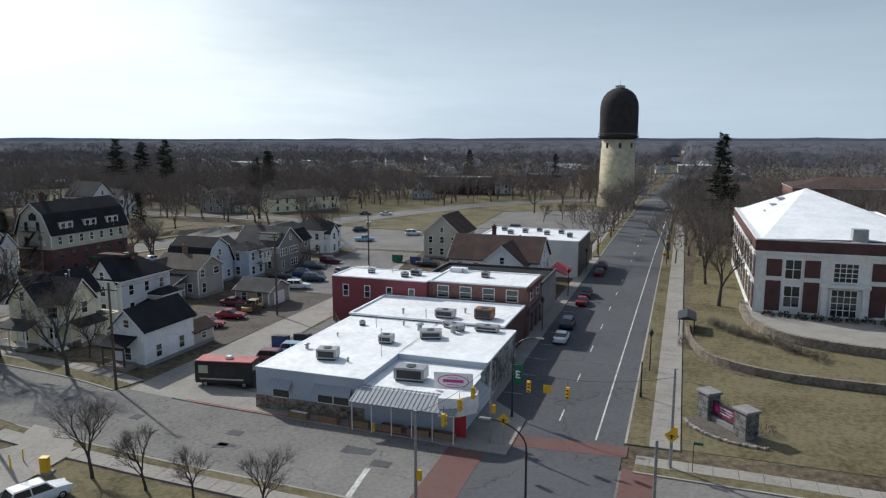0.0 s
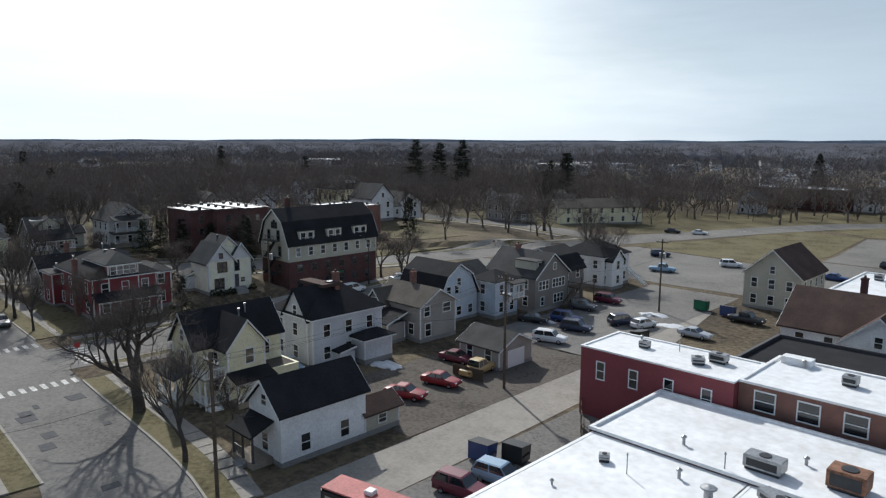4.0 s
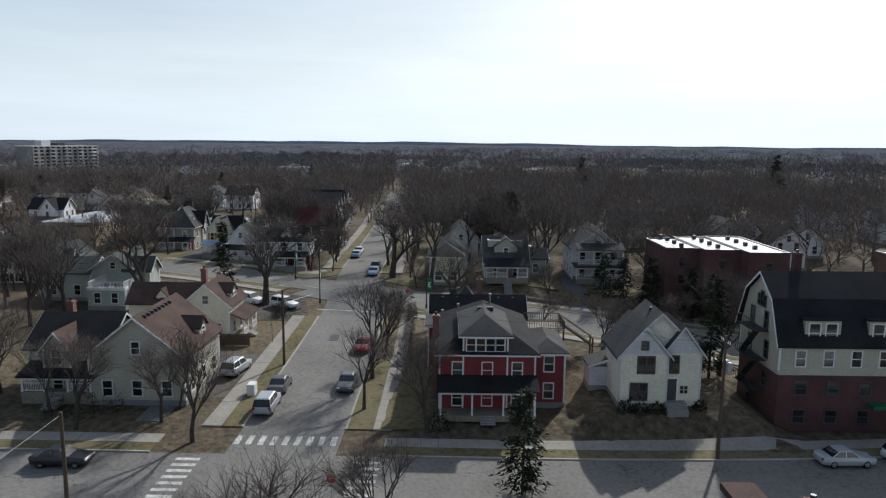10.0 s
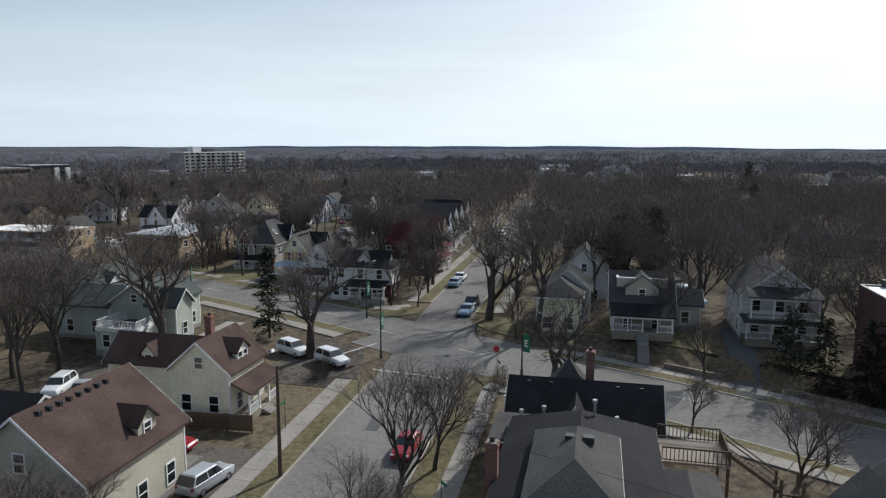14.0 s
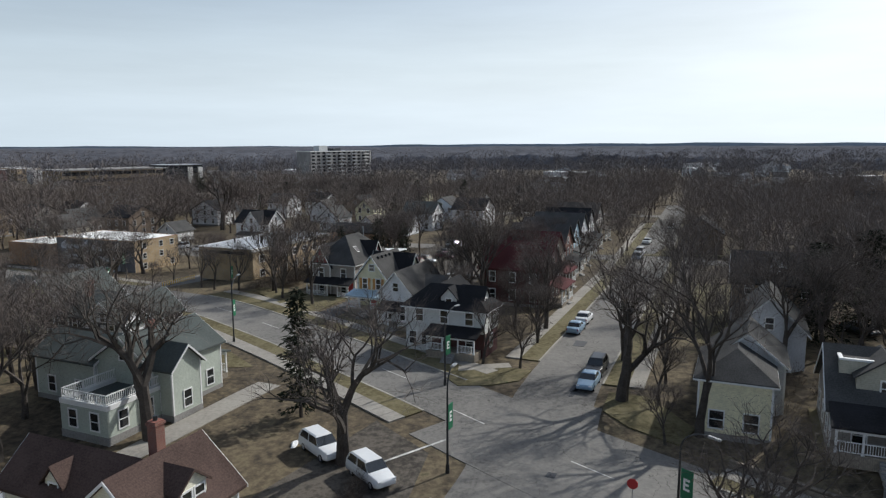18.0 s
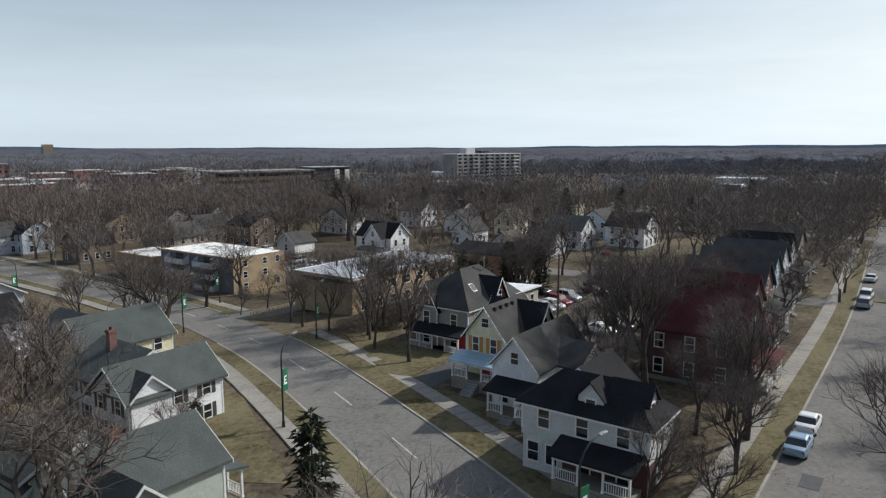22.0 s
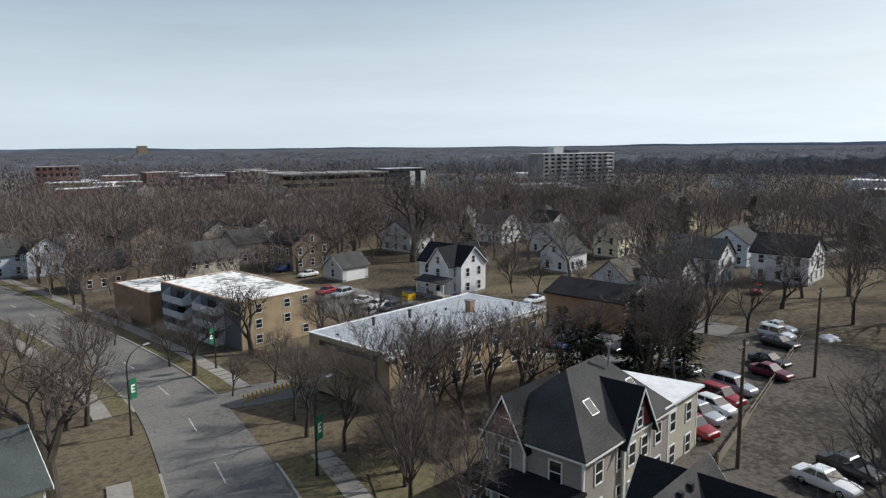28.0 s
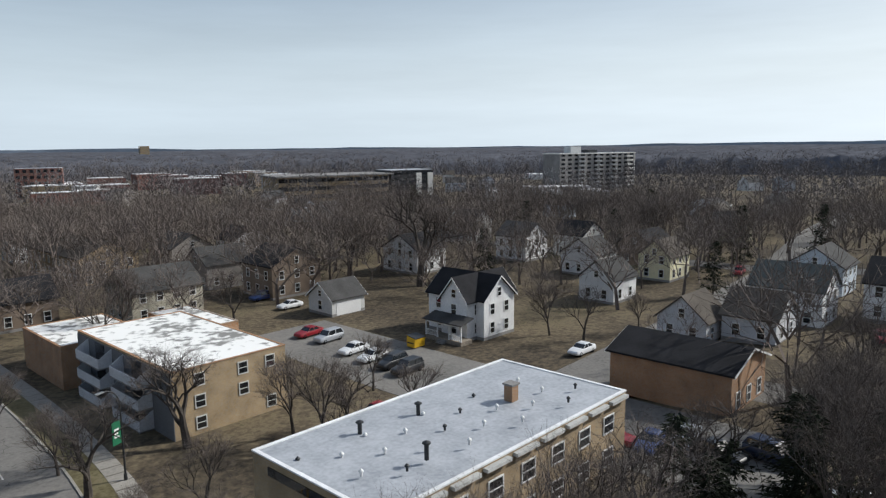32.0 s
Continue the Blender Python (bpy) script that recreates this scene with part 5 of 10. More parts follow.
h = house(130.2, 13.6, "grey house with a wide black roof and small pale gables")
block(h, 0, 0, 7.4, 11.4, 3.8, M["tan"], M["r_black"], axis="y", rise=3.0)
block(h, 2.2, -0.6, 3.2, 2.8, 4.0, M["white_sat"], M["r_black"], axis="x", rise=2.1, found=False, rows=1, wins="E", first=3.2)
block(h, -4.4, -1.4, 3.0, 3.0, 4.6, M["white_sat"], M["r_grey"], kind="hip", axis="x", rise=2.8, found=False, rows=1)
chimney(h, -4.2, 0.4, 0.0, 8.2)
for y_ in (-4.4, -2.6, 2.6, 4.4):
    part("ridge_vent", Mesh().box(0.2, y_ - 0.15, 6.45, 0.5, y_ + 0.15, 6.75), M["metal_dark"], h)

h = house(112.0, 30.0, "cream two-storey house with grey gables and paired dark windows")
block(h, 1.9, -0.2, 5.0, 7.7, 5.2, M["cream"], M["r_grey"], axis="x", rise=3.7, wins="SN", attic=False, trim="grey", ww=0.75, wh=1.4)
block(h, 2.4, -1.85, 5.8, 4.5, 5.2, M["cream"], M["r_grey"], axis="x", rise=2.6, wins="", trim="grey")
block(h, 2.2, 1.85, 5.2, 3.7, 5.2, M["cream"], M["r_grey"], axis="x", rise=2.5, wins="", trim="grey", found=False)
gable_panel(h, "E", 2.4, -1.85, 5.8, 4.5, 4.5, 5.2, 2.6, M["grey"])
gable_panel(h, "E", 2.2, 1.85, 5.2, 3.7, 3.7, 5.2, 2.5, M["grey"])
window(h, on_face("E", 2.4, -1.85, 5.92, 4.5, 0, 5.7), 0.5, 0.7, "trim_dark")
for z_, u0_ in ((0.8, -0.4), (3.4, 0.2)):
    for u_ in (-0.4, 0.4):
        window(h, on_face("E", 2.4, -1.85, 5.8, 4.5, u0_ + u_, z_), 0.7, 1.55, "trim_dark")
window(h, on_face("E", 2.2, 1.85, 5.2, 3.7, -0.7, 3.3), 0.75, 1.6, "trim_dark")
door(h, on_face("E", 2.2, 1.85, 5.2, 3.7, -0.9, 0.6), M["trim_dark"])
part("front_steps", Mesh().box(4.81, 0.2, -0.2, 5.7, 2.2, 0.6).box(5.7, 0.2, -0.3, 6.1, 2.2, 0.4).box(6.1, 0.2, -0.5, 6.5, 2.2, 0.2), M["found"], h)
for u_ in (0.1, 0.5):
    for z_ in (1.3, 1.7):
        part("mailbox", Mesh().box(-0.14, -0.1, 0, 0.14, 0, 0.3), M["metal_dark"], h, m=on_face("E", 2.2, 1.85, 5.2, 3.7, u_, z_))
for y_ in (-0.7, -0.35):
    part("roof_vent", Mesh().box(1.9, y_, 8.5, 2.2, y_ + 0.22, 8.95), M["metal_dark"], h)
block(h, -0.8, -4.9, 2.6, 2.0, 2.4, M["grey"], M["r_grey"], kind="shed", axis="x", rise=0.8, o=0.2, wins="", corner=False)

h = house(110.8, 50.3, "large apartment house, red brick below, tan siding and gambrel roof above", category="apartment house", name="apartment_house")
block(h, 0, 0, 8.6, 19.4, 5.5, M["brickdark"], M["r_black"], kind="flat", axis="y", rise=0.02, corner=False, gap=3.4, trim="trim_dark", found=False, wins="E", ww=1.0, wh=1.2)
block(h, 0, 0, 8.7, 19.5, 3.0, M["tan2"], M["r_black"], kind="gambrel", axis="y", rise=5.9, z=5.5, gap=2.6, found=False, ww=0.85, wh=1.45, o=0.4, wins="E", attic=False)
for u in (-5.9, 0, 5.9):
    dormer(h, "E", 4.28, u, 8.35, 3.3, 2.4, 3.2, M["tan2"], M["r_black"], n=2, kind="shed", ww=0.95)
for u_, z_, w_, h_ in ((-1.9, 6.4, 0.7, 1.4), (1.7, 6.4, 0.7, 1.6), (-1.7, 9.2, 0.7, 1.5), (1.3, 9.2, 0.7, 1.6), (-0.5, 11.2, 0.5, 1.0), (0.1, 11.2, 0.5, 1.35), (0.7, 11.2, 0.5, 1.0), (-1.6, 1.2, 0.7, 1.2), (1.6, 3.6, 0.7, 1.3)):
    window(h, on_face("S", 0, 0, 8.72, 19.52, u_, z_), w_, h_, "trim_dark")
part("entrance_awning", Mesh().box(4.31, -1.2, 2.6, 5.4, 1.2, 2.9), M["sign_green"], h)
chimney(h, -1.4, -6.0, 12.0, 16.2, M["brickdark"])
fe = Mesh()
for k in range(3):
    z = 3.2 + k * 2.9
    fe.box(-2.0, -11.2, z, 2.0, -9.8, z + 0.06)
    for q in range(9):
        fe.box(-2.0 + q * 0.5, -11.2, z, -1.96 + q * 0.5, -11.16, z + 1.0)
    fe.box(-2.0, -11.2, z + 0.96, 2.0, -11.15, z + 1.02)
    if k:
        fe.extrude([(-1.6, z - 2.9), (1.4, z), (1.4, z + 0.1), (-1.6, z - 2.8)], -11.0, -10.3, "y")
part("fire_escape", fe, M["metal_dark"], h)

h = house(150.2, 50.4, "two-storey dark brick building with a stepped front and white flat roof", 0, "building", "commercial_building")
for y_, d_, e_ in ((-5.4, 5.0, 3.0), (-0.3, 5.2, 5.2), (5.2, 5.8, 8.2)):
    x0_ = -9.6 if y_ > -3 else -8.0
    block(h, (x0_ + e_) / 2, y_, e_ - x0_, d_, 9.0 + 0.02 * y_, M["brickdark"], M["membrane"], kind="flat", rise=0.2, gap=4.0, corner=False, found=False, trim="trim_dark", wins="E", wh=1.3)
for i in range(12):
    part("roof_vent", Mesh().box(-0.28, -0.28, 9.1, 0.28, 0.28, 9.75), M["metal_dark"], h, m=Matrix.Translation((-7.5 + (i % 4) * 3.4 + (i // 4) * 0.7, -5.6 + (i // 4) * 5.2, 0)))
h = house(150.6, 86.4, "low red brick building with a white flat roof beside a spruce", 0, "building", "commercial_building")
block(h, 0, 0, 13.0, 13.0, 7.5, M["brickred"], M["membrane"], kind="flat", rise=0.2, gap=5.0, corner=False, found=False, trim="trim_dark", wins="EN", wh=1.2)
for i in range(9):
    part("roof_vent", Mesh().box(-0.25, -0.25, 7.6, 0.25, 0.25, 8.2), M["metal_dark"], h, m=Matrix.Translation((-4.5 + (i % 3) * 4.2, -4.6 + (i // 3) * 4.4, 0)))
h = house(177.5, 73.0, "white two-gabled house with a dark roof behind the brick building")
block(h, 0, 0.4, 9.0, 6.6, 5.2, M["white"], M["r_black"], axis="x", rise=2.9, far=True)
block(h, -5.0, -3.6, 7.0, 6.0, 5.2, M["white"], M["r_black"], axis="x", rise=2.7, far=True, found=False)
h = house(187.0, 66.0, "pale grey gabled house with a small front dormer among trees")
block(h, 0, 0, 9.0, 8.0, 5.2, M["tan2"], M["r_grey"], axis="x", rise=3.0, far=True)
h = house(186.0, 81.5, "low white gabled house with a dark roof")
block(h, 0, 0, 8.0, 7.0, 3.6, M["white"], M["r_black"], axis="x", rise=2.8, far=True)
h = house(183.0, 110.5, "large pale yellow house with a dark hipped roof and white dormers")
block(h, 0, 0, 11.0, 12.5, 6.8, M["yellow"], M["r_black"], kind="hip", axis="y", rise=4.4, far=True, gap=2.6, o=0.6)
dormer(h, "E", 3.6, 0, 8.0, 3.4, 1.6, 3.4, M["white"], M["r_black"], n=2, kind="shed", ww=1.0)
dormer(h, "N", 0, 4.2, 8.0, 2.8, 1.6, 3.0, M["white"], M["r_black"], n=2, kind="shed", ww=0.9)
porch(h, "E", 0, 0, 11.0, 12.5, -2.6, 5.0, 2.4, 2.9, M["r_black"], posts=3, trim="trim")
h = house(163.5, 106.0, "white two-storey gabled house with a grey roof on the bank")
block(h, 0, 0, 10.0, 8.0, 6.4, M["white"], M["r_grey"], axis="x", rise=3.8, far=True)
block(h, -1.0, 6.4, 7.0, 5.4, 3.4, M["white_sat"], M["r_grey"], axis="y", rise=1.8, far=True, found=False)
h = house(206.5, 114.4, "blue-grey house with cross gables beyond the yellow house")
block(h, 0, 0, 9.0, 12.0, 5.4, M["ltblue"], M["r_grey"], axis="y", rise=3.2, far=True)
block(h, 2.2, 2.0, 9.0, 5.0, 5.4, M["ltblue"], M["r_grey"], axis="x", rise=2.8, far=True, found=False)

# south side of the cross street
h = house(115, -20.8, "beige two-storey house with a brown shingle roof and side dormers")
block(h, 0, 0, 10.5, 9.5, 5.0, M["tan2"], M["r_brown"], axis="x", rise=3.8, gap=3.4)
block(h, -1.0, -8.0, 8.0, 8.0, 5.0, M["tan2"], M["r_black"], axis="y", rise=2.6, wins="S")
block(h, 1.0, -8.4, 6.4, 2.8, 5.2, M["tan2"], M["r_brown"], axis="x", rise=1.7, wins="E", gap=1.6)
dormer(h, "N", -1.5, 4.3, 5.2, 2.0, 1.2, 3.0, M["tan2"], M["r_brown"])
porch(h, "E", -1.0, -8.0, 8.0, 8.0, 0, 7.0, 2.4, 2.7, M["r_black"], posts=4, rise=0.8, deck=1.2)
chimney(h, -2.8, -10.4, 6.0, 8.6)
for i in range(8):
    part("roof_vent", Mesh().box(-0.13, -0.2, -0.1, 0.13, 0.2, 0.22), M["metal_dark"], h, m=pose(4.0 - i * 0.9, 0.5, 8.55))

h = house(133.7, -24.0, "pale yellow house with a maroon-brown roof, dormer and front porch")
block(h, 0.1, -2.6, 4.6, 9.2, 4.9, M["cream"], M["r_brown"], axis="y", rise=2.0, gap=2.6)
block(h, 0.0, 3.0, 6.6, 6.0, 4.8, M["cream"], M["r_brown"], axis="x", rise=2.6)
dormer(h, "N", 0.0, 5.6, 4.7, 2.2, 1.4, 2.8, M["cream"], M["r_brown"], n=2)
dormer(h, "E", 2.1, -3.0, 4.7, 1.5, 0.9, 1.8, M["cream"], M["r_brown"])
porch(h, "N", 0.0, 3.0, 6.6, 6.0, 0.2, 6.0, 1.7, 2.7, M["r_brown"], posts=4, rise=0.9)
chimney(h, -1.8, 1.2, 6.0, 8.6)

h = house(155, -43.8, "sage green two-storey house with grey-green roof, porch and flat garage")
block(h, 0, 1.5, 9.0, 7.0, 4.9, M["green"], M["r_green"], axis="x", rise=2.3)
block(h, 2.6, 5.2, 3.6, 4.0, 4.9, M["green"], M["r_green"], axis="y", rise=1.7)
porch(h, "W", 0, 1.5, 9.0, 7.0, 0.5, 5.0, 2.6, 2.8, M["r_green"], posts=4, rise=0.6)
block(h, 7.2, 3.0, 6.0, 5.5, 2.8, M["green"], M["r_green"], kind="flat", rise=0.4, rows=1)
for (x0, y0, x1, y1) in ((4.4, 5.55, 10.1, 5.63), (10.05, 0.4, 10.13, 5.6), (4.4, 0.35, 10.1, 0.43)):
    rl = Mesh().box(x0, y0, 4.0, x1, y1, 4.1).box(x0, y0, 3.3, x1, y1, 3.36)
    n_ = int(max(x1 - x0, y1 - y0) / 0.2)
    for i in range(n_ + 1):
        px_, py_ = x0 + (x1 - x0) * i / n_, y0 + (y1 - y0) * i / n_
        rl.box(px_ - 0.025, py_ - 0.025, 3.1, px_ + 0.025, py_ + 0.025, 4.05)
    part("roof_railing", rl, M["trim"], h)
block(h, 1.5, -6.0, 6.5, 8.0, 4.4, M["green"], M["r_green"], axis="y", rise=1.9)
chimney(h, 1.0, 1.5, 5.6, 8.0)

h = thing("house", at(168.0, -63.0, 0, -1.4), "white two-storey house with black shutters and grey-green roof", "house")
block(h, 0, -2.0, 8.5, 8.0, 5.4, M["white_bright"], M["r_green"], axis="y", rise=2.3, gap=2.6, shut="trim_dark", first=1.6, step=2.3, wh=1.3, ww=0.8)
block(h, 3.2, 5.05, 3.8, 4.1, 5.4, M["white_bright"], M["r_green"], axis="y", rise=1.7, wins="", found=False, o=0.25)
block(h, 0.6, 4.0, 9.4, 6.0, 5.4, M["white_bright"], M["r_green"], axis="x", rise=2.4, gap=2.6, shut="trim_dark", first=1.6, step=2.3, wh=1.3, ww=0.8)
chimney(h, 1.0, -3.0, 6.5, 9.2)

h = thing("house", at(173.6, -77.8, 0, -0.7), "pale yellow two-storey house with a grey roof behind a bare tree", "house")
block(h, 0, 0, 10.0, 7.5, 5.4, M["yellow"], M["r_green"], axis="x", rise=2.8)
block(h, 1.0, -6.5, 8.0, 6.5, 5.0, M["white"], M["r_green"], axis="y", rise=2.4)
h = house(169.4, -104.5, "pale blue house with a dark grey roof")
block(h, 0, 0, 9.0, 8.0, 5.2, M["ltblue"], M["r_black"], axis="x", rise=2.8)
h = house(178.3, -126.8, "grey house with a low grey roof")
block(h, 0, 0, 9.0, 10.0, 4.6, M["grey"], M["r_grey"], axis="y", rise=2.6)

# west of the curving street, north of the cross street
h = house(167.6, 20.0, "dark blue-grey bungalow with a grey roof, dormer and white front porch")
block(h, 0, 0, 9.0, 7.4, 3.6, M["tan"], M["r_grey"], axis="y", rise=3.6)
dormer(h, "E", 3.2, 0, 4.3, 4.0, 1.5, 4.0, M["tan2"], M["r_grey"], n=1, rise=1.5)
porch(h, "E", 0, 0, 9.0, 7.4, 0, 7.2, 2.4, 2.9, M["r_black"], posts=5, rise=1.0, deck=1.0)
block(h, -2.0, 5.6, 5.0, 3.8, 3.4, M["tan2"], M["r_grey"], axis="y", rise=1.4, rows=1)
block(h, 0.5, 0, 3.4, 6.2, 6.7, M["tan2"], M["r_grey"], kind="flat", rise=0.15, found=False, wins="", corner=False)
part("garden_walk", Mesh().box(8.0, -0.6, -0.4, 8.9, 0.6, 0.1), M["concrete"], h, "concrete garden walk")
for i in range(9):
    part("garden_step", Mesh().box(8.9 + 0.3 * i, -0.65, -1.9, 9.2 + 0.3 * i, 0.65, 0.0 - 0.16 * i), M["found"], h)
h = house(169, 36.0, "pale grey house with double porches under a gabled grey roof")
block(h, 0, 0, 10.0, 8.6, 5.8, M["white_sat"], M["r_grey"], axis="x", rise=3.4)
porch(h, "E", 0, 0, 10.0, 8.6, 0, 8.4, 2.8, 2.9, M["r_grey"], posts=4, rise=0.3, deck=0.9)
porch(h, "E", 0, 0, 10.0, 8.6, 0, 7.6, 2.6, 2.6, M["r_grey"], posts=4, rise=0.8, deck=0.15, steps=False, z=3.25)
h = house(170.4, 9.6, "pale yellow narrow house with a grey hipped roof")
block(h, 0, 0, 9.0, 5.8, 5.0, M["yellow"], M["r_grey"], kind="hip", axis="x", rise=2.2, ww=1.1)
block(h, -4.5, 0.8, 7.0, 6.4, 5.2, M["grey"], M["r_grey"], axis="x", rise=2.6)
h = house(188, 12.5, "grey house with a white gable among bare trees")
block(h, 0, 0, 10.0, 7.0, 5.0, M["grey"], M["r_grey"], axis="x", rise=3.4)
h = house(210, 14, "brown house with a dark roof and a small dormer")
block(h, 0, 0, 10.0, 11.0, 5.2, M["brown"], M["r_black"], axis="y", rise=3.4)
dormer(h, "E", 3.6, 0, 6.0, 2.0, 1.4, 3.0, M["white"], M["r_black"], n=2)

# south of the cross street, west of the curve
h = house(181.0, -22.2, "white and brick corner house with a black hipped roof and dormers")
block(h, 0, 1.7, 4.6, 6.6, 2.9, M["brickdark"], M["r_black"], kind="flat", rise=0.02, corner=False, found=False)
block(h, 0, -3.3, 4.6, 3.4, 2.9, M["white_sat"], M["r_black"], kind="flat", rise=0.02, corner=False, found=False, wins="E", gap=1.6)
block(h, 0, 0, 4.8, 10.2, 2.5, M["white_sat"], M["r_black"], kind="hip", axis="y", rise=2.6, z=2.9, found=False)
dormer(h, "N", 0.2, 4.4, 5.4, 1.9, 1.5, 3.0, M["white_sat"], M["r_black"], n=1, rise=1.1)
dormer(h, "E", 1.9, 0.4, 5.5, 2.0, 1.3, 2.6, M["white_sat"], M["r_black"], n=1, rise=1.1)
porch(h, "E", 0, 0, 4.6, 10.0, 1.6, 6.0, 2.2, 2.8, M["r_black"], posts=4, deck=1.0)
block(h, -5.2, -2.4, 5.8, 5.6, 5.0, M["white_sat"], M["r_black"], axis="x", rise=2.4)
h = house(194.5, -33.4, "pale blue-white house with a grey roof and steep front gable")
block(h, 1.2, 0, 10.6, 4.8, 4.7, M["white"], M["r_grey"], axis="x", rise=2.7, gap=2.2)
block(h, -0.4, 2.6, 6.4, 4.2, 4.4, M["white"], M["r_grey"], axis="y", rise=1.6, wins="N")
porch(h, "E", 0, 0, 13.0, 4.8, 0.6, 4.6, 2.2, 2.6, M["r_black"], posts=4)
h = house(198.2, -39.8, "yellow house with orange shutters, grey roof and a blue-roofed porch")
block(h, 1.4, 0, 7.8, 4.8, 5.5, M["yellow"], M["r_grey"], axis="x", rise=3.0, wins="SN", gap=2.6)
for u_ in (-1.15, 1.05):
    window(h, on_face("E", 0, 0, 10.6, 4.8, u_, 3.7), 0.7, 1.5)
    shutters(h, on_face("E", 0, 0, 10.6, 4.8, u_, 3.7), 0.7, 1.5, "orange")
window(h, on_face("E", 0, 0, 10.6, 4.8, 0, 6.4), 0.8, 0.9)
door(h, on_face("E", 0, 0, 10.6, 4.8, 0.2, 1.2), M["sign_red"])
for u_ in (-1.6, 1.6):
    window(h, on_face("E", 0, 0, 10.6, 4.8, u_, 1.9), 0.7, 1.4)
for i in range(4):
    part("roof_vent", Mesh().box(-0.14, -0.14, -0.1, 0.14, 0.14, 0.3), M["metal_dark"], h, m=pose(4.2 - i * 1.2, 0.5, 8.1))
block(h, -0.8, 0.6, 4.0, 6.4, 5.5, M["yellow"], M["r_black"], axis="y", rise=2.7)
porch(h, "E", 0, 0, 10.6, 4.8, 0, 5.6, 2.2, 2.9, M["blue"], posts=4, rise=0.5, deck=1.2)
h = thing("house", at(208.6, -52.3, 0, -0.8), "large taupe house with grey hipped roof, maroon gables and skylights", "house")
block(h, 0, 0, 12.5, 8.0, 5.8, M["tan"], M["r_grey"], kind="hip", axis="x", rise=4.4, trim="trim")
block(h, 3.4, -2.2, 6.2, 3.4, 5.8, M["tan"], M["r_black"], axis="x", rise=3.0, trim="trim", wins="E", gap=1.9)
gable_panel(h, "E", 3.4, -2.2, 6.2, 3.4, 3.4, 5.8, 3.0, M["trim_red"])
block(h, -0.6, 2.2, 4.0, 4.2, 5.8, M["tan2"], M["r_black"], axis="y", rise=3.2, trim="trim", wins="N", gap=2.0)
gable_panel(h, "N", -0.6, 2.2, 4.0, 4.2, 4.0, 5.8, 3.2, M["trim_red"])
window(h, on_face("N", -0.6, 2.2, 4.0, 4.3, 0, 6.2), 0.7, 1.2)
block(h, -8.6, 0.4, 6.4, 7.0, 5.6, M["tan2"], M["membrane"], kind="shed", axis="x", rise=0.4)
porch(h, "E", 0, 0, 12.5, 8.0, 0, 8.0, 2.2, 2.9, M["r_black"], posts=5, rise=0.7, deck=0.8)
door(h, on_face("E", 0, 0, 12.5, 8.0, 3.2, 0.85), M["sign_red"])
skylight(h, 2.6, 2.2, 7.95, 180, 45)
skylight(h, -3.4, 2.2, 7.95, 180, 45)
skylight(h, 4.3, 0.6, 7.95, 90, 45)
roof_pipe(h, -2.0, 1.0, 10.2)

# along the far cross street
for (s, v, wl_, rf, lab) in ((210, -22.5, "brickdark", "r_red", "dark brick house with a maroon gabled roof"), (223, -25, "brown", "r_red", "brown house with a maroon roof and porch"),
                             (234.5, -26, "brickred", "r_grey", "narrow brick house with a steep grey gable"), (245.5, -27, "blue", "r_grey", "blue-grey house with a pointed roof"),
                             (257.5, -28, "grey", "r_grey", "light grey house with a grey roof"), (270, -29, "white", "r_black", "white house with a black roof"), (286, -30, "tan", "r_taupe", "taupe house with a brown roof")):
    h = house(s, v, lab + " by the street")
    block(h, 0, 0, 8.5, 10.5, 5.8, M[wl_], M[rf], axis="y", rise=3.6, far=True, corner=False)
    porch(h, "N", 0, 0, 8.5, 10.5, 0, 7.0, 2.4, 2.9, M[rf], posts=4)

# apartment blocks on the curve
h = house(223.2, -81.2, "long flat-roofed buff brick apartment block with a weathered silver roof", category="apartment block", name="apartment_block")
block(h, 0, 0, 26.8, 12.9, 6.3, M["bricktan"], M["membrane_dirty"], kind="flat", rise=0.1, corner=False, found=False, gap=3.6, ww=1.4, wh=1.3, wins="N", trim="membrane")
part("clerestory", Mesh().box(13.4, -4.6, 5.2, 13.48, 4.6, 5.8), M["glass"], h)
for i in range(9):
    part("gutter_end", Mesh().box(-13.2 + i * 3.1, 6.45, 5.9, -10.7 + i * 3.1, 6.85, 6.15), M["white_sat"], h)
h = house(221.4, -122.2, "three-storey flat-roofed buff brick apartment block with grey balconies", category="apartment block", name="apartment_block")
block(h, 0, 0, 12.7, 23.6, 6.8, M["bricktan"], M["membrane_stain"], kind="flat", rise=0.08, corner=False, found=False, gap=4.2, ww=0.95, wh=1.15, wins="", trim="brickorange")
for u_, zs in ((-3.6, (0.9, 3.1, 5.3)), (1.2, (3.1, 5.3)), (4.4, (0.9, 5.3))):
    for z_ in zs:
        window(h, on_face("N", 0, 0, 12.7, 23.6, u_, z_ - 0.3), 0.95, 1.15, "white_sat")
part("grey_front", Mesh().box(6.35, -11.82, 0, 6.43, 11.82, 6.6), M["front_grey"], h)
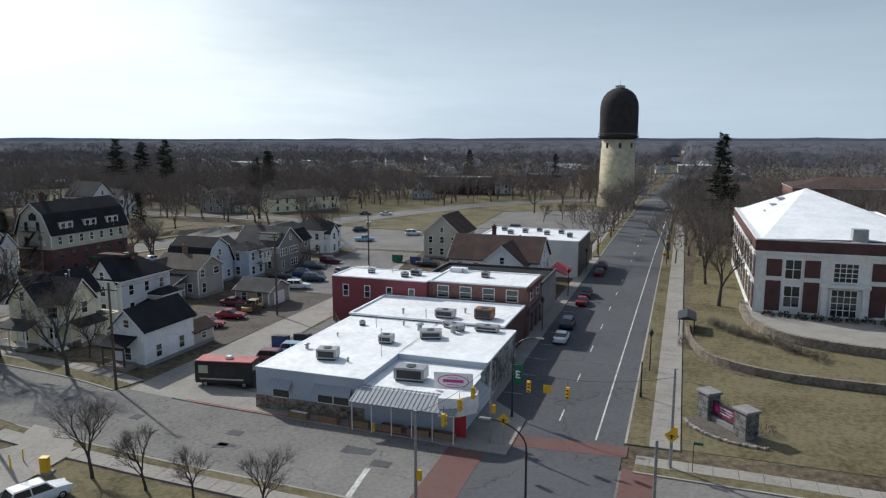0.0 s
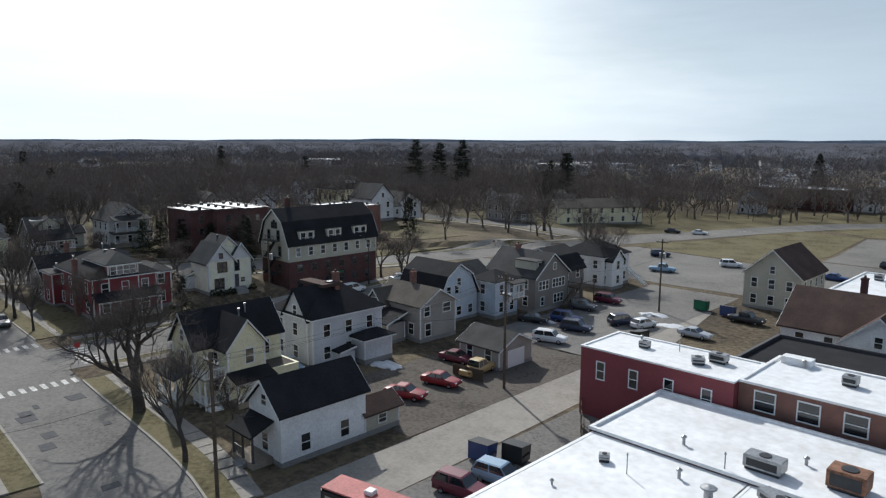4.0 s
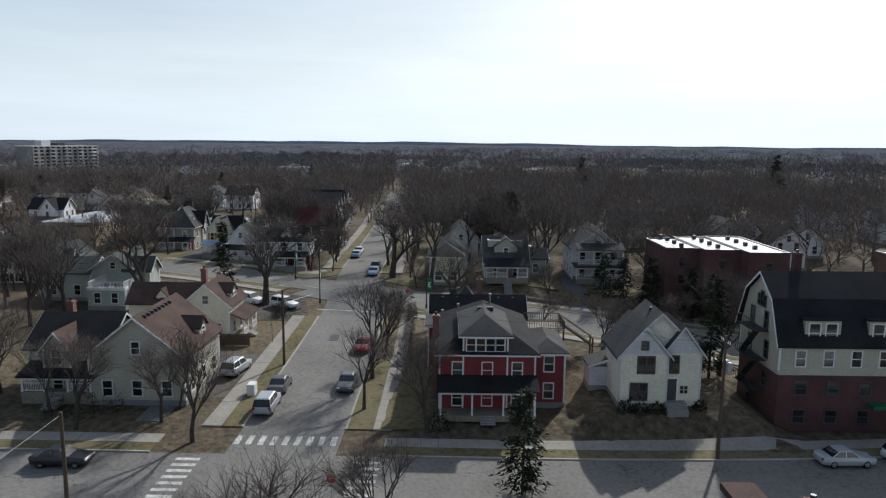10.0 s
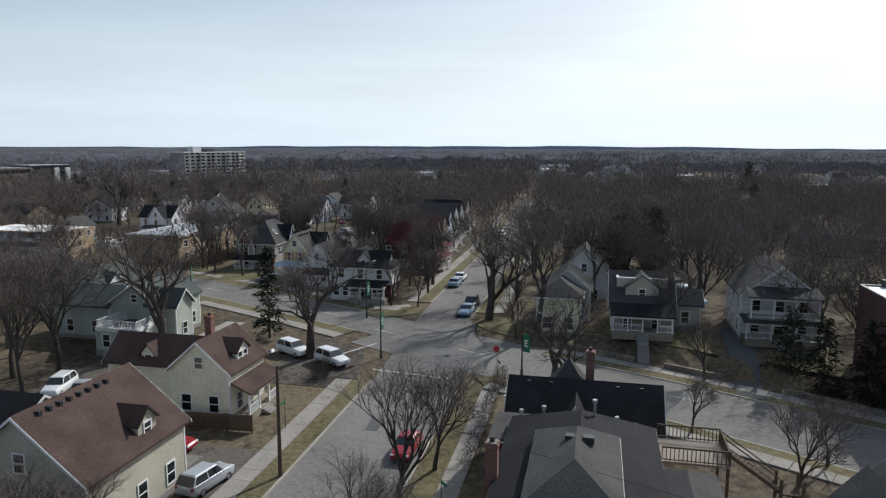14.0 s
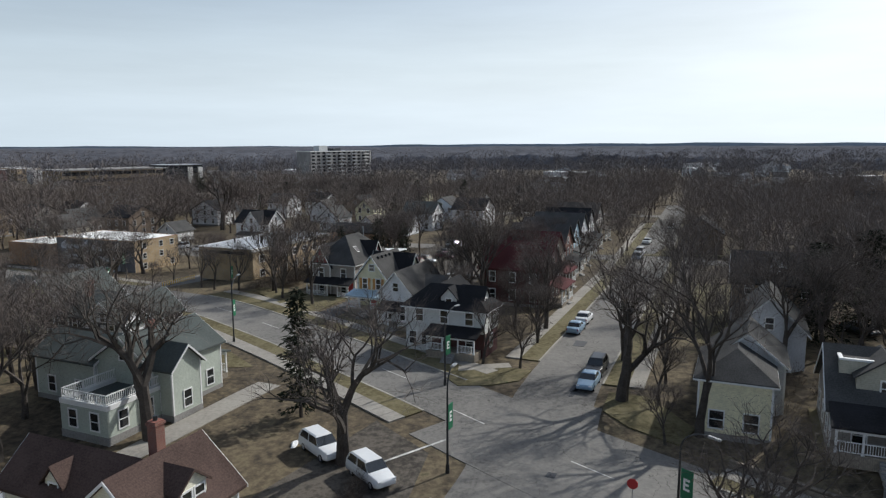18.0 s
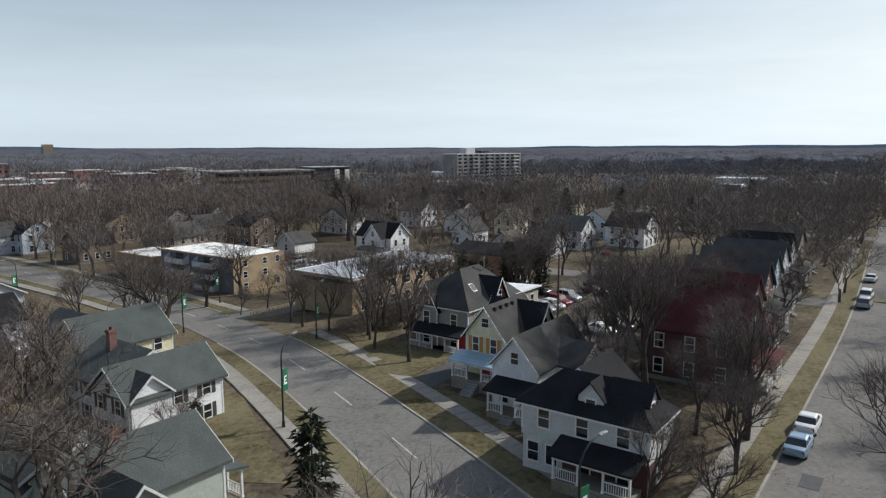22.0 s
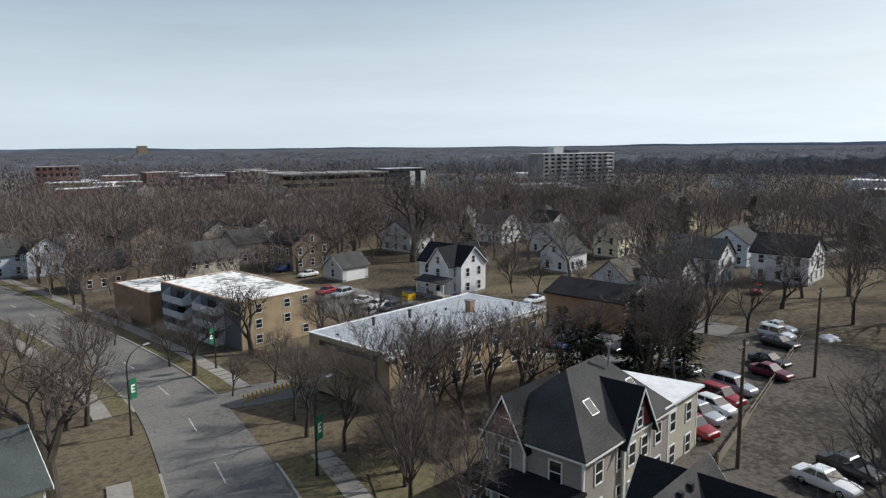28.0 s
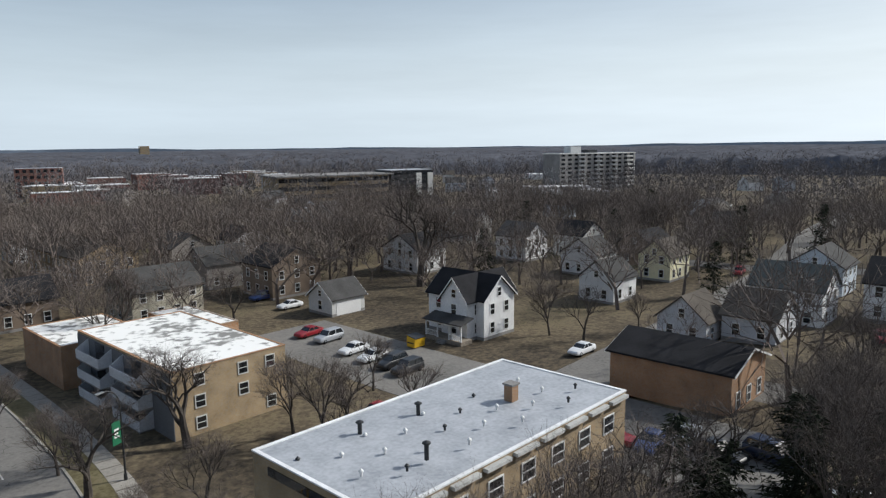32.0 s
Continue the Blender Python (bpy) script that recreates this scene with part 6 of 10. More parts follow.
for e in (-5.2, 4.2):
    for k in range(3):
        z = 0.2 + k * 2.2
        bl = part("balcony", Mesh().box(6.43, e - 3.2, z - 0.15, 7.9, e + 3.2, z), M["found"], h)
        part("balcony_rail", Mesh().box(7.82, e - 3.2, z, 7.9, e + 3.2, z + 1.0), M["grey"], bl)
        part("glass_door", Mesh().box(6.43, e - 1.2, z, 6.48, e + 1.2, z + 1.9), M["glass"], bl)
        part("side_screen", Mesh().extrude([(6.33, z), (7.9, z), (7.9, z + 1.0), (6.33, z + 2.0)], e - 3.26, e - 3.2, "y"), M["grey"], bl)
        part("side_screen", Mesh().extrude([(6.33, z), (7.9, z), (7.9, z + 1.0), (6.33, z + 2.0)], e + 3.2, e + 3.26, "y"), M["grey"], bl)
block(h, 3.4, -18.6, 10.0, 13.6, 5.2, M["brickorange"], M["membrane_stain"], kind="flat", rise=0.1, corner=False, found=False, wins="", trim="brickorange")
block(h, -9.4, -15.0, 6.0, 14.0, 5.0, M["brickorange"], M["membrane_stain"], kind="flat", rise=0.1, corner=False, found=False, wins="", trim="brickorange")

h = house(264.8, -116.0, "white Victorian house with dark roofs, cross gables and a wrap porch")
block(h, 0, 0, 7.0, 11.0, 6.0, M["white"], M["r_black"], axis="y", rise=3.0)
block(h, 0, 1.5, 11.0, 5.0, 6.0, M["white"], M["r_black"], axis="x", rise=3.0)
porch(h, "E", 0, 1.5, 11.0, 5.0, 0, 7.0, 2.4, 2.9, M["r_grey"], posts=4)
h = house(255.2, -77.8, "orange-buff brick low building with a grey roof", category="building", name="small_building")
block(h, 0, 0, 9.0, 12.8, 4.5, M["brickorange"], M["r_black"], axis="y", rise=1.6, found=False, wins="N", corner=False)
h = house(259.2, -141.6, "white weatherboard garage with a grey gabled roof", category="garage", name="garage")
block(h, 0, 0, 7, 6.4, 3.0, M["white_sat"], M["r_grey"], axis="x", rise=2.4, wins="E", gap=5, rows=1)
part("garage_door", Mesh().box(-2.6, 3.2, 0.1, 2.6, 3.26, 2.2), M["trim"], h)
for (s, v, a, b, hh, wl_, rf, ax, lab) in (
        (279.0, -87.6, 7, 7, 3.4, "grey", "r_taupe", "x", "grey cottage with steep brown gables"), (283.0, -80.0, 8, 7, 3.6, "grey", "r_taupe", "y", "grey cottage with steep brown gables"),
        (295.5, -79.5, 8, 10, 5.6, "white", "r_green", "y", "white three-storey house with a green roof"), (321, -82.5, 9, 9, 5.4, "ltblue", "r_grey", "x", "pale blue house with cross gables"),
        (303, -66, 10, 10, 5.6, "white", "r_black", "y", "white house with a black roof"), (297.5, -111.5, 8, 7, 4.4, "white", "r_grey", "x", "white gabled house with a long grey roof"),
        (323, -113, 9, 7, 5.2, "yellow", "r_taupe", "x", "pale yellow gabled house with a brown roof"), (324.5, -151.1, 9, 9, 6.0, "white", "r_grey", "y", "white tall house among bare trees"),
        (258.0, -178.8, 10, 9, 5.0, "tan", "r_grey", "x", "taupe house behind the apartments"), (280.2, -206.5, 10, 9, 5.2, "white", "r_black", "y", "white house beyond the car park"),
        (237.0, -162.2, 12, 10, 5.4, "tan2", "r_grey", "x", "beige house with a grey roof"), (217.5, -198.5, 8, 9, 5.8, "ltblue", "r_black", "y", "pale blue house by the curving street"), (211.0, -203.0, 8, 10, 5.2, "ltblue", "r_grey", "x", "blue-grey gabled house by the curving street"), (219.5, -172.5, 9, 8, 4.6, "brown", "r_black", "x", "dark brown house with a deep porch by the street"),
        (262, -162, 11, 10, 6.2, "brown", "r_black", "y", "dark brown house among bare trees"), (243, -212, 12, 32, 6.0, "bricktan", "r_taupe", "y", "long buff brick apartment house with a low roof"), (264, -207, 10, 11, 5.0, "tan", "r_grey", "y", "taupe house with a grey roof among trees"), (296, -160, 9, 11, 5.4, "white", "r_black", "x", "white gabled house behind the great oak"), (318, -128, 8, 9, 4.8, "white", "r_grey", "x", "small white gabled house with a grey roof"),
        (242.5, -245.3, 10, 10, 5.4, "white", "r_grey", "x", "white house at the far corner")):
    h = house(s, v, lab)
    block(h, 0, 0, a, b, hh, M[wl_], M[rf], axis=ax, rise=3.0, far=True, corner=False)

# ---- shops on the main street ----
h = house(21.5, 14, "single-storey diner with a broad white roof, grey walls and metal awning", category="diner", name="diner")
# local x = 21.5 - s, y = v - 14
block(h, -5.4, -3.6, 12.4, 22.4, 4.5, M["grey_wall"], M["membrane"], kind="flat", rise=0.06, corner=False, found=False, wins="", trim="membrane")
block(h, 5.9, 0.8, 10.2, 13.4, 4.5, M["grey_wall"], M["membrane"], kind="flat", rise=0.06, corner=False, found=False, wins="", trim="membrane")
block(h, 5.9, -10.4, 10.2, 9.0, 3.8, M["grey_wall"], M["membrane"], kind="flat", rise=0.06, corner=False, found=False, wins="", trim="membrane")
block(h, -1.2, 13.4, 21.4, 11.8, 4.7, M["brickdark"], M["membrane"], kind="flat", rise=0.25, corner=False, found=False, wins="", trim="membrane")
part("stone_base", Mesh().box(-11.66, -14.9, 0, 0.9, -14.78, 1.5), mat("mixed_fieldstone", (0.27, 0.22, 0.18), 0.9, 0.5, 1.6, 4.0, 0.5), h)
for u, w_ in ((-8.6, 2.0), (-2.6, 3.6)):
    pr = part("window", Mesh().box(-w_ / 2, -0.06, 0, w_ / 2, 0, 1.2), M["trim"], h, m=Matrix.Translation((u, -14.82, 1.5)))
    n_ = 2 if w_ > 3 else 1
    for i in range(n_):
        c = (i - (n_ - 1) / 2) * w_ / n_
        part("pane", Mesh().box(c - w_ / n_ / 2 + 0.08, -0.09, 0.1, c + w_ / n_ / 2 - 0.08, -0.06, 1.1), M["glass"], pr)
    part("awning", Mesh().extrude([(-15.6, 2.65), (-14.82, 3.5), (-14.82, 2.65)], u - w_ / 2 - 0.3, u + w_ / 2 + 0.3), M["steel_grey"], h, "slate grey cloth awning")
aw = Mesh().extrude([(-17.1, 2.95), (-14.6, 3.85), (-14.6, 3.95), (-17.1, 3.05)], 0.3, 11.0)
aw = part("metal_awning", aw, M["steel_grey"], h, "ribbed grey metal awning")
for i in range(24):
    x_ = 0.4 + i * 0.45
    part("rib", Mesh().extrude([(-17.1, 3.05), (-14.6, 3.95), (-14.6, 4.0), (-17.1, 3.1)], x_, x_ + 0.06), M["steel_grey"], aw)
part("side_awning", Mesh().extrude([(11.0, 3.7), (12.6, 2.6), (12.6, 2.5), (11.0, 3.5)], -14.5, -9.0, "y"), M["steel_grey"], h, "dark slate side awning")
for i in range(6):
    part("awning_post", Mesh().tube((0.5 + i * 2.06, -16.9, 0.1), (0.5 + i * 2.06, -16.9, 3.0), 0.05, 0.05, 8), M["trim"], h)
part("corner_front", Mesh().extrude([(9.2, -16.6), (11.0, -16.2), (12.4, -14.6), (12.2, -13.4), (9.2, -14.6)], 2.5, 4.3, "z"), M["membrane"], h, "curved white corner canopy")
part("corner_door", Mesh().box(10.4, -15.2, 0.1, 11.5, -15.1, 2.3), M["sign_red"], h, "red entrance door")
# oval roof sign with script replaced by strokes
sg = part("roof_sign", Mesh().box(-1.9, -0.08, 0, 1.9, 0.08, 1.7), M["sign_white"], h, "white board with a magenta oval", m=Matrix.Translation((9.6, -13.2, 4.0)) @ pose(0, 0, 0, 0, 0, 8))
ring = Mesh()
for i in range(28):
    a, b = 2 * math.pi * i / 28, 2 * math.pi * (i + 1) / 28
    ring.poly([(1.55 * math.cos(a), -0.09, 0.85 + 0.66 * math.sin(a)), (1.55 * math.cos(b), -0.09, 0.85 + 0.66 * math.sin(b)), (1.45 * math.cos(b), -0.09, 0.85 + 0.58 * math.sin(b)), (1.45 * math.cos(a), -0.09, 0.85 + 0.58 * math.sin(a))])
part("sign_oval", ring, M["pink"], sg)
part("sign_bars", Mesh().box(-1.0, -0.11, 0.72, 1.0, -0.085, 1.02).box(-0.5, -0.11, 1.16, 0.5, -0.085, 1.22).box(-0.6, -0.11, 0.46, 0.6, -0.085, 0.52), M["pink"], sg)
for x_ in (8.2, 11.0):
    part("sign_strut", Mesh().tube((x_, -12.6, 3.8), (x_, -13.1, 5.4), 0.05, 0.05, 6), M["metal"], h)
# mural end wall
part("mural_panel", Mesh().box(11.0, -8.5, 0.2, 11.06, 7.2, 4.2), mat("grey_mural", (0.34, 0.33, 0.32), 0.8, 0.7, 0.5, 1.6, 0.0), h)


def ac_unit(s, v, z, turn=0, w=0.9, d=0.7, hh=0.9, m_="metal", label="grey rooftop air conditioning unit"):
    u = thing("air_conditioner", at(s, v, turn, z), label, "air conditioner", "roof units")
    part("casing", bevelled(w, d, hh, 0.04), M[m_], u, m=Matrix.Translation((0, 0, 0.2)))
    part("stand", Mesh().box(-w * 0.9, -d * 0.9, 0, w * 0.9, -d * 0.6, 0.2).box(-w * 0.9, d * 0.6, 0, w * 0.9, d * 0.9, 0.2), M["metal_dark"], u)
    part("grille", Mesh().box(-w * 0.8, -d - 0.015, 0.35, w * 0.8, -d - 0.002, hh), M["metal_dark"], u)
    part("fan", Mesh().tube((0, 0, hh + 0.2), (0, 0, hh + 0.26), d * 0.6, d * 0.6, 14), M["metal_dark"], u)


def vent(s, v, z, hh=0.6, r=0.12, m_="metal", label="round metal roof vent pipe"):
    u = thing("roof_vent", at(s, v, 0, z), label, "roof vent", "roof vents")
    part("pipe", Mesh().tube((0, 0, 0), (0, 0, hh), r, r, 10), M[m_], u)
    part("cap", Mesh().lathe([(r * 1.9, hh), (r * 1.7, hh + 0.08), (0.02, hh + 0.2)], 10), M[m_], u)


for a in ((27.2, 4.0, 4.53, 10, 1.1, 0.8, 1.0), (23.6, 11.5, 4.53, 5, 0.8, 0.7, 0.8), (17.0, 2.6, 3.83, 5, 1.6, 0.9, 1.2), (19.4, 15.0, 4.53, 20, 1.3, 0.8, 0.8), (20.6, 24.0, 4.73, 0, 1.3, 0.7, 0.9), (13.8, 20.0, 4.53, 0, 1.5, 0.6, 0.6), (29.6, 17.6, 4.53, 30, 0.4, 0.3, 0.4)):
    ac_unit(*a)
ac_unit(15.6, 25.2, 4.73, 0, 1.2, 0.9, 1.2, "rust", "rusty rooftop cooling unit")
ac_unit(18.0, 19.6, 4.53, -30, 1.6, 0.5, 0.6, "metal", "slanted metal duct housing")
for a in ((24.5, 19, 4.53), (22.6, 22, 4.73, 1.2, 0.05), (27.4, 17, 4.53, 1.4, 0.04), (26.6, 24, 4.73), (21.8, 17.6, 4.53, 0.8, 0.3), (17.6, 18.0, 4.53, 0.8, 0.3), (24.6, 3.6, 4.53, 0.4, 0.1), (31.2, 6.5, 4.53, 0.5, 0.2), (22.0, 6.5, 4.53, 3.0, 0.03), (18.8, 27, 4.73, 0.5, 0.12), (30.2, 12, 4.53, 0.3, 0.08)):
    vent(*a)

h = house(26.7, 41.0, "two-storey brick commercial row, half painted maroon, with a white roof", category="commercial building", name="commercial_building")
block(h, -7.9, -3.8, 15.5, 7.2, 7.1, M["brickpaint"], M["membrane"], kind="flat", rise=0.15, corner=False, found=False, gap=3.9, wins="S", trim="membrane", ww=0.8, wh=1.7, first=4.2, rows=1)
block(h, 7.35, -1.7, 14.9, 9.6, 7.1, M["brickred"], M["membrane"], kind="flat", rise=0.2, corner=False, found=False, gap=3.6, wins="SE", trim="membrane", ww=1.6, wh=1.6, first=5.0, rows=1)
part("cornice", Mesh().box(14.7, -6.6, 6.6, 15.15, 3.2, 7.3), M["brickdark"], h)
part("shopfront", Mesh().box(14.8, -6.2, 0.3, 14.88, 2.9, 3.0), M["glass"], h)
part("shop_fascia", Mesh().box(14.8, -6.4, 3.05, 15.05, 3.0, 3.9), M["trim_dark"], h)
for y_ in (-6.2, -3.2, -0.2, 2.8):
    part("pier", Mesh().box(14.8, y_ - 0.25, 0, 15.0, y_ + 0.25, 3.05), M["brickred"], h)
for a in ((19.6, 40, 7.15, 0, 0.6, 0.5, 0.7), (37.5, 37.6, 7.15, 0, 0.5, 0.4, 0.5), (31.4, 36.4, 7.15, 30, 0.6, 0.5, 0.5), (30.2, 38.2, 7.15, 0, 0.8, 0.5, 0.7)):
    ac_unit(*a)
for a in ((38.6, 39, 7.15), (34.4, 38.8, 7.15, 0.9, 0.05), (24, 42.2, 7.15)):
    vent(*a)
part("roof_hatch", Mesh().box(0.6, 1.4, 7.13, 3.2, 2.6, 7.8), M["membrane"], h)

h = house(21.5, 50.6, "grey single-storey shop with a flat dark roof", category="shop", name="shop")
block(h, 0, 0, 19.5, 12.5, 5.6, M["found"], M["r_black"], kind="flat", rise=0.4, corner=False, found=False, wins="", trim="trim_dark")
h = house(23.5, 68, "white gabled building with a brown shingle roof among the shops", category="commercial building", name="commercial_building")
block(h, -1, 0, 17, 11, 5.8, M["white"], M["r_brown"], axis="x", rise=3.8, found=False)
block(h, 1.6, -1.6, 8, 14.5, 5.6, M["white"], M["r_brown"], axis="y", rise=3.4, found=False, ww=0.8, wh=1.0)
chimney(h, -3.0, 3.0, 8, 11.2, M["brickdark"])
part("orange_awning", Mesh().extrude([(9.0, 4.2), (12.0, 3.0), (12.0, 2.8), (9.0, 4.0)], -1.0, 6.0, "y"), M["sign_red"], h, "bright orange-red sloping awning")
h = house(22, 88.5, "white two-storey flat-roofed commercial building with a dark street front", category="commercial building", name="commercial_building")
block(h, 0, 0, 21.5, 18, 7.4, M["white_sat"], M["membrane"], kind="flat", rise=0.2, corner=False, found=False, gap=6, trim="membrane", wins="E", ww=1.2, wh=2.0)
part("dark_front", Mesh().box(10.76, -9, 0, 10.84, 9, 7.2), M["trim_dark"], h)
for i in range(7):
    ac_unit(14 + i * 2.6, 86 + (i * 37 % 8), 7.45, 0, 0.6, 0.5, 0.7)
h = house(45, 99, "tan three-storey house with a brown roof and arched attic windows")
block(h, 0, 0, 9, 12, 6.0, M["tan2"], M["r_brown"], axis="y", rise=4.0)

# ---- campus building on its terrace ----
def curved_wall(name, pts, z0, z1, th, material, label):
    ob = ribbon(name, pts, 0, th, z0, z1, material, label, 1.5)
    ob["category"] = "retaining wall"
    return ob


TERR = [(-9.4, 46), (-10.0, 38), (-12.2, 31), (-17.5, 27), (-24, 25.5), (-40, 25), (-80, 25)]
curved_wall("retaining_wall", TERR, -0.1, 1.05, 0.5, M["wallstone"], "low curved brown stone retaining wall")
patch("terrace_lawn", [(-9.8, 46), (-10.4, 38), (-12.6, 31.3), (-17.6, 27.5), (-24, 26), (-80, 25.5), (-80, 120), (-12, 120)], 0.75, M["lawn"], "raised dry lawn in front of the campus building", "lawn")
TERR2 = [(-17.5, 60), (-18.3, 48), (-22, 41), (-30, 37.5), (-45, 36.5), (-80, 36.5)]
curved_wall("retaining_wall_upper", TERR2, 0.7, 2.0, 0.6, M["wallstone"], "upper brown stone retaining wall of the terrace")
patch("terrace_upper", [(-18, 60), (-18.8, 48.4), (-22.3, 41.6), (-30, 38.1), (-45, 37.1), (-80, 37.1), (-80, 60)], 1.85, M["concrete"], "pale terrace in front of the campus building", "terrace")
h = thing("campus_building", at(-32.5, 79, 0, 0.7), "white stone and red brick campus building with a white roof", "campus building")
CW, CD = 27.0, 51.0
block(h, 0, 0, CW, CD, 12.2, M["stone"], M["membrane"], kind="flat", rise=0.2, corner=False, found=False, wins="", trim="stone")
part("brick_frieze", Mesh().box(-13.6, -25.62, 10.6, 13.6, -25.5, 12.2).box(-13.62, -25.5, 10.6, -13.5, 25.5, 12.2), M["brickdark"], h)
part("cornice", Mesh().box(-13.8, -25.8, 10.2, 13.8, -25.5, 10.55).box(-13.8, -25.5, 10.2, -13.5, 25.5, 10.55), M["stone"], h)
part("ridge_roof", Mesh().poly([(-12.6, -24.6, 12.3), (0, -24.6, 12.6), (0, 24, 17.0), (-12.6, 24, 12.3)]).poly([(12.6, -24.6, 12.3), (12.6, 24, 12.3), (0, 24, 17.0), (0, -24.6, 12.6)]).poly([(-12.6, 24, 12.3), (0, 24, 17.0), (12.6, 24, 12.3)]), M["membrane"], h, "white membrane ridge roof")
for i in range(3):
    part("skylight", Mesh().box(-9.5 + i * 1.6, 6 + i * 5, 13.4 + i * 0.9, -8.0 + i * 1.6, 9 + i * 5, 13.6 + i * 0.9), M["metal"], h)
part("roof_box", Mesh().box(-0.6, -24.9, 12.2, 1.4, -23.3, 14.2), M["metal"], h)


def campus_bay(face, u, w, z, hh, kind):
    T = on_face(face, 0, 0, CW, CD, u, z)
    if kind == "brick":
        part("brick_panel", Mesh().box(-w / 2, -0.1, 0, w / 2, 0, hh), M["brickdark"], h, m=T)
        return
    wn_ = part("window", Mesh().box(-w / 2 - 0.15, -0.14, -0.15, w / 2 + 0.15, 0, hh + 0.15), M["trim"], h, m=T)
    nx, nz = (2, 2) if kind == "window" else (4, 4)
    for i in range(nx):
        for j in range(nz):
            part("pane", Mesh().box(-w / 2 + i * w / nx + 0.06, -0.17, j * hh / nz + 0.06, -w / 2 + (i + 1) * w / nx - 0.06, -0.14, (j + 1) * hh / nz - 0.06), M["glass"], wn_)


for u in (-10.8, -5.6, 3.2, 8.4):
    campus_bay("S", u, 2.1, 6.8, 2.6, "brick")
    campus_bay("S", u, 2.1, 1.5, 4.6, "brick")
for u in (-8.2, 5.8, 11.0):
    campus_bay("S", u, 2.2, 6.5, 2.9, "window")
    campus_bay("S", u, 2.2, 2.2, 3.2, "window")
campus_bay("S", -1.2, 3.2, 6.4, 2.8, "grid")
campus_bay("S", -1.2, 3.4, 1.25, 4.0, "grid")
part("portal", Mesh().box(-4.3, -26.1, 1.2, -3.5, -25.5, 5.6).box(1.1, -26.1, 1.2, 1.9, -25.5, 5.6).box(-4.5, -26.3, 5.6, 2.1, -25.5, 6.1), M["stone"], h, "carved stone entrance surround")
for i in range(9):
    u = -22 + i * 5.5
    campus_bay("W", u, 2.2, 6.4, 3.2, "window")
    campus_bay("W", u, 2.2, 1.6, 3.6, "window")
    campus_bay("W", u + 2.7, 2.0, 6.4, 3.4, "brick")
    campus_bay("W", u + 2.7, 2.0, 1.6, 3.8, "brick")

# entrance sign of the campus
sg = thing("campus_sign", at(-13.3, 9.95, -52), "stone pillared entrance sign with a dull magenta panel", "sign")
for e in (-2.6, 2.6):
    part("pillar", bevelled(0.85, 0.75, 2.6, 0.06), mat("grey_rough_stone", (0.20, 0.195, 0.19), 0.9, 0.5, 1.5, 5.0, 0.6), sg, m=Matrix.Translation((e, 0, 0)))
    part("pillar_cap", bevelled(1.0, 0.9, 0.25, 0.05), M["found"], sg, m=Matrix.Translation((e, 0, 2.6)))
part("panel_frame", Mesh().box(-1.8, -0.17, 0.72, 1.8, 0.17, 0.8).box(-1.8, -0.17, 2.0, 1.8, 0.17, 2.08).box(-1.8, -0.17, 0.8, -1.72, 0.17, 2.0).box(1.72, -0.17, 0.8, 1.8, 0.17, 2.0), M["metal_dark"], sg)
pn = part("panel", Mesh().box(-1.72, -0.12, 0.8, 1.72, 0.12, 2.0), mat("dull_magenta_panel", (0.23, 0.03, 0.085), 0.55, 0.3, 0.5, 1.5), sg)
for z_, a_, b_ in ((1.72, -0.8, 0.9), (1.45, -0.8, 1.0), (1.18, -0.8, 0.7)):
    part("panel_bar", Mesh().box(a_, -0.14, z_ - 0.07, b_, -0.12, z_ + 0.07), M["membrane_dirty"], pn)
part("emblem", Mesh().lathe([(0.02, 0.0), (0.3, 0.0), (0.3, 0.02), (0.02, 0.02)], 20, False), M["pink"], pn, m=Matrix.Translation((-1.25, -0.13, 1.4)) @ pose(0, 0, 0, 90))
part("base", Mesh().box(-2.1, -0.35, 0, 2.1, 0.35, 0.55), M["found"], sg)
bd = patch("flower_bed", [(-9.6, 10), (-11, 13.4), (-14, 13), (-16.8, 9.4), (-16, 6.4), (-13, 6.2), (-10.6, 7.6)], 0.05, M["dirt"], "dark soil bed round the campus sign", "flower bed")
rr_ = random.Random(3)
for i in range(46):
    t_ = i / 45
    s_, v_ = (-9.4 - 2.2 * t_ * 1.0 + (-5.0) * t_ * t_, 10.4 - 5.0 * math.sin(t_ * 1.57))
    bs = bevelled(rr_.uniform(0.14, 0.24), rr_.uniform(0.12, 0.2), rr_.uniform(0.2, 0.34), 0.06)
    b_ = thing("boulder", at(s_, v_, rr_.uniform(0, 180)), "rounded grey and tan edging boulder round the sign bed", "boulder", "edging boulders")
    part("stone", bs, M["river_stone"], b_)

# ---- water tower ----
tw = thing("water_tower", at(18.3, 238), "tall pale limestone water tower with a dark domed shingle top", "water tower")
part("shaft", Mesh().lathe([(7.6, 0), (7.3, 6), (6.6, 28)], 48), M["tower_stone"], tw, smooth=True)
part("gallery", Mesh().lathe([(6.7, 27.6), (8.2, 28.6), (8.2, 29.0), (7.4, 29.0)], 48), M["tower_shingle"], tw)
gr = Mesh()
for i in range(48):
    a = 2 * math.pi * i / 48
    gr.tube((8.1 * math.cos(a), 8.1 * math.sin(a), 29.0), (8.1 * math.cos(a), 8.1 * math.sin(a), 30.1), 0.04, 0.04, 4)
gr.lathe([(8.1, 30.05), (8.16, 30.05), (8.16, 30.15), (8.1, 30.15)], 48, False)
part("gallery_rail", gr, M["metal"], tw)
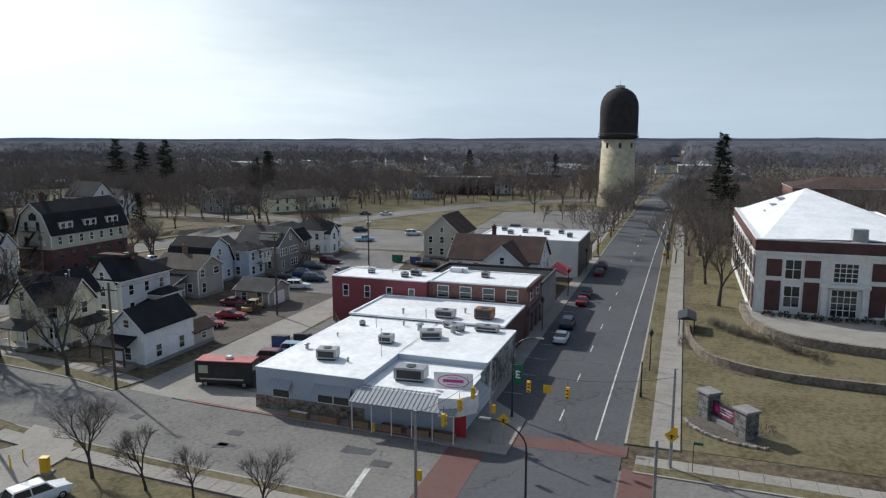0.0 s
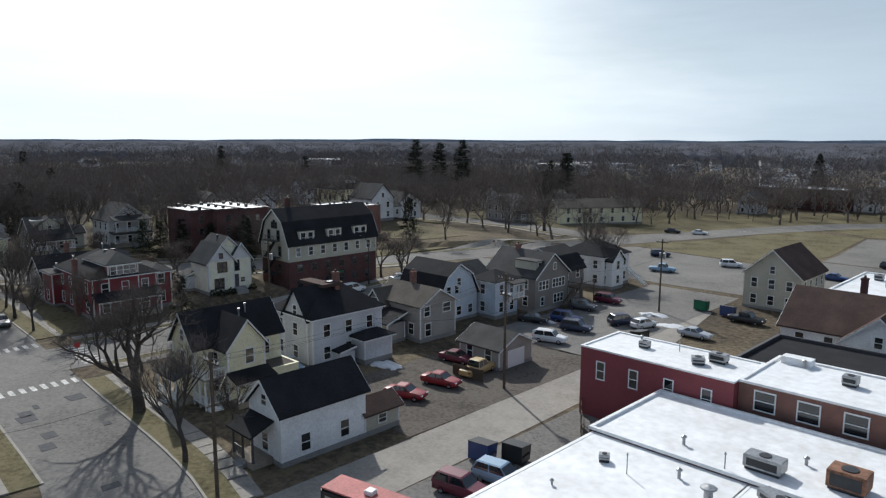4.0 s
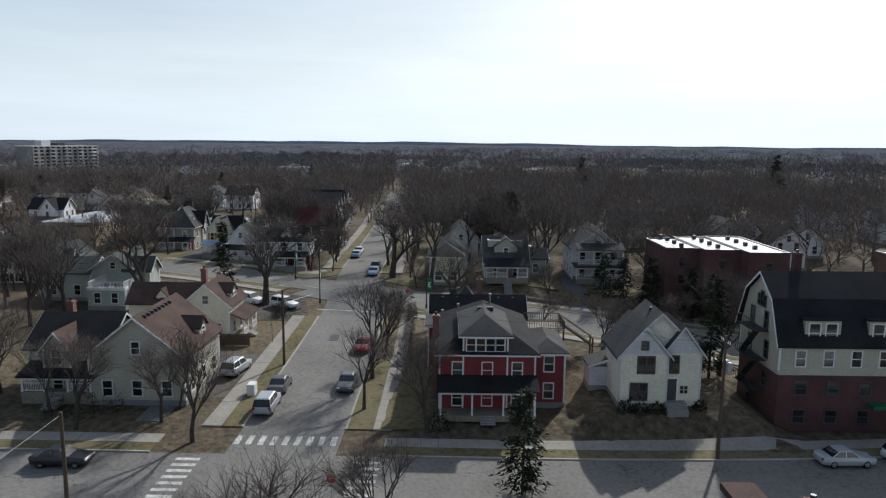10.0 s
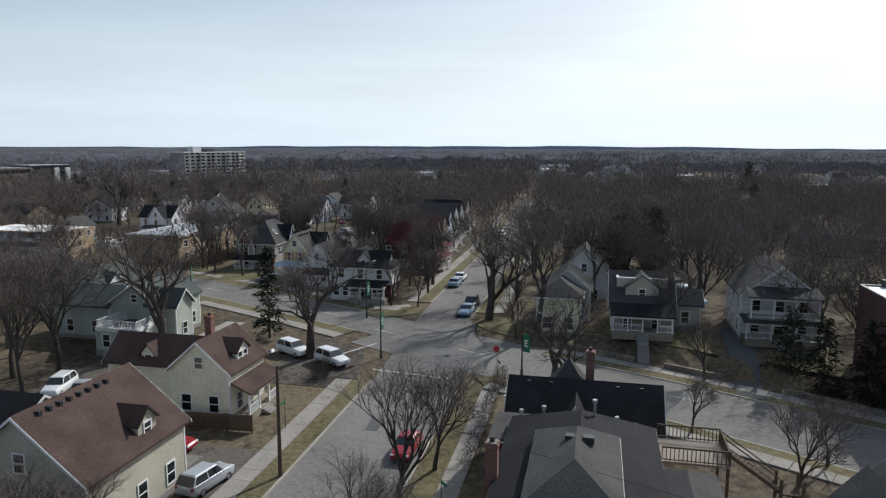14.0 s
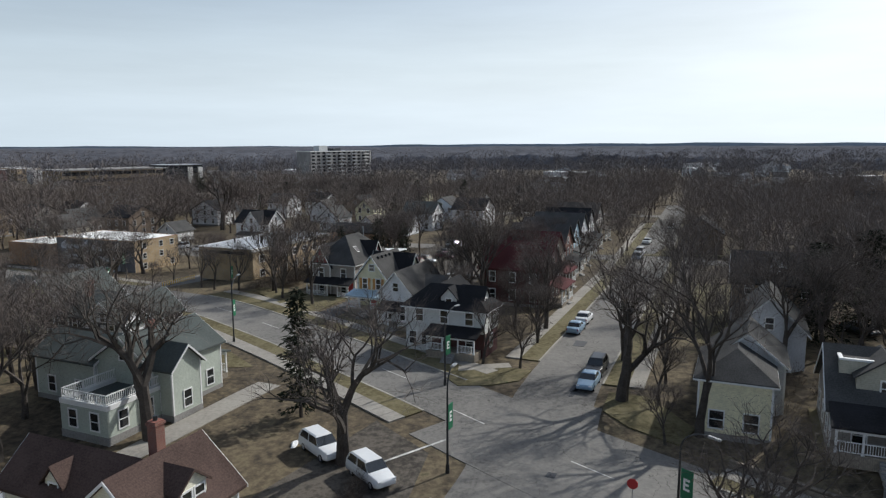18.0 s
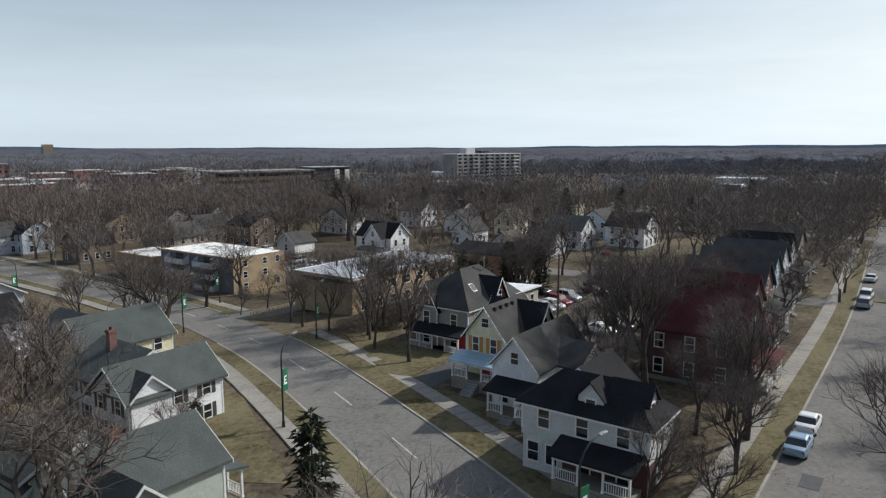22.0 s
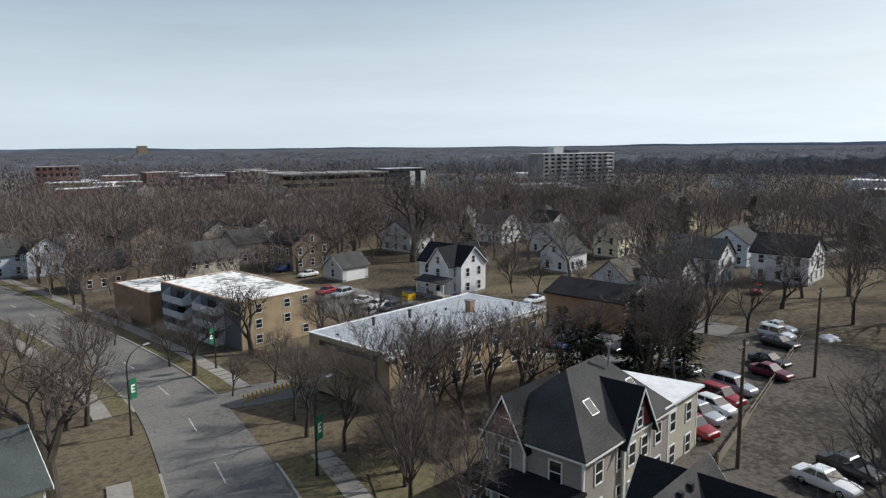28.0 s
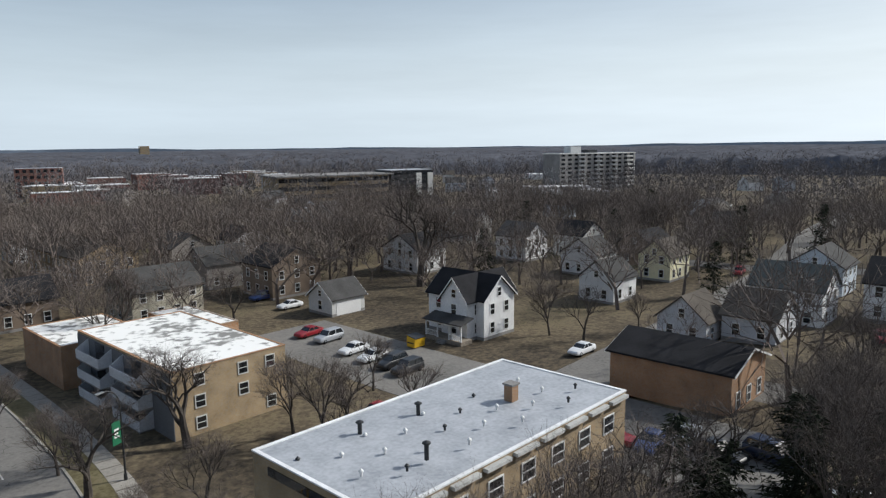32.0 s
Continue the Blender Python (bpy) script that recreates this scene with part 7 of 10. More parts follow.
for i in range(8):
    a = 2 * math.pi * i / 8 + 0.2
    part("window", Mesh().box(-0.5, -0.3, 24.2, 0.5, 0.0, 26.2), M["glass"], tw, m=pose(0, 0, 0, 0, 0, math.degrees(a)) @ Matrix.Translation((0, -6.6, 0)))
part("dome", Mesh().lathe([(7.5, 29.0), (7.7, 30), (7.7, 40.2), (7.4, 42.6), (6.5, 44.9), (5.0, 46.7), (3.0, 47.9), (2.0, 48.2)], 48), M["tower_shingle"], tw, smooth=True)
part("lantern", Mesh().lathe([(2.0, 48.2), (2.0, 49.0), (2.3, 49.1), (0.1, 49.6)], 24), M["metal"], tw)
part("mast", Mesh().tube((0, 0, 49.4), (0, 0, 52), 0.05, 0.03, 6), M["metal_dark"], tw)

# ---- big buildings of the far town ----
def slab_block(s, v, W, D, h_, wall, label, storeys, bays, turn=0, name="office_building", category="office building", glassy=False):
    t = thing(name, at(s, v, turn), label, category)
    part("wall", Mesh().box(-W / 2, -D / 2, 0, W / 2, D / 2, h_), M[wall], t)
    part("roof", Mesh().box(-W / 2 + 0.3, -D / 2 + 0.3, h_, W / 2 - 0.3, D / 2 - 0.3, h_ + 0.2), M["membrane_dirty"], t)
    for j in range(storeys):
        z = (j + 0.35) * h_ / storeys
        for i in range(bays):
            y = (i + 0.5) / bays * D - D / 2
            w_ = D / bays * (0.92 if glassy else 0.55)
            part("window", Mesh().box(W / 2, y - w_ / 2, z, W / 2 + 0.06, y + w_ / 2, z + h_ / storeys * 0.5), M["glass"], t)
    return t


tf = slab_block(558.5, -275, 15, 60, 22.6, "found", "distant nine-storey tower block with balconies", 9, 12, 74.5, "apartment_tower", "apartment tower")
for y_ in (-14, -1, 12, 25):
    for k in range(8):
        part("balcony", Mesh().box(7.5, y_ - 2.6, 2.6 + k * 2.5, 8.8, y_ + 2.6, 3.5 + k * 2.5), M["stone" if y_ > 20 else "metal"], tf)
part("penthouse", Mesh().box(-3, -18, 22.6, 3, -10, 26.6), M["white_sat"], tf)
part("plant_room", Mesh().box(-3, -4, 22.6, 3, 3, 24.6), M["metal_dark"], tf)
part("roof_edge", Mesh().box(-7.8, -30.3, 22.2, 7.8, 30.7, 22.75), M["stone"], tf)
part("end_wall", Mesh().box(-7.6, 30.02, 0, 7.6, 30.4, 22.2), M["stone"], tf)
o1 = slab_block(420, -354, 26, 62, 12.6, "bricktan", "low tan office building with long window bands", 3, 12, 74.5, glassy=True)
part("roof_slab", Mesh().box(-14.5, -33, 12.7, 15.5, 33, 13.4), M["found"], o1)
ob_ = slab_block(465, -340, 20, 27, 14.5, "metal_dark", "dark grey and white modern office block", 4, 6, 74.5, glassy=True)
for y_ in (2, 9.5):
    part("white_wall", Mesh().box(10.1, y_, 0, 11.0, y_ + 3.2, 13.0), M["stone"], ob_)
slab_block(322, -494, 14, 24, 17.5, "brickred", "distant red brick five-storey building", 5, 7, 70, "brick_building", "building")
slab_block(921, -1710, 20, 60, 34, "bricktan", "far buff slab of flats on the skyline", 6, 10, -20, "apartment_tower", "apartment tower")
for i in range(22):
    rr_ = random.Random(100 + i)
    s_, v_ = rr_.uniform(300, 500), rr_.uniform(-560, -400)
    t = thing("shop_row", at(s_, v_, 70 + rr_.uniform(-15, 15)), "distant brick shop with a pale flat roof", "shop", "downtown shops")
    a_, b_, c_ = rr_.uniform(10, 16), rr_.uniform(12, 30), rr_.uniform(6, 11)
    part("wall", Mesh().box(-a_ / 2, -b_ / 2, 0, a_ / 2, b_ / 2, c_), M[rr_.choice(("brickred", "brickdark", "bricktan", "white_sat"))], t)
    part("roof", Mesh().box(-a_ / 2 + 0.3, -b_ / 2 + 0.3, c_, a_ / 2 - 0.3, b_ / 2 - 0.3, c_ + 0.3), M["membrane"], t)
h = house(101.0, 284.5, "long two-storey dark brick building with a white flat roof", 3, category="building", name="commercial_building")
block(h, 0, 0, 36, 13, 8.4, M["brickdark"], M["membrane"], kind="flat", rise=0.4, wins="S", corner=False, found=False, trim="membrane_dirty", gap=5)
h = house(108.0, 248.0, "pale grey gabled house in front of the long brick building")
block(h, 0, 0, 8.0, 9.0, 5.4, M["grey"], M["r_grey"], axis="y", rise=3.0, far=True)
h = house(78.0, 286.0, "white two-storey gabled house with dark windows and a garage front")
block(h, 0, 0, 8.0, 9.0, 6.6, M["white"], M["r_grey"], axis="y", rise=3.2, far=True, ww=1.1)
h = house(70.0, 332.0, "flat-roofed barn red building among bare trees", category="building", name="commercial_building")
block(h, 0, 0, 11.0, 9.0, 8.0, M["brickred"], M["membrane_dirty"], kind="flat", rise=0.3, far=True, corner=False, wins="")
h = house(40.0, 354.0, "brown brick building with a flat roof by the main street", category="building", name="commercial_building")
block(h, 0, 0, 14.0, 9.0, 10.0, M["brickdark"], M["membrane_dirty"], kind="flat", rise=0.3, far=True, corner=False, wins="S", gap=4)
h = house(131.0, 174.5, "long pale yellow two-storey apartment house with a brown roof", -32, category="apartment house", name="apartment_house")
block(h, 0, 0, 10, 29, 5.4, M["yellow"], M["r_taupe"], axis="y", rise=2.4, gap=4.2)
h = house(152, 155, "tan two-storey house with a grey roof by the lawns")
block(h, 0, 0, 12, 9, 5.6, M["tan"], M["r_grey"], axis="y", rise=3.0)
porch(h, "E", 0, 0, 12, 9, 0, 7, 2.4, 2.8, M["r_grey"], posts=4)
h = house(-70, 190, "long red brick campus hall with white window bands", category="campus building", name="campus_hall")
block(h, 0, 0, 60, 24, 13, M["brickred"], M["r_brown"], kind="hip", axis="x", rise=3, found=False, gap=5, corner=False, wh=1.8, step=4)
h = house(-28, 200, "brown hipped campus house behind the conifers")
block(h, 0, 0, 22, 18, 9, M["brickred"], M["r_brown"], kind="hip", axis="x", rise=4)

for v0, v1 in ((4.0, 16.0), (17.8, 25.6), (29.6, 58.0)):
    ribbon("street_wall", sub(CURVE, 1, v0, v1), -8.0, -7.65, -0.05, 0.72, M["wallstone"], "low brown stone retaining wall beside the sidewalk", category="retaining wall")


# ---- trees ----
def tree_mesh(seed, height, spread, trunk, levels, twigs, blade, lean=0.1):
    """Trunk and limbs as tapered tubes, twigs as thin blades: two meshes."""
    rnd = random.Random(seed)
    limbs, tw = Mesh(), Mesh()
    ends = []

    def grow(p, d, length, r, level):
        k = 3 if level < 3 else 2
        q, dd = p.copy(), d.copy()
        pts = [q.copy()]
        for i in range(k):
            q = q + dd * (length / k)
            pts.append(q.copy())
            if level >= 2:
                ends.append((q.copy(), dd.copy(), level))
            dd = (dd + Vector((rnd.uniform(-1, 1), rnd.uniform(-1, 1), rnd.uniform(-0.3, 0.75))) * (0.15 + 0.05 * level)).normalized()
        limbs.sweep(pts, r, r * 0.6, 8 if level == 0 else 5 if level < 2 else 4 if level < 3 else 3)
        if level >= levels:
            return
        n = rnd.choice((3, 4)) if level < 2 else rnd.choice((2, 3, 3))
        off = rnd.uniform(0, 6.28)
        for i in range(n):
            a = off + 6.283 * i / n + rnd.uniform(-0.4, 0.4)
            tilt = rnd.uniform(0.25, 0.8) * spread
            side = dd.orthogonal().normalized()
            side = Matrix.Rotation(a, 3, dd) @ side
            nd = (dd * math.cos(tilt) + side * math.sin(tilt) + Vector((0, 0, 0.14))).normalized()
            grow(q if i or level > 2 else pts[-2], nd, length * rnd.uniform(0.62, 0.86), r * 0.63 * rnd.uniform(0.75, 1.05), level + 1)

    grow(Vector((0, 0, -0.2)), Vector((rnd.uniform(-lean, lean), rnd.uniform(-lean, lean), 1)).normalized(), height * 0.25, trunk, 0)
    for p, d, level in ends:
        for i in range(twigs if level >= levels else max(1, twigs // 3)):
            v = (d * 0.6 + Vector((rnd.gauss(0, 0.7), rnd.gauss(0, 0.7), rnd.gauss(0.25, 0.5)))).normalized()
            ln = rnd.uniform(0.6, 1.9) * height / 14
            w = v.cross(Vector((rnd.gauss(0, 1), rnd.gauss(0, 1), rnd.gauss(0, 1)))).normalized() * blade
            m_ = p + v * ln * 0.5 + Vector((rnd.gauss(0, 0.08), rnd.gauss(0, 0.08), 0.05))
            tip = p + v * ln
            n = len(tw.v)
            tw.v += [tuple(p - w), tuple(p + w), tuple(m_ + w * 0.7), tuple(m_ - w * 0.7), tuple(tip)]
            tw.f += [(n, n + 1, n + 2, n + 3), (n + 3, n + 2, n + 4)]
            v2 = (v + Vector((rnd.gauss(0, 0.8), rnd.gauss(0, 0.8), rnd.gauss(0.1, 0.6)))).normalized()
            t2 = m_ + v2 * ln * 0.5
            tw.v.append(tuple(t2))
            tw.f.append((n + 3, n + 2, n + 5))
    return limbs, tw


def plain_data(mb, name, material):
    me = bpy.data.meshes.new(name)
    me.from_pydata(mb.v, [], mb.f)
    me.materials.append(material)
    return me


TREES = []
for i, (ht, sp, tr, lv, tg) in enumerate(((14, 1.0, 0.34, 5, 4), (16, 0.85, 0.36, 5, 4), (13.5, 1.2, 0.46, 5, 4), (11, 0.75, 0.2, 4, 6), (16, 0.72, 0.3, 5, 3))):
    lm, tw_ = tree_mesh(40 + i, ht, sp, tr, lv, tg, 0.0088)
    top = ht / max(v[2] for v in lm.v)
    for q_ in (lm, tw_):
        q_.v = [(x * top, y * top, z * top) for x, y, z in q_.v]
    TREES.append((plain_data(lm, "trunk", M["bark"]), plain_data(tw_, "crown", M["twig"])))
tl = tree_mesh(77, 5.0, 0.7, 0.09, 3, 9, 0.012)
SMALL = (plain_data(tl[0], "trunk", M["bark"]), plain_data(tl[1], "crown", M["twig"]))

TREE_LABELS = ["bare broad-crowned street tree with grey bark", "tall bare tree with fine upright twigs", "bare spreading maple with heavy limbs", "slender bare young tree", "tall narrow bare tree with a dense twig crown"]


def tree(s, v, k, size=1.0, turn=0.0, label=None):
    t = thing("tree", at(s, v, turn) @ Matrix.Scale(size, 4), label or TREE_LABELS[k], "tree")
    part("trunk", TREES[k][0], None, t)
    part("crown", TREES[k][1], None, t)
    return t


def conifer(s, v, height, width, seed=0, label="dark green conifer with drooping boughs"):
    rnd = random.Random(seed)
    t = thing("conifer", at(s, v), label, "tree")
    part("trunk", Mesh().tube((0, 0, -0.2), (0, 0, height * 0.97), 0.22 * height / 14, 0.02, 6, False), M["bark"], t)
    n = Mesh()
    z = height * 0.1
    while z < height * 0.98:
        reach = width * (1 - z / height) ** 0.65 * rnd.uniform(0.7, 1.1) + 0.2
        for i in range(rnd.randint(4, 7)):
            a = rnd.uniform(0, 6.283)
            r = reach * rnd.uniform(0.6, 1.15)
            up = -0.22 + 0.55 * z / height
            d = Vector((math.cos(a), math.sin(a), up))
            for j in range(int(6 + r * 5)):
                f = rnd.uniform(0.15, 1.0)
                c = Vector((0, 0, z)) + d * (r * f) + Vector((rnd.gauss(0, 0.14 * r), rnd.gauss(0, 0.14 * r), rnd.gauss(-0.1, 0.12)))
                e = Vector((d.x + rnd.gauss(0, 0.5), d.y + rnd.gauss(0, 0.5), -0.35 + rnd.gauss(0, 0.3))).normalized() * rnd.uniform(0.35, 0.8) * (0.5 + height / 24)
                w = e.cross(Vector((rnd.gauss(0, 1), rnd.gauss(0, 1), 1))).normalized() * 0.10 * (0.5 + height / 24)
                n.poly([c - w, c + w, c + e])
        z += rnd.uniform(0.28, 0.5) * (0.5 + height / 26)
    part("foliage", plain_data(n, "foliage", M["needles"]), None, t)
    return t


# woods: a few light trees of ribbons and twigs, laid out many times in one mesh
def light_tree(seed, height, spread, twigs, wide):
    """Triangles of a bare tree that is seen from afar."""
    rnd = random.Random(seed)
    tris = []

    def strip(p, q, w0, w1):
        d = q - p
        w = d.cross(Vector((rnd.gauss(0, 1), rnd.gauss(0, 1), rnd.gauss(0, 0.5)))).normalized()
        tris.append((p - w * w0, p + w * w0, q + w * w1))
        tris.append((p - w * w0, q + w * w1, q - w * w1))

    def grow(p, d, length, r, level):
        m_ = p + d * length * 0.5
        dd = (d + Vector((rnd.gauss(0, 0.14), rnd.gauss(0, 0.14), rnd.uniform(-0.05, 0.2)))).normalized()
        q = m_ + dd * length * 0.5
        if level == 0:
            for k in range(2):
                strip(p, q, r, r * 0.7)
        elif level < 3:
            strip(p, m_, r, r * 0.85)
            strip(m_, q, r * 0.85, r * 0.65)
        else:
            strip(p, q, max(r, wide), wide * 0.8)
        if level >= 3:
            for i in range(twigs):
                v = (dd * 0.7 + Vector((rnd.gauss(0, 0.6), rnd.gauss(0, 0.6), rnd.gauss(0.2, 0.45)))).normalized()
                o = p + (q - p) * rnd.uniform(0.3, 1.0)
                w = v.cross(Vector((rnd.gauss(0, 1), rnd.gauss(0, 1), rnd.gauss(0, 1)))).normalized() * wide
                tris.append((o - w, o + w, o + v * rnd.uniform(0.07, 0.17) * height))
        if level >= 4:
            return
        n = rnd.choice((3, 4)) if level < 2 else 3
        off = rnd.uniform(0, 6.28)
        for i in range(n):
            tilt = rnd.uniform(0.3, 0.95) * spread
            side = Matrix.Rotation(off + 6.283 * i / n + rnd.uniform(-0.5, 0.5), 3, dd) @ dd.orthogonal().normalized()
            nd = (dd * math.cos(tilt) + side * math.sin(tilt) + Vector((0, 0, 0.16))).normalized()
            grow(q if i else m_ + (q - m_) * 0.3, nd, length * rnd.uniform(0.74, 0.98), r * 0.55, level + 1)

    grow(Vector((0, 0, -0.3)), Vector((rnd.uniform(-0.08, 0.08), rnd.uniform(-0.08, 0.08), 1)), height * 0.2, height * 0.018, 0)
    out = np.array([[tuple(v) for v in t] for t in tris])
    return out * (height / out[:, :, 2].max())


def raw_mesh(name, tris, material):
    """One mesh out of loose triangles."""
    k = len(tris)
    me = bpy.data.meshes.new(name)
    me.vertices.add(3 * k)
    me.vertices.foreach_set("co", tris.reshape(-1))
    me.loops.add(3 * k)
    me.loops.foreach_set("vertex_index", np.arange(3 * k, dtype=np.int32))
    me.polygons.add(k)
    me.polygons.foreach_set("loop_start", np.arange(0, 3 * k, 3, dtype=np.int32))
    me.polygons.foreach_set("loop_total", np.full(k, 3, dtype=np.int32))
    me.materials.append(M[material])
    me.update()
    return me


def woods(name, places, kinds, size, label, seed=1, material="twig"):
    rw = np.random.RandomState(seed)
    out = []
    for x, y, z in places:
        a, s = rw.uniform(0, 6.283), rw.uniform(*size)
        m = np.array([[math.cos(a), -math.sin(a), 0], [math.sin(a), math.cos(a), 0], [0, 0, rw.uniform(0.85, 1.15)]]) * s
        out.append(kinds[rw.randint(len(kinds))] @ m.T + np.array([x, y, z]))
    return tagged(new(name, raw_mesh(name, np.concatenate(out), material)), label, "woods", kind="stuff")


LIGHT = [light_tree(300 + i, 13.5, sp, 3, 0.024) for i, sp in enumerate((0.95, 1.1, 0.8, 1.2, 0.7, 1.0))]


def clump(seed, blades, wide):
    """A few dozen coarse blades in the shape of a crown, for the farthest trees."""
    rc = np.random.RandomState(seed)
    a, u = rc.uniform(0, 6.283, blades), rc.rand(blades)
    z = 13 * (0.2 + 0.7 * u)
    r = 5.6 * np.sqrt(rc.rand(blades)) * np.sqrt(np.clip(1 - ((u - 0.45) / 0.62) ** 2, 0.05, 1))
    p = np.stack([r * np.cos(a), r * np.sin(a), z], 1)
    d = np.stack([np.cos(a) * 0.6, np.sin(a) * 0.6, np.full(blades, 0.6)], 1) + rc.normal(0, 0.4, (blades, 3))
    d /= np.linalg.norm(d, axis=1)[:, None]
    w = np.cross(d, rc.normal(0, 1, (blades, 3)))
    w /= np.linalg.norm(w, axis=1)[:, None]
    t = np.stack([p - w * wide, p + w * wide, p + d * rc.uniform(1.2, 2.6, blades)[:, None]], 1)
    return np.concatenate([t, [[(-0.2, 0, -0.3), (0.2, 0, -0.3), (0, 0, 9)]]])


CLUMPS = [clump(80 + i, 84, 0.13) for i in range(8)]


LINES = [np.array([tuple(p) for p in smooth_line(l, 4)]) for l in (MAIN, CROSS, THIRD, CURVE, EASTST, SIDE)]
LINES.append(np.array([(46.5, v) for v in range(0, 90, 4)]))
LOTS = [(12, 100, 100, 152), (12, 150, 60, 236), (55, 134, 96, 206), (100, 148, 140, 176), (134, 138, 168, 160), (40, 200, 74, 240), (212, -62, 268, -34), (236, -146, 256, -62), (50, 17, 68, 98), (-10, -60, 44, 100), (-75, 0, -8, 110), (60, 150, 112, 215), (268, -100, 350, -60), (372, -380, 492, -322), (515, -296, 600, -254), (86, 84, 160, 130), (256, -150, 276, -95)]


def clear_of(s, v, road=10.0, homes=8.5):
    """True where a tree of the woods may stand: off streets, houses and car parks."""
    p = np.array((s, v))
    if any(((l - p) ** 2).sum(1).min() < road ** 2 for l in LINES):
        return False
    if any(a < s < c and b < v < d for a, b, c, d in LOTS):
        return False
    if HOMES.size and ((HOMES - p) ** 2).sum(1).min() < homes ** 2:
        return False
    return True


def hand_planted(s, v):
    """The blocks along the walk, where each tree is placed by hand."""
    return -65 < s < 100 and -70 < v < 100 or 55 < s < 200 and -52 < v < 34 or 160 < s < 256 and -150 < v < 10 or 98 < s < 162 and 30 < v < 112


HOMES = np.array([((o.matrix_basis.translation.x - 12) * -CA + (o.matrix_basis.translation.y - 60) * SA, (o.matrix_basis.translation.x - 12) * SA + (o.matrix_basis.translation.y - 60) * CA) for o in scene.objects if o.name.startswith(("house", "garage", "apartment_", "commercial", "small_building", "campus_", "shop_row", "brick_building"))])
rh = random.Random(17)
TOWN = []
while len(TOWN) < 84:
    s, v = rh.uniform(90, 430), rh.uniform(-360, 400)
    if hand_planted(s, v) or (190 < s < 310 and -165 < v < -40) or abs((v + 10) % 62 - 31) < 18 or not clear_of(s, v, 10, 11) or (185 < s < 260 and -240 < v < -125):
        continue
    TOWN.append((s, v))
    HOMES = np.concatenate([HOMES, [(s, v)]])
SPECKS = []
for tries in range(6000):
    r, a = 330 + 1100 * rh.random() ** 1.3, rh.uniform(-60, 200)
    x, y = -90 - r * math.sin(radians(a)), 60 + r * math.cos(radians(a))
    s, v = (x - 12) * -CA + (y - 60) * SA, (x - 12) * SA + (y - 60) * CA
    if len(SPECKS) < 420 and not (90 < s < 430 and -360 < v < 400) and clear_of(s, v, 10, 12) and not (s > 300 and v < -420 and s < 520):
        SPECKS.append((x, y, rh.uniform(0, 3.14)))
        HOMES = np.concatenate([HOMES, [(s, v)]])
rs = random.Random(5)
mid, far = [], []
taken = {}


def spaced(s, v, gap):
    """Keeps the crowns apart."""
    i, j = int(s // gap), int(v // gap)
    for di in (-1, 0, 1):
        for dj in (-1, 0, 1):
            for q in taken.get((i + di, j + dj), ()):
                if (q[0] - s) ** 2 + (q[1] - v) ** 2 < gap * gap:
                    return False
    taken.setdefault((i, j), []).append((s, v))
    return True


def near_walk(s, v):
    """Plan distance to the stretch that the flight follows."""
    return min(math.hypot(s - a, v - b) for a, b in ((0, 0), (60, 20), (100, 10), (150, -30), (190, -60)))


tries = 0
while tries < 60000 and len(mid) < 2700:
    tries += 1
    s, v = rs.uniform(-90, 430), rs.uniform(-330, 430)
    if hand_planted(s, v) or near_walk(s, v) > 265 or rs.random() < (0.9 if 240 < s < 335 and -170 < v < -40 else 0.5 if s > 240 and v < 0 else 0.1):
        continue
    if clear_of(s, v, 8.0 if s < 250 else 6.0, 7.0) and spaced(s, v, 6.4):
        x, y = wxy(s, v)
        mid.append((x, y, gz(x, y)))
tries = 0
while len(far) < 9500 and tries < 60000:
    tries += 1
    r, a = 150 + 1650 * rs.random() ** 1.7, rs.uniform(-70, 205)
    x, y = -90 - r * math.sin(radians(a)), 60 + r * math.cos(radians(a))
    s, v = (x - 12) * -CA + (y - 60) * SA, (x - 12) * SA + (y - 60) * CA
    if near_walk(s, v) < 258 or hand_planted(s, v):
        continue
    if (r > 900 and abs(s) > 9) or clear_of(s, v, 7.0, 7.0):
        far.append((x, y, gz(x, y)))
woods("woods", mid, LIGHT, (0.72, 1.3), "bare brown winter trees over the town", 3)
woods("far_woods", far, CLUMPS, (0.95, 1.5), "distant bare brown woods, greyed with haze in their colour", 4, "hazy_twig")

# the unbroken canopy farther out, with distance haze put into its blue-grey colour
rc = np.random.RandomState(9)
na, nr = 720, 130
ang = np.radians(np.linspace(-78, 218, na))[:, None]
rad = (760 * (4200 / 760) ** np.linspace(0, 1, nr))[None, :]
cx, cy = -90 - rad * np.sin(ang), 60 + rad * np.cos(ang)
cs, cv = (cx - 12) * -CA + (cy - 60) * SA, (cx - 12) * SA + (cy - 60) * CA
broad = np.sin(cx / 170 + 1.3 * np.sin(cy / 230)) * np.sin(cy / 140 + 0.8) + 0.6 * np.sin(cx / 61 + cy / 83)
cz = 9 + 2.2 * broad + 5.0 * rc.rand(na, nr) ** 1.5
cz = np.where((np.abs(cs) < 11) & (cv > 0), -4.0, cz)
cz[:, 0] = -3
cm = bpy.data.meshes.new("canopy")
ii, jj = np.meshgrid(np.arange(na - 1), np.arange(nr - 1), indexing="ij")
k0 = (ii * nr + jj).ravel()
quads = np.stack([k0, k0 + 1, k0 + nr + 1, k0 + nr], 1).astype(np.int32)
cm.vertices.add(na * nr)
cm.vertices.foreach_set("co", np.stack([cx, cy, cz], 2).ravel())
cm.loops.add(quads.size)
cm.loops.foreach_set("vertex_index", quads.ravel())
cm.polygons.add(len(quads))
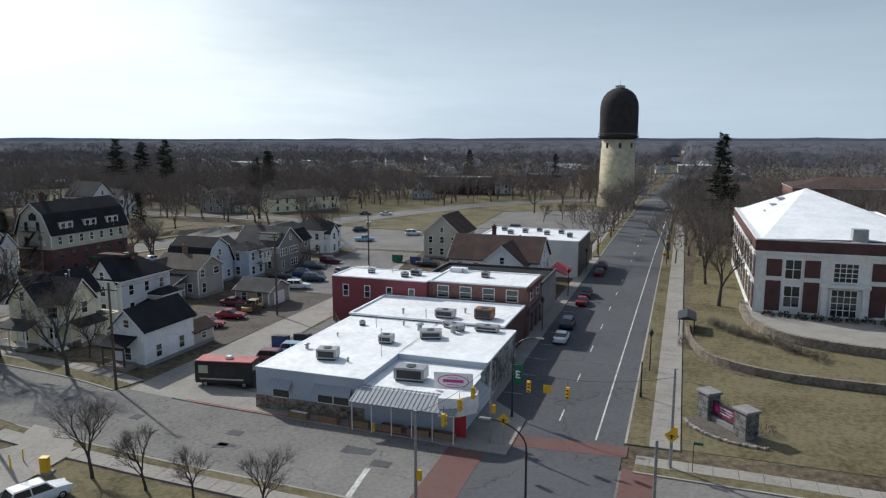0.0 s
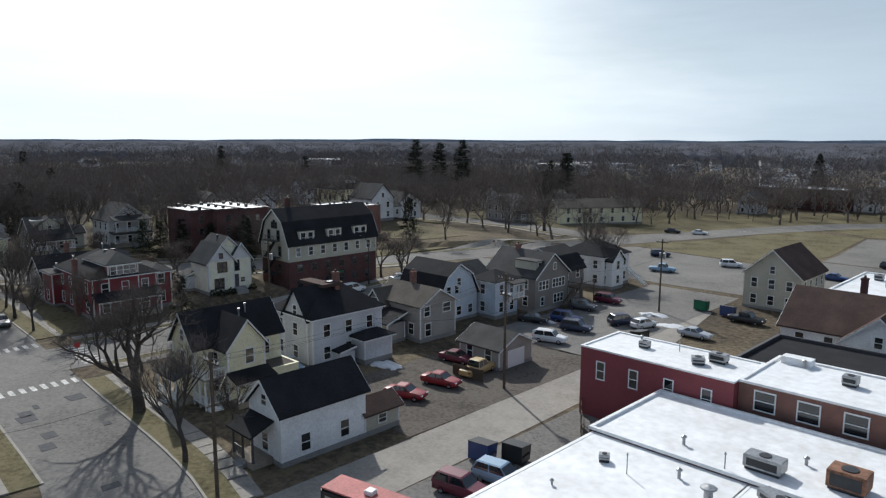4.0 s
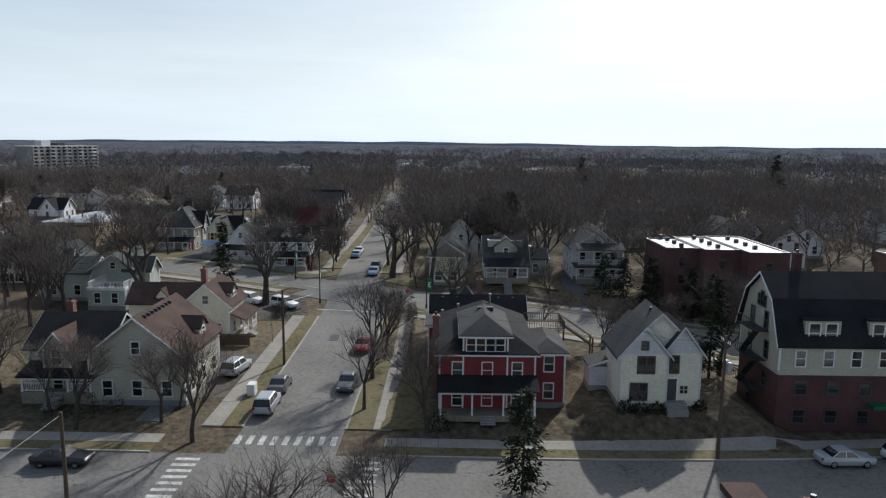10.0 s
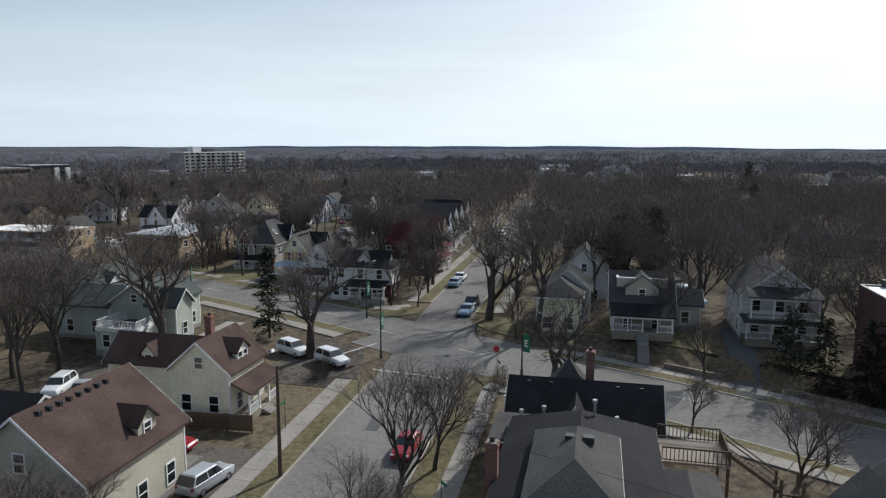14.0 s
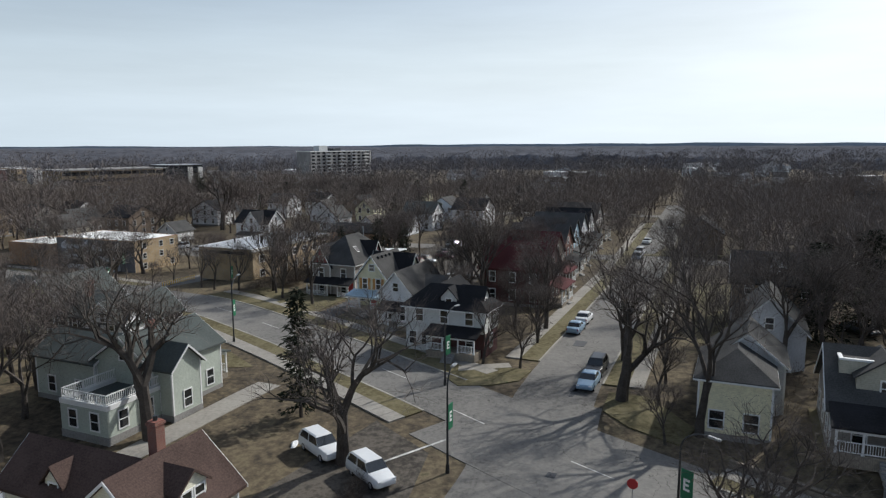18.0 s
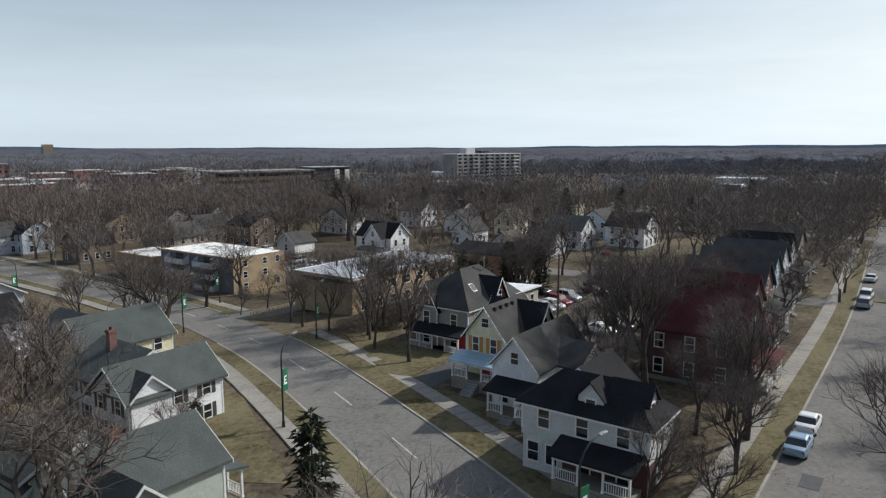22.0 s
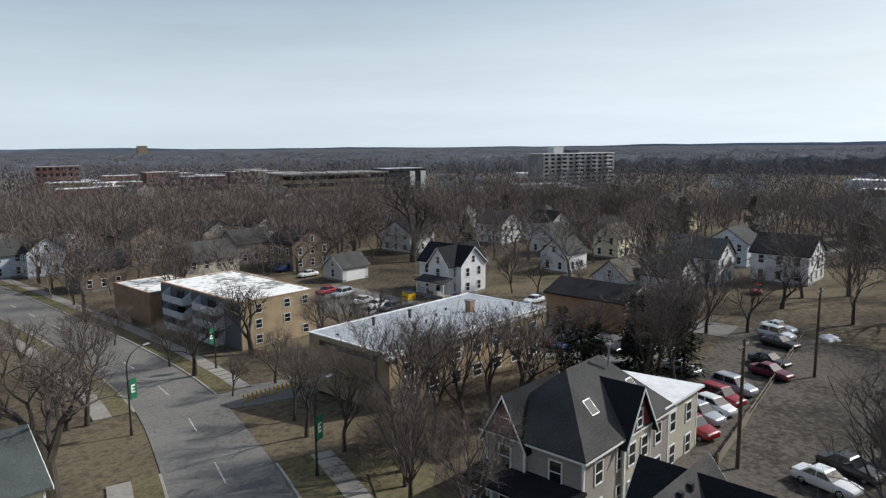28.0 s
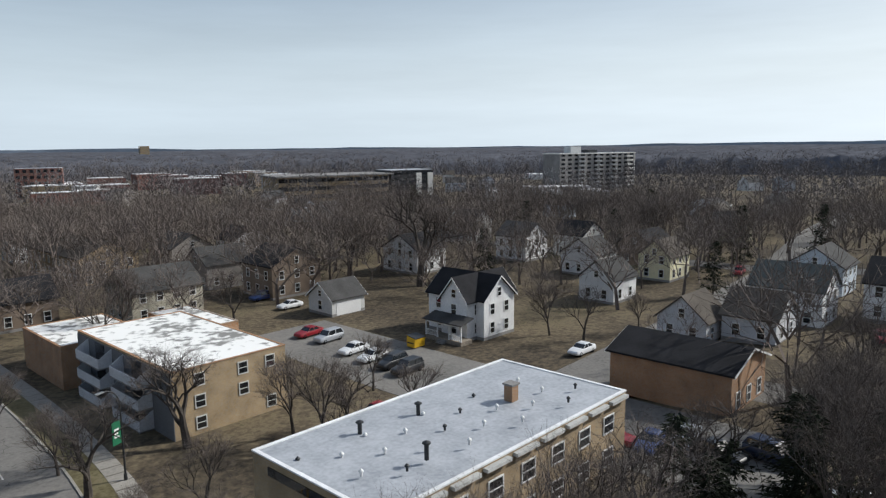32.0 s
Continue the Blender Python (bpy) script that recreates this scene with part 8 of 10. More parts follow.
cm.polygons.foreach_set("loop_start", np.arange(0, quads.size, 4, dtype=np.int32))
cm.polygons.foreach_set("loop_total", np.full(len(quads), 4, dtype=np.int32))
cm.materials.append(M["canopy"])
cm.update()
tagged(new("woods_canopy", cm), "crowns of the woods to the horizon, blue-grey with painted haze", "woods", kind="stuff")

# low wooded ridges along the horizon, haze as pale blue colour plus a weak glow
rd = Mesh()
n_ = 220
for i in range(n_ + 1):
    a = 2 * math.pi * i / n_
    x, y = 4300 * math.cos(a), 4300 * math.sin(a)
    top = 25 + 9 * noise.noise((math.cos(a) * 3, math.sin(a) * 3, 0.3)) + 7 * noise.noise((math.cos(a) * 16, math.sin(a) * 16, 1.7)) + 2.5 * noise.noise((math.cos(a) * 90, math.sin(a) * 90, 4.1))
    rd.v += [(x, y, -10), (x, y, top)]
    if i:
        rd.f.append((2 * i - 2, 2 * i, 2 * i + 1, 2 * i - 1))
far_ridge = mat("hazy_far_ridge", (0.20, 0.235, 0.29), 1.0, 0.2, 0.004, 0.02, 0.0)
# the weak blue emission imitates haze brightening the ridge
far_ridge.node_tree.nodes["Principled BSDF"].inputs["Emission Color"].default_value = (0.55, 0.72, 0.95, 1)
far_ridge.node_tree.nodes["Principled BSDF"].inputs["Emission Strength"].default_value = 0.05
tagged(new("backdrop", rd.data("backdrop", far_ridge)), "low wooded ridge on the horizon, blue-grey and glowing as haze", "ridge", kind="structure")

# near trees one by one: place, kind, height factor
NEAR = [
    (37, -18.8, 3, 0.57), (31.5, -18.8, 3, 0.46), (26.9, -18.8, 3, 0.39), (20.5, -19.2, 3, 0.46), (-14.7, 60, 1, 0.83), (-13, 78, 1, 0.78), (-13.4, 96, 4, 0.78), (-12.6, 112, 1, 0.83), (-12.4, 128.8, 1, 0.87), (-12, 150, 4, 0.83),
    (-11.6, 172, 1, 0.83), (-12.4, 196, 0, 0.87), (-12.4, 225, 1, 0.83), (12.8, 169.9, 2, 0.87), (13.4, 148, 0, 0.55), (13, 190, 0, 0.64), (12.6, 215, 2, 0.74), (26, 176, 3, 0.55), (31, 180, 3, 0.51), (36, 172, 3, 0.55),
    (45, 200, 0, 0.74), (59.2, -0.5, 4, 0.69), (72.4, 1.0, 2, 1.01), (84, 6, 3, 0.74), (62, 5.5, 3, 0.51), (118.2, 1.5, 4, 0.72), (125.9, 2.2, 3, 0.74), (109.6, 1.6, 3, 0.69),
    (104.6, 8, 3, 0.74), (107.8, 62.4, 0, 0.69), (108.7, 70, 0, 0.6), (105.5, 66, 2, 0.55), (128.4, 143.4, 1, 1.2), (127.3, 100.2, 0, 0.64), (153, 110, 0, 0.83), (119.7, 40.5, 4, 0.78),
    (126.3, 28.6, 3, 0.69), (137.9, 23, 3, 0.46), (133.8, 33, 0, 0.41), (131, 40, 3, 0.64), (101.9, -12.6, 4, 0.64), (106, -17, 3, 0.64), (109, -16.4, 3, 0.51),
    (104, -24, 3, 0.74), (107, -28, 3, 0.64), (112, -36, 0, 0.74), (139.4, -44, 1, 0.87), (136, -47, 4, 0.83), (132, -42, 4, 0.78), (146, -50, 0, 0.83), (184, -2.2, 0, 0.87), (187.2, -13.2, 3, 0.69), (177.1, -12.4, 3, 0.57),
    (176.6, -16.6, 3, 0.66), (171, 3, 3, 0.55), (163, 4.5, 3, 0.46), (190.5, 1.4, 0, 0.69), (211.7, 2.6, 1, 0.78), (205, 3, 0, 0.74), (188.6, -13.6, 3, 0.64), (200.8, -16, 3, 0.74), (214.6, -16, 3, 0.55), (230, 0.5, 1, 0.78),
    (245, -2, 0, 0.83), (236, -19, 3, 0.74), (186.3, 28.5, 0, 0.78), (194, 55, 1, 0.64), (174, 28.3, 4, 0.83), (181, 20, 0, 0.74), (188, 18, 4, 0.78), (176, 44, 0, 0.83), (160, 44, 3, 0.83), (200, 32, 0, 0.83),
    (168, 52, 0, 0.78), (186, 8, 3, 0.74), (200, 12, 4, 0.69), (178, 3, 3, 0.64), (205.8, -31, 4, 0.83), (209.6, -31, 4, 0.78), 
    (222, -30.5, 4, 0.74), (221, -25, 1, 0.74), (235, -25.5, 1, 0.69), (199, -30.2, 3, 0.83), (194, -25, 3, 0.74), (193, -18, 3, 0.74), (198, -16.5, 3, 0.83), (180.4, -78.1, 2, 1.01), (170.7, -89.7, 0, 0.64),
    (188.1, -98.5, 0, 0.6), (184.9, -107.9, 3, 0.74), (190.5, -120.1, 3, 0.69), (162.7, -50.1, 3, 0.51), (158.2, -72.6, 0, 0.6), (152, -60, 1, 0.69), (162.2, -87.2, 0, 0.74), (154.3, -94.7, 1, 0.74), (163.9, -115.7, 0, 0.78),
    (199, -61.5, 4, 0.55), (194.5, -51.3, 1, 0.61), (196, -58, 4, 0.6), (201.1, -63.6, 1, 0.78), (203.7, -65.2, 4, 0.72), (206.7, -65.8, 1, 0.64), (209.7, -65, 4, 0.69), (213.7, -65, 1, 0.66), (218.3, -65.2, 2, 0.74), (200.6, -70.6, 4, 0.55),
    (200.8, -76.2, 1, 0.51), (202.8, -81, 3, 0.64), (222.4, -66.2, 3, 0.64), (205.1, -105.1, 2, 0.61), (204.9, -111.2, 3, 0.55), (209.5, -94.2, 0, 0.46), (203.8, -94.1, 3, 0.41), (224, -95.1, 0, 0.46), (228.4, -100.9, 2, 0.48), (223.6, -103.3, 3, 0.69),
    (232.8, -96, 3, 0.55), (204.3, -126.8, 3, 0.51), (237, -106.8, 3, 0.55), (231.2, -65.8, 2, 0.64), (236.2, -60.2, 4, 0.64), (240.3, -59, 1, 0.63), (238.7, -62.1, 0, 0.64), (251.1, -63.1, 0, 0.6), (244.1, -60.5, 4, 0.64), (256.2, -62.1, 4, 0.69),
    (260, -58, 0, 0.64), (283.5, -145.6, 2, 1.45), (281.9, -165.5, 1, 0.92), (291, -177.7, 0, 0.87), (269.9, -105.1, 3, 0.64), (279.8, -96, 3, 0.51), (270.6, -99.7, 0, 0.55), (262.5, -178.8, 0, 0.64), (245.8, -232, 1, 0.83), (348.9, -127.9, 0, 0.92),
    (348.9, -150, 1, 0.83), (232.2, -143.4, 0, 0.64), (227, -151.1, 4, 0.69), (220.4, -142.3, 1, 0.64), (242.5, -146.7, 0, 0.64), (143.8, 10.2, 2, 0.8), (171.2, -0.4, 2, 1.06), (165.9, 7, 1, 1.01), (147.2, -35.9, 2, 1.1), 
    (158.1, -58.8, 0, 0.83), (149.8, -18.5, 2, 1.01), (277.4, -59, 2, 0.6), (195.1, -113.8, 0, 0.69), (189.9, -98.3, 0, 0.74), (215.2, -108.3, 2, 0.74), (223.4, -97.8, 3, 0.74), (207, -31.2, 4, 0.87), 
    (194.2, -14.1, 1, 0.78), (223, -25, 0, 0.78), (182, 14, 1, 0.83), (190, 22, 0, 0.74), (205, 20, 4, 0.83), 
    (188, 30, 1, 0.78), (178, 22, 3, 0.83), (212, 30, 0, 0.83), (205, 44, 1, 0.83), (190, 62, 0, 0.83), (166, 24, 3, 0.74), (127, 48, 0, 0.74),
    (76, 92, 1, 0.74), (84, 100, 0, 0.74),
    (92, 110, 4, 0.83),
    (231.9, -55.6, 1, 0.66), (228.3, -57.2, 4, 0.6), (234, -58.4, 1, 0.6), (239, -57.6, 4, 0.58), (241.5, -59.5, 1, 0.6),
    (152.6, 26.2, 3, 0.6),
    (199.5, -25, 1, 0.92), (203.5, -26.5, 1, 0.85), 
]
for i, (s, v, k, z) in enumerate(NEAR):
    tree(s, v, k, z, (i * 67) % 360)
for i, (s, v, hh, w) in enumerate(((298, -141, 11, 3.4), (312, -98, 10, 3.2), (336, -132, 13, 3.6), (352, -170, 12, 3.6), (330, -60, 11, 3.4), (368, -95, 13, 3.8), (340, -205, 14, 4.0), (390, -150, 14, 4.0), (300, -185, 11, 3.4), (405, -60, 13, 3.8), (-17.6, 139, 30, 5.0), (-22, 150, 16, 4.0), (93.9, 15.6, 9.0, 2.2), (156.1, -26.8, 12.3, 2.2), (115.3, 37.6, 11.5, 2.2), (150.2, 37.2, 8.5, 2.6), (147.6, 40.6, 9, 2.6), (144.6, 45.6, 8, 2.2), (141.8, 50.6, 7.5, 2.2), (135, 94.7, 10.5, 3.0), (220.9, 177.1, 26, 7.0), (212.6, 183.3, 25, 6.4), (206, 190, 26, 6.4), (230.3, -59.1, 9.3, 2.8), (236.5, -56.5, 8.5, 2.6), (225.7, -63.3, 7, 2.6), (233.0, -60.5, 9.5, 3.0), (229.7, -63.7, 6.5, 2.2), (227.2, -66.2, 8.5, 2.0),
                                  (166, -51.5, 4.2, 0.8), (421, 82, 19, 4.5), (348.8, -106.8, 14, 4.0), (196.3, 18.1, 12, 5.0), (203, 24, 13, 5.5), (280, 120, 22, 4.5), (150, 175, 20, 4.0), (165, 205, 22, 4.0), (60, 330, 20, 5), (300, 60, 14, 4.0), (269.1, -162.2, 9, 3.0), (363.3, -228.7, 14, 4.5), (153.4, 34.8, 7.5, 2.4), (262, 150, 18, 4.0), (170, 215, 22, 4.5), (110, 330, 22, 5.0))):
    conifer(s, v, hh, w, i)

# clipped and wild shrubs
def shrub(s, v, hh, w, seed, m_="twig", label="bare twiggy winter shrub", up=0.0, many=120):
    rnd = random.Random(seed)
    t = thing("shrub", at(s, v, 0, up), label, "shrub", "shrubs")
    n = Mesh()
    for i in range(int(many * w)):
        a, r = rnd.uniform(0, 6.283), math.sqrt(rnd.random()) * w
        z = hh * rnd.random() * math.sqrt(max(0.05, 1 - (r / w) ** 2))
        p = Vector((r * 0.8 * math.cos(a), r * 0.8 * math.sin(a), z))
        d = Vector((math.cos(a) * 0.5 + rnd.gauss(0, 0.4), math.sin(a) * 0.5 + rnd.gauss(0, 0.4), 0.8 + rnd.gauss(0, 0.4))).normalized()
        q = d.orthogonal().normalized() * (0.02 if m_ == "twig" else 0.09)
        n.poly([p - q, p + q, p + d * rnd.uniform(0.3, 0.8) * (1 if m_ == "twig" else 0.45)])
    part("brush", plain_data(n, "brush", M[m_]), None, t)


rsb = random.Random(21)
for i in range(26):
    shrub(-13 - i * 0.5 + rsb.uniform(-0.6, 0.6), 47 - i * 0.55 + rsb.uniform(-1, 1), 1.1, 1.0, i, up=0.75)
for i in range(9):
    shrub(-21 - i * 2.2, 50.5 + rsb.uniform(-0.6, 0.6), 1.0, 1.1, 50 + i, "needles", "clipped dark evergreen shrub by the campus wall", up=1.85)
for i, (s, v, hh, w) in enumerate(((105.8, 26.4, 1.2, 1.1), (105.7, 27.8, 1.1, 1.0), (105.7, 29.3, 1.2, 1.0), (106.6, 33.6, 1.0, 0.8), (-9.2, 36.5, 1.2, 0.8), (-9.2, 38.4, 1.2, 0.8), (-13, 13.5, 1.4, 1.2), (-16.8, 9.5, 1.2, 1.4))):
    shrub(s, v, hh, w, 80 + i, "needles" if s > 0 else "twig", "low dark evergreen shrub" if s > 0 else "dry tan ornamental shrub")
for i, (s, v, hh, w) in enumerate(((107.5, -25.0, 3.4, 1.6), (108.0, -22.4, 2.8, 1.3), (107.6, -28.0, 2.6, 1.2), (104.5, 9.0, 2.4, 1.3), (157.5, -52.0, 2.6, 1.0), (163.2, -60.5, 3.8, 0.8), (163.4, -68.0, 2.8, 1.2))):
    shrub(s, v, hh, w, 300 + i, "needles", "dark rounded evergreen shrub in front of a house")
for i in range(20):
    shrub(127 + i * 1.2, 4.6 + rsb.uniform(-0.3, 0.3), 1.3, 0.8, 120 + i, label="clipped brown hedge shrub beside the sidewalk")
for i in range(14):
    shrub(143 + i * 0.5, -14.5 - i * 0.1, 1.5, 0.9, 150 + i, label="bare reddish hedge beside the parking place")
for i in range(54):
    shrub(rsb.uniform(197, 228), rsb.uniform(-73.6, -62.5) if i % 2 else rsb.uniform(-66.5, -62.5), rsb.uniform(2.0, 5.2), rsb.uniform(1.1, 2.0), 400 + i, label="tall bare brush in front of the apartment block", many=330)
for i in range(24):
    shrub(rsb.uniform(168, 214), rsb.uniform(4.5, 18), rsb.uniform(1.0, 2.4), rsb.uniform(0.8, 1.4), 210 + i, label="wild bare brush between the yards")
for i in range(16):
    shrub(rsb.uniform(196, 240), rsb.uniform(-33, -27), rsb.uniform(1.0, 2.4), rsb.uniform(0.8, 1.4), 240 + i, label="wild bare brush between the yards")

# ---- houses of the wider town: a few kinds, repeated ----
KINDS = []
for i, (wl_, rf, a, b, hh, ax, lab) in enumerate((("white", "r_grey", 8, 10, 5.4, "x", "white clapboard house with a grey gabled roof"), ("white_sat", "r_black", 9, 9, 5.6, "y", "off-white house with a black gabled roof"), ("tan", "r_taupe", 9, 11, 4.8, "x", "taupe house with a brown roof"),
                                               ("yellow", "r_grey", 8, 9, 5.2, "y", "pale yellow house with a grey roof"), ("brown", "r_black", 10, 9, 5.0, "x", "brown house with a dark roof"), ("ltblue", "r_grey", 8, 10, 5.4, "y", "pale blue house with a grey roof"))):
    k = thing("house", at(700 + i * 30, 300), lab + " among bare trees", "house")
    block(k, 0, 0, a, b, hh, M[wl_], M[rf], axis=ax, rise=3.0, corner=False, found=False, wins="EN", gap=4.6, far=True)
    KINDS.append(k)
rh = random.Random(23)
for s, v in TOWN:
    copy_thing(KINDS[rh.randrange(6)], at(s, v, rh.choice((0, 0, 90, 180)) + rh.uniform(-5, 5)))
    if s < 360 and v < 260:
        a_, b_ = rh.uniform(8, 13), rh.uniform(9, 15)
        patch("lawn", [(s - a_, v - b_), (s + a_ * 0.9, v - b_ * 0.9), (s + a_, v + b_ * 0.8), (s - a_ * 0.8, v + b_)], 0.02, M["lawn"], "dry straw-coloured winter lawn round a house", "lawn")

# the countless roofs and gables farther out
vs, fs, ms = [], [], []
for x, y, a in SPECKS:
    flat = rh.random() < 0.16
    w, d, e, k = (rh.uniform(9, 20), rh.uniform(7, 12), rh.uniform(4, 8), 0.0) if flat else (rh.uniform(4, 6), rh.uniform(4, 6.5), rh.uniform(4.6, 6.4), rh.uniform(2.4, 3.6))
    c_, s_, z0, n = math.cos(a), math.sin(a), gz(x, y), len(vs)
    for px_, py_, pz_ in ((-w, -d, 0), (w, -d, 0), (w, d, 0), (-w, d, 0), (-w, -d, e), (w, -d, e), (w, d, e), (-w, d, e), (-w, 0, e + k), (w, 0, e + k)):
        vs.append((x + px_ * c_ - py_ * s_, y + px_ * s_ + py_ * c_, z0 + pz_))
    wall_, roof_ = rh.choice((0, 0, 0, 1, 2, 3)), 4 if flat else rh.choice((5, 5, 6, 7))
    for q in ((0, 1, 5, 4), (2, 3, 7, 6), (1, 2, 6, 9, 5), (3, 0, 4, 8, 7)):
        fs.append([n + i for i in q])
        ms.append(wall_)
    for q in ((4, 5, 9, 8), (6, 7, 8, 9)):
        fs.append([n + i for i in q])
        ms.append(roof_)
dm = bpy.data.meshes.new("distant_houses")
dm.from_pydata(vs, [], fs)
for k in ("white", "white_sat", "tan", "ltblue", "membrane", "r_grey", "r_black", "r_taupe"):
    dm.materials.append(M[k])
dm.polygons.foreach_set("material_index", ms)
tagged(new("distant_houses", dm), "pale gabled houses and flat roofs of the far town", "houses", kind="stuff")

# ---- vehicles ----
def loft(sections):
    """Skin over cross-sections (x, half width, z low, z high, shoulder)."""
    mb = Mesh()
    k = 8
    for x, w, z0, z1, sh in sections:
        zm = z0 + (z1 - z0) * 0.55
        mb.v += [(x, -w * 0.92, z0), (x, -w, z0 + 0.12), (x, -w, zm), (x, -w * sh, z1), (x, w * sh, z1), (x, w, zm), (x, w, z0 + 0.12), (x, w * 0.92, z0)]
    for i in range(len(sections) - 1):
        for j in range(k):
            a, b = i * k + j, i * k + (j + 1) % k
            mb.f.append((a, b, b + k, a + k))
    mb.f.append(tuple(reversed(range(k))))
    e = (len(sections) - 1) * k
    mb.f.append(tuple(e + j for j in range(k)))
    return mb


def soft_edges(me, r):
    """Rounds every edge of a body shell."""
    bm = bmesh.new()
    bm.from_mesh(me)
    bmesh.ops.bevel(bm, geom=bm.edges[:], offset=r, segments=2, affect="EDGES", profile=0.5, clamp_overlap=True)
    for f in bm.faces:
        f.smooth = True
    bm.to_mesh(me)
    bm.free()
    return me


def car_kind(L, W, hood, deck, roof, cab, kind):
    """Meshes for one kind of car; cab: x of windscreen foot, roof front, roof rear, rear glass foot."""
    a, w = L / 2, W / 2
    body = loft([(-a, w * 0.80, 0.42, deck * 0.86, 0.8), (-a + 0.12, w * 0.92, 0.30, deck * 0.97, 0.86), (-a + 0.7, w, 0.24, deck, 0.9), (cab[3], w, 0.24, deck, 0.92), (cab[0], w, 0.24, hood + 0.03, 0.92), (a - 0.7, w * 0.98, 0.24, hood - 0.06, 0.88), (a - 0.15, w * 0.9, 0.30, hood - 0.14, 0.84), (a, w * 0.78, 0.40, hood - 0.28, 0.8)])
    g = Mesh()
    wb, wt = w * 0.90, w * 0.76
    z0 = min(hood, deck) - 0.02
    pts = [(cab[0], z0), (cab[1], roof - 0.05), (cab[2], roof - 0.05), (cab[3], z0)]
    g.v = [(x, -wb if i in (0, 3) else -wt, z) for i, (x, z) in enumerate(pts)] + [(x, wb if i in (0, 3) else wt, z) for i, (x, z) in enumerate(pts)]
    g.f = [(0, 1, 2, 3), (7, 6, 5, 4), (0, 4, 5, 1), (1, 5, 6, 2), (2, 6, 7, 3)]
    # roof skin with the pillars drawn out of its edge
    r = Mesh()
    mt, mb_ = (cab[1] + cab[2]) / 2, (cab[0] + cab[3]) / 2
    tops = (cab[1] + 0.05, cab[1] - 0.07, mt + 0.05, mt - 0.05, cab[2] + 0.10, cab[2] - 0.05)
    feet = (cab[0] + 0.03, cab[0] - 0.11, mb_ + 0.06, mb_ - 0.06, cab[3] + 0.16, cab[3] - 0.03)
    for sg in (-1, 1):
        r.v += [(x, sg * (wt + 0.02), roof - 0.06) for x in tops] + [(x, sg * (wb + 0.015), z0) for x in feet] + [(cab[1] - 0.1, sg * (wt - 0.12), roof + 0.02), (cab[2] + 0.1, sg * (wt - 0.12), roof + 0.02)]
    for o in (0, 14):
        r.f += [(o, o + 1, o + 7, o + 6), (o + 2, o + 3, o + 9, o + 8), (o + 4, o + 5, o + 11, o + 10), (o, o + 1, o + 2, o + 3, o + 4, o + 5, o + 13, o + 12)]
    r.f += [(12, 13, 27, 26), (0, 12, 26, 14), (5, 13, 27, 19)]
    tyre = Mesh()
    n = 16
    tyre.lathe([(0.20, -0.11), (0.30, -0.11), (0.33, -0.07), (0.33, 0.07), (0.30, 0.11), (0.20, 0.11)], n, False)
    rim = Mesh().lathe([(0.02, 0.10), (0.09, 0.095), (0.20, 0.07), (0.21, 0.10)], n, False).lathe([(0.02, -0.10), (0.09, -0.095), (0.20, -0.07), (0.21, -0.10)], n, False)
    hl = Mesh().box(a - 0.22, -w * 0.82, hood - 0.32, a - 0.03, -w * 0.5, hood - 0.18)
    tl_ = Mesh().box(-a + 0.01, -w * 0.86, deck - 0.34, -a + 0.16, -w * 0.58, deck - 0.12)
    return dict(body=soft_edges(body.data("body", M["car_white"], True), 0.07), glass=g.data("window_glass", M["autoglass"]), roof=r.data("roof", M["car_white"]), tyre=tyre.data("wheel", M["rubber"], True), rim=rim.data("rim", M["rim"]),
                hl=hl.data("headlight", M["lamp_white"]), tl=tl_.data("tail_light", M["lamp_red"]), a=a, w=w, L=L)


CARS = {
    "sedan": car_kind(4.7, 1.82, 0.92, 0.98, 1.45, (0.95, 0.25, -0.95, -1.65), "sedan"),
    "suv": car_kind(4.7, 1.88, 1.05, 1.08, 1.72, (1.05, 0.45, -1.85, -2.25), "suv"),
    "hatch": car_kind(4.2, 1.76, 0.98, 1.02, 1.52, (1.15, 0.35, -1.45, -1.98), "hatch"),
    "van": car_kind(5.6, 2.0, 1.15, 1.25, 2.1, (2.0, 1.45, -2.6, -2.75), "van"),
    "pickup": car_kind(5.5, 1.92, 1.08, 1.02, 1.80, (1.15, 0.6, -0.75, -0.95), "pickup"),
}


def car(s, v, turn, colour, kind="sedan", label=None, up=0.05):
    c = CARS[kind]
    far = v > 100 or s > 235
    t = thing(kind if kind in ("van", "pickup") else "car", at(s, v, turn, up), label or f"{colour} parked {kind} with dark windows", kind if kind in ("van", "pickup") else "car", "parked cars")
    for nm, key in (("body", "body"), ("roof", "roof")):
        o = part(nm, c[key], None, t)
        o.material_slots[0].link = "OBJECT"
        o.material_slots[0].material = M["car_" + colour]
    part("window_glass", c["glass"], None, t)
    for e in (-1, 1):
        for x in (c["a"] * 0.62, -c["a"] * 0.58):
            w_ = part("wheel", c["tyre"], None, t, m=Matrix.Translation((x, e * (c["w"] - 0.11), 0.33)) @ pose(0, 0, 0, 90))
            if not far:
                part("rim", c["rim"], None, w_)
        if far:
            continue
        part("headlight", c["hl"], None, t, m=pose(0, 0, 0) if e < 0 else Matrix.Diagonal((1, -1, 1, 1)))
        part("tail_light", c["tl"], None, t, m=pose(0, 0, 0) if e < 0 else Matrix.Diagonal((1, -1, 1, 1)))
    return t


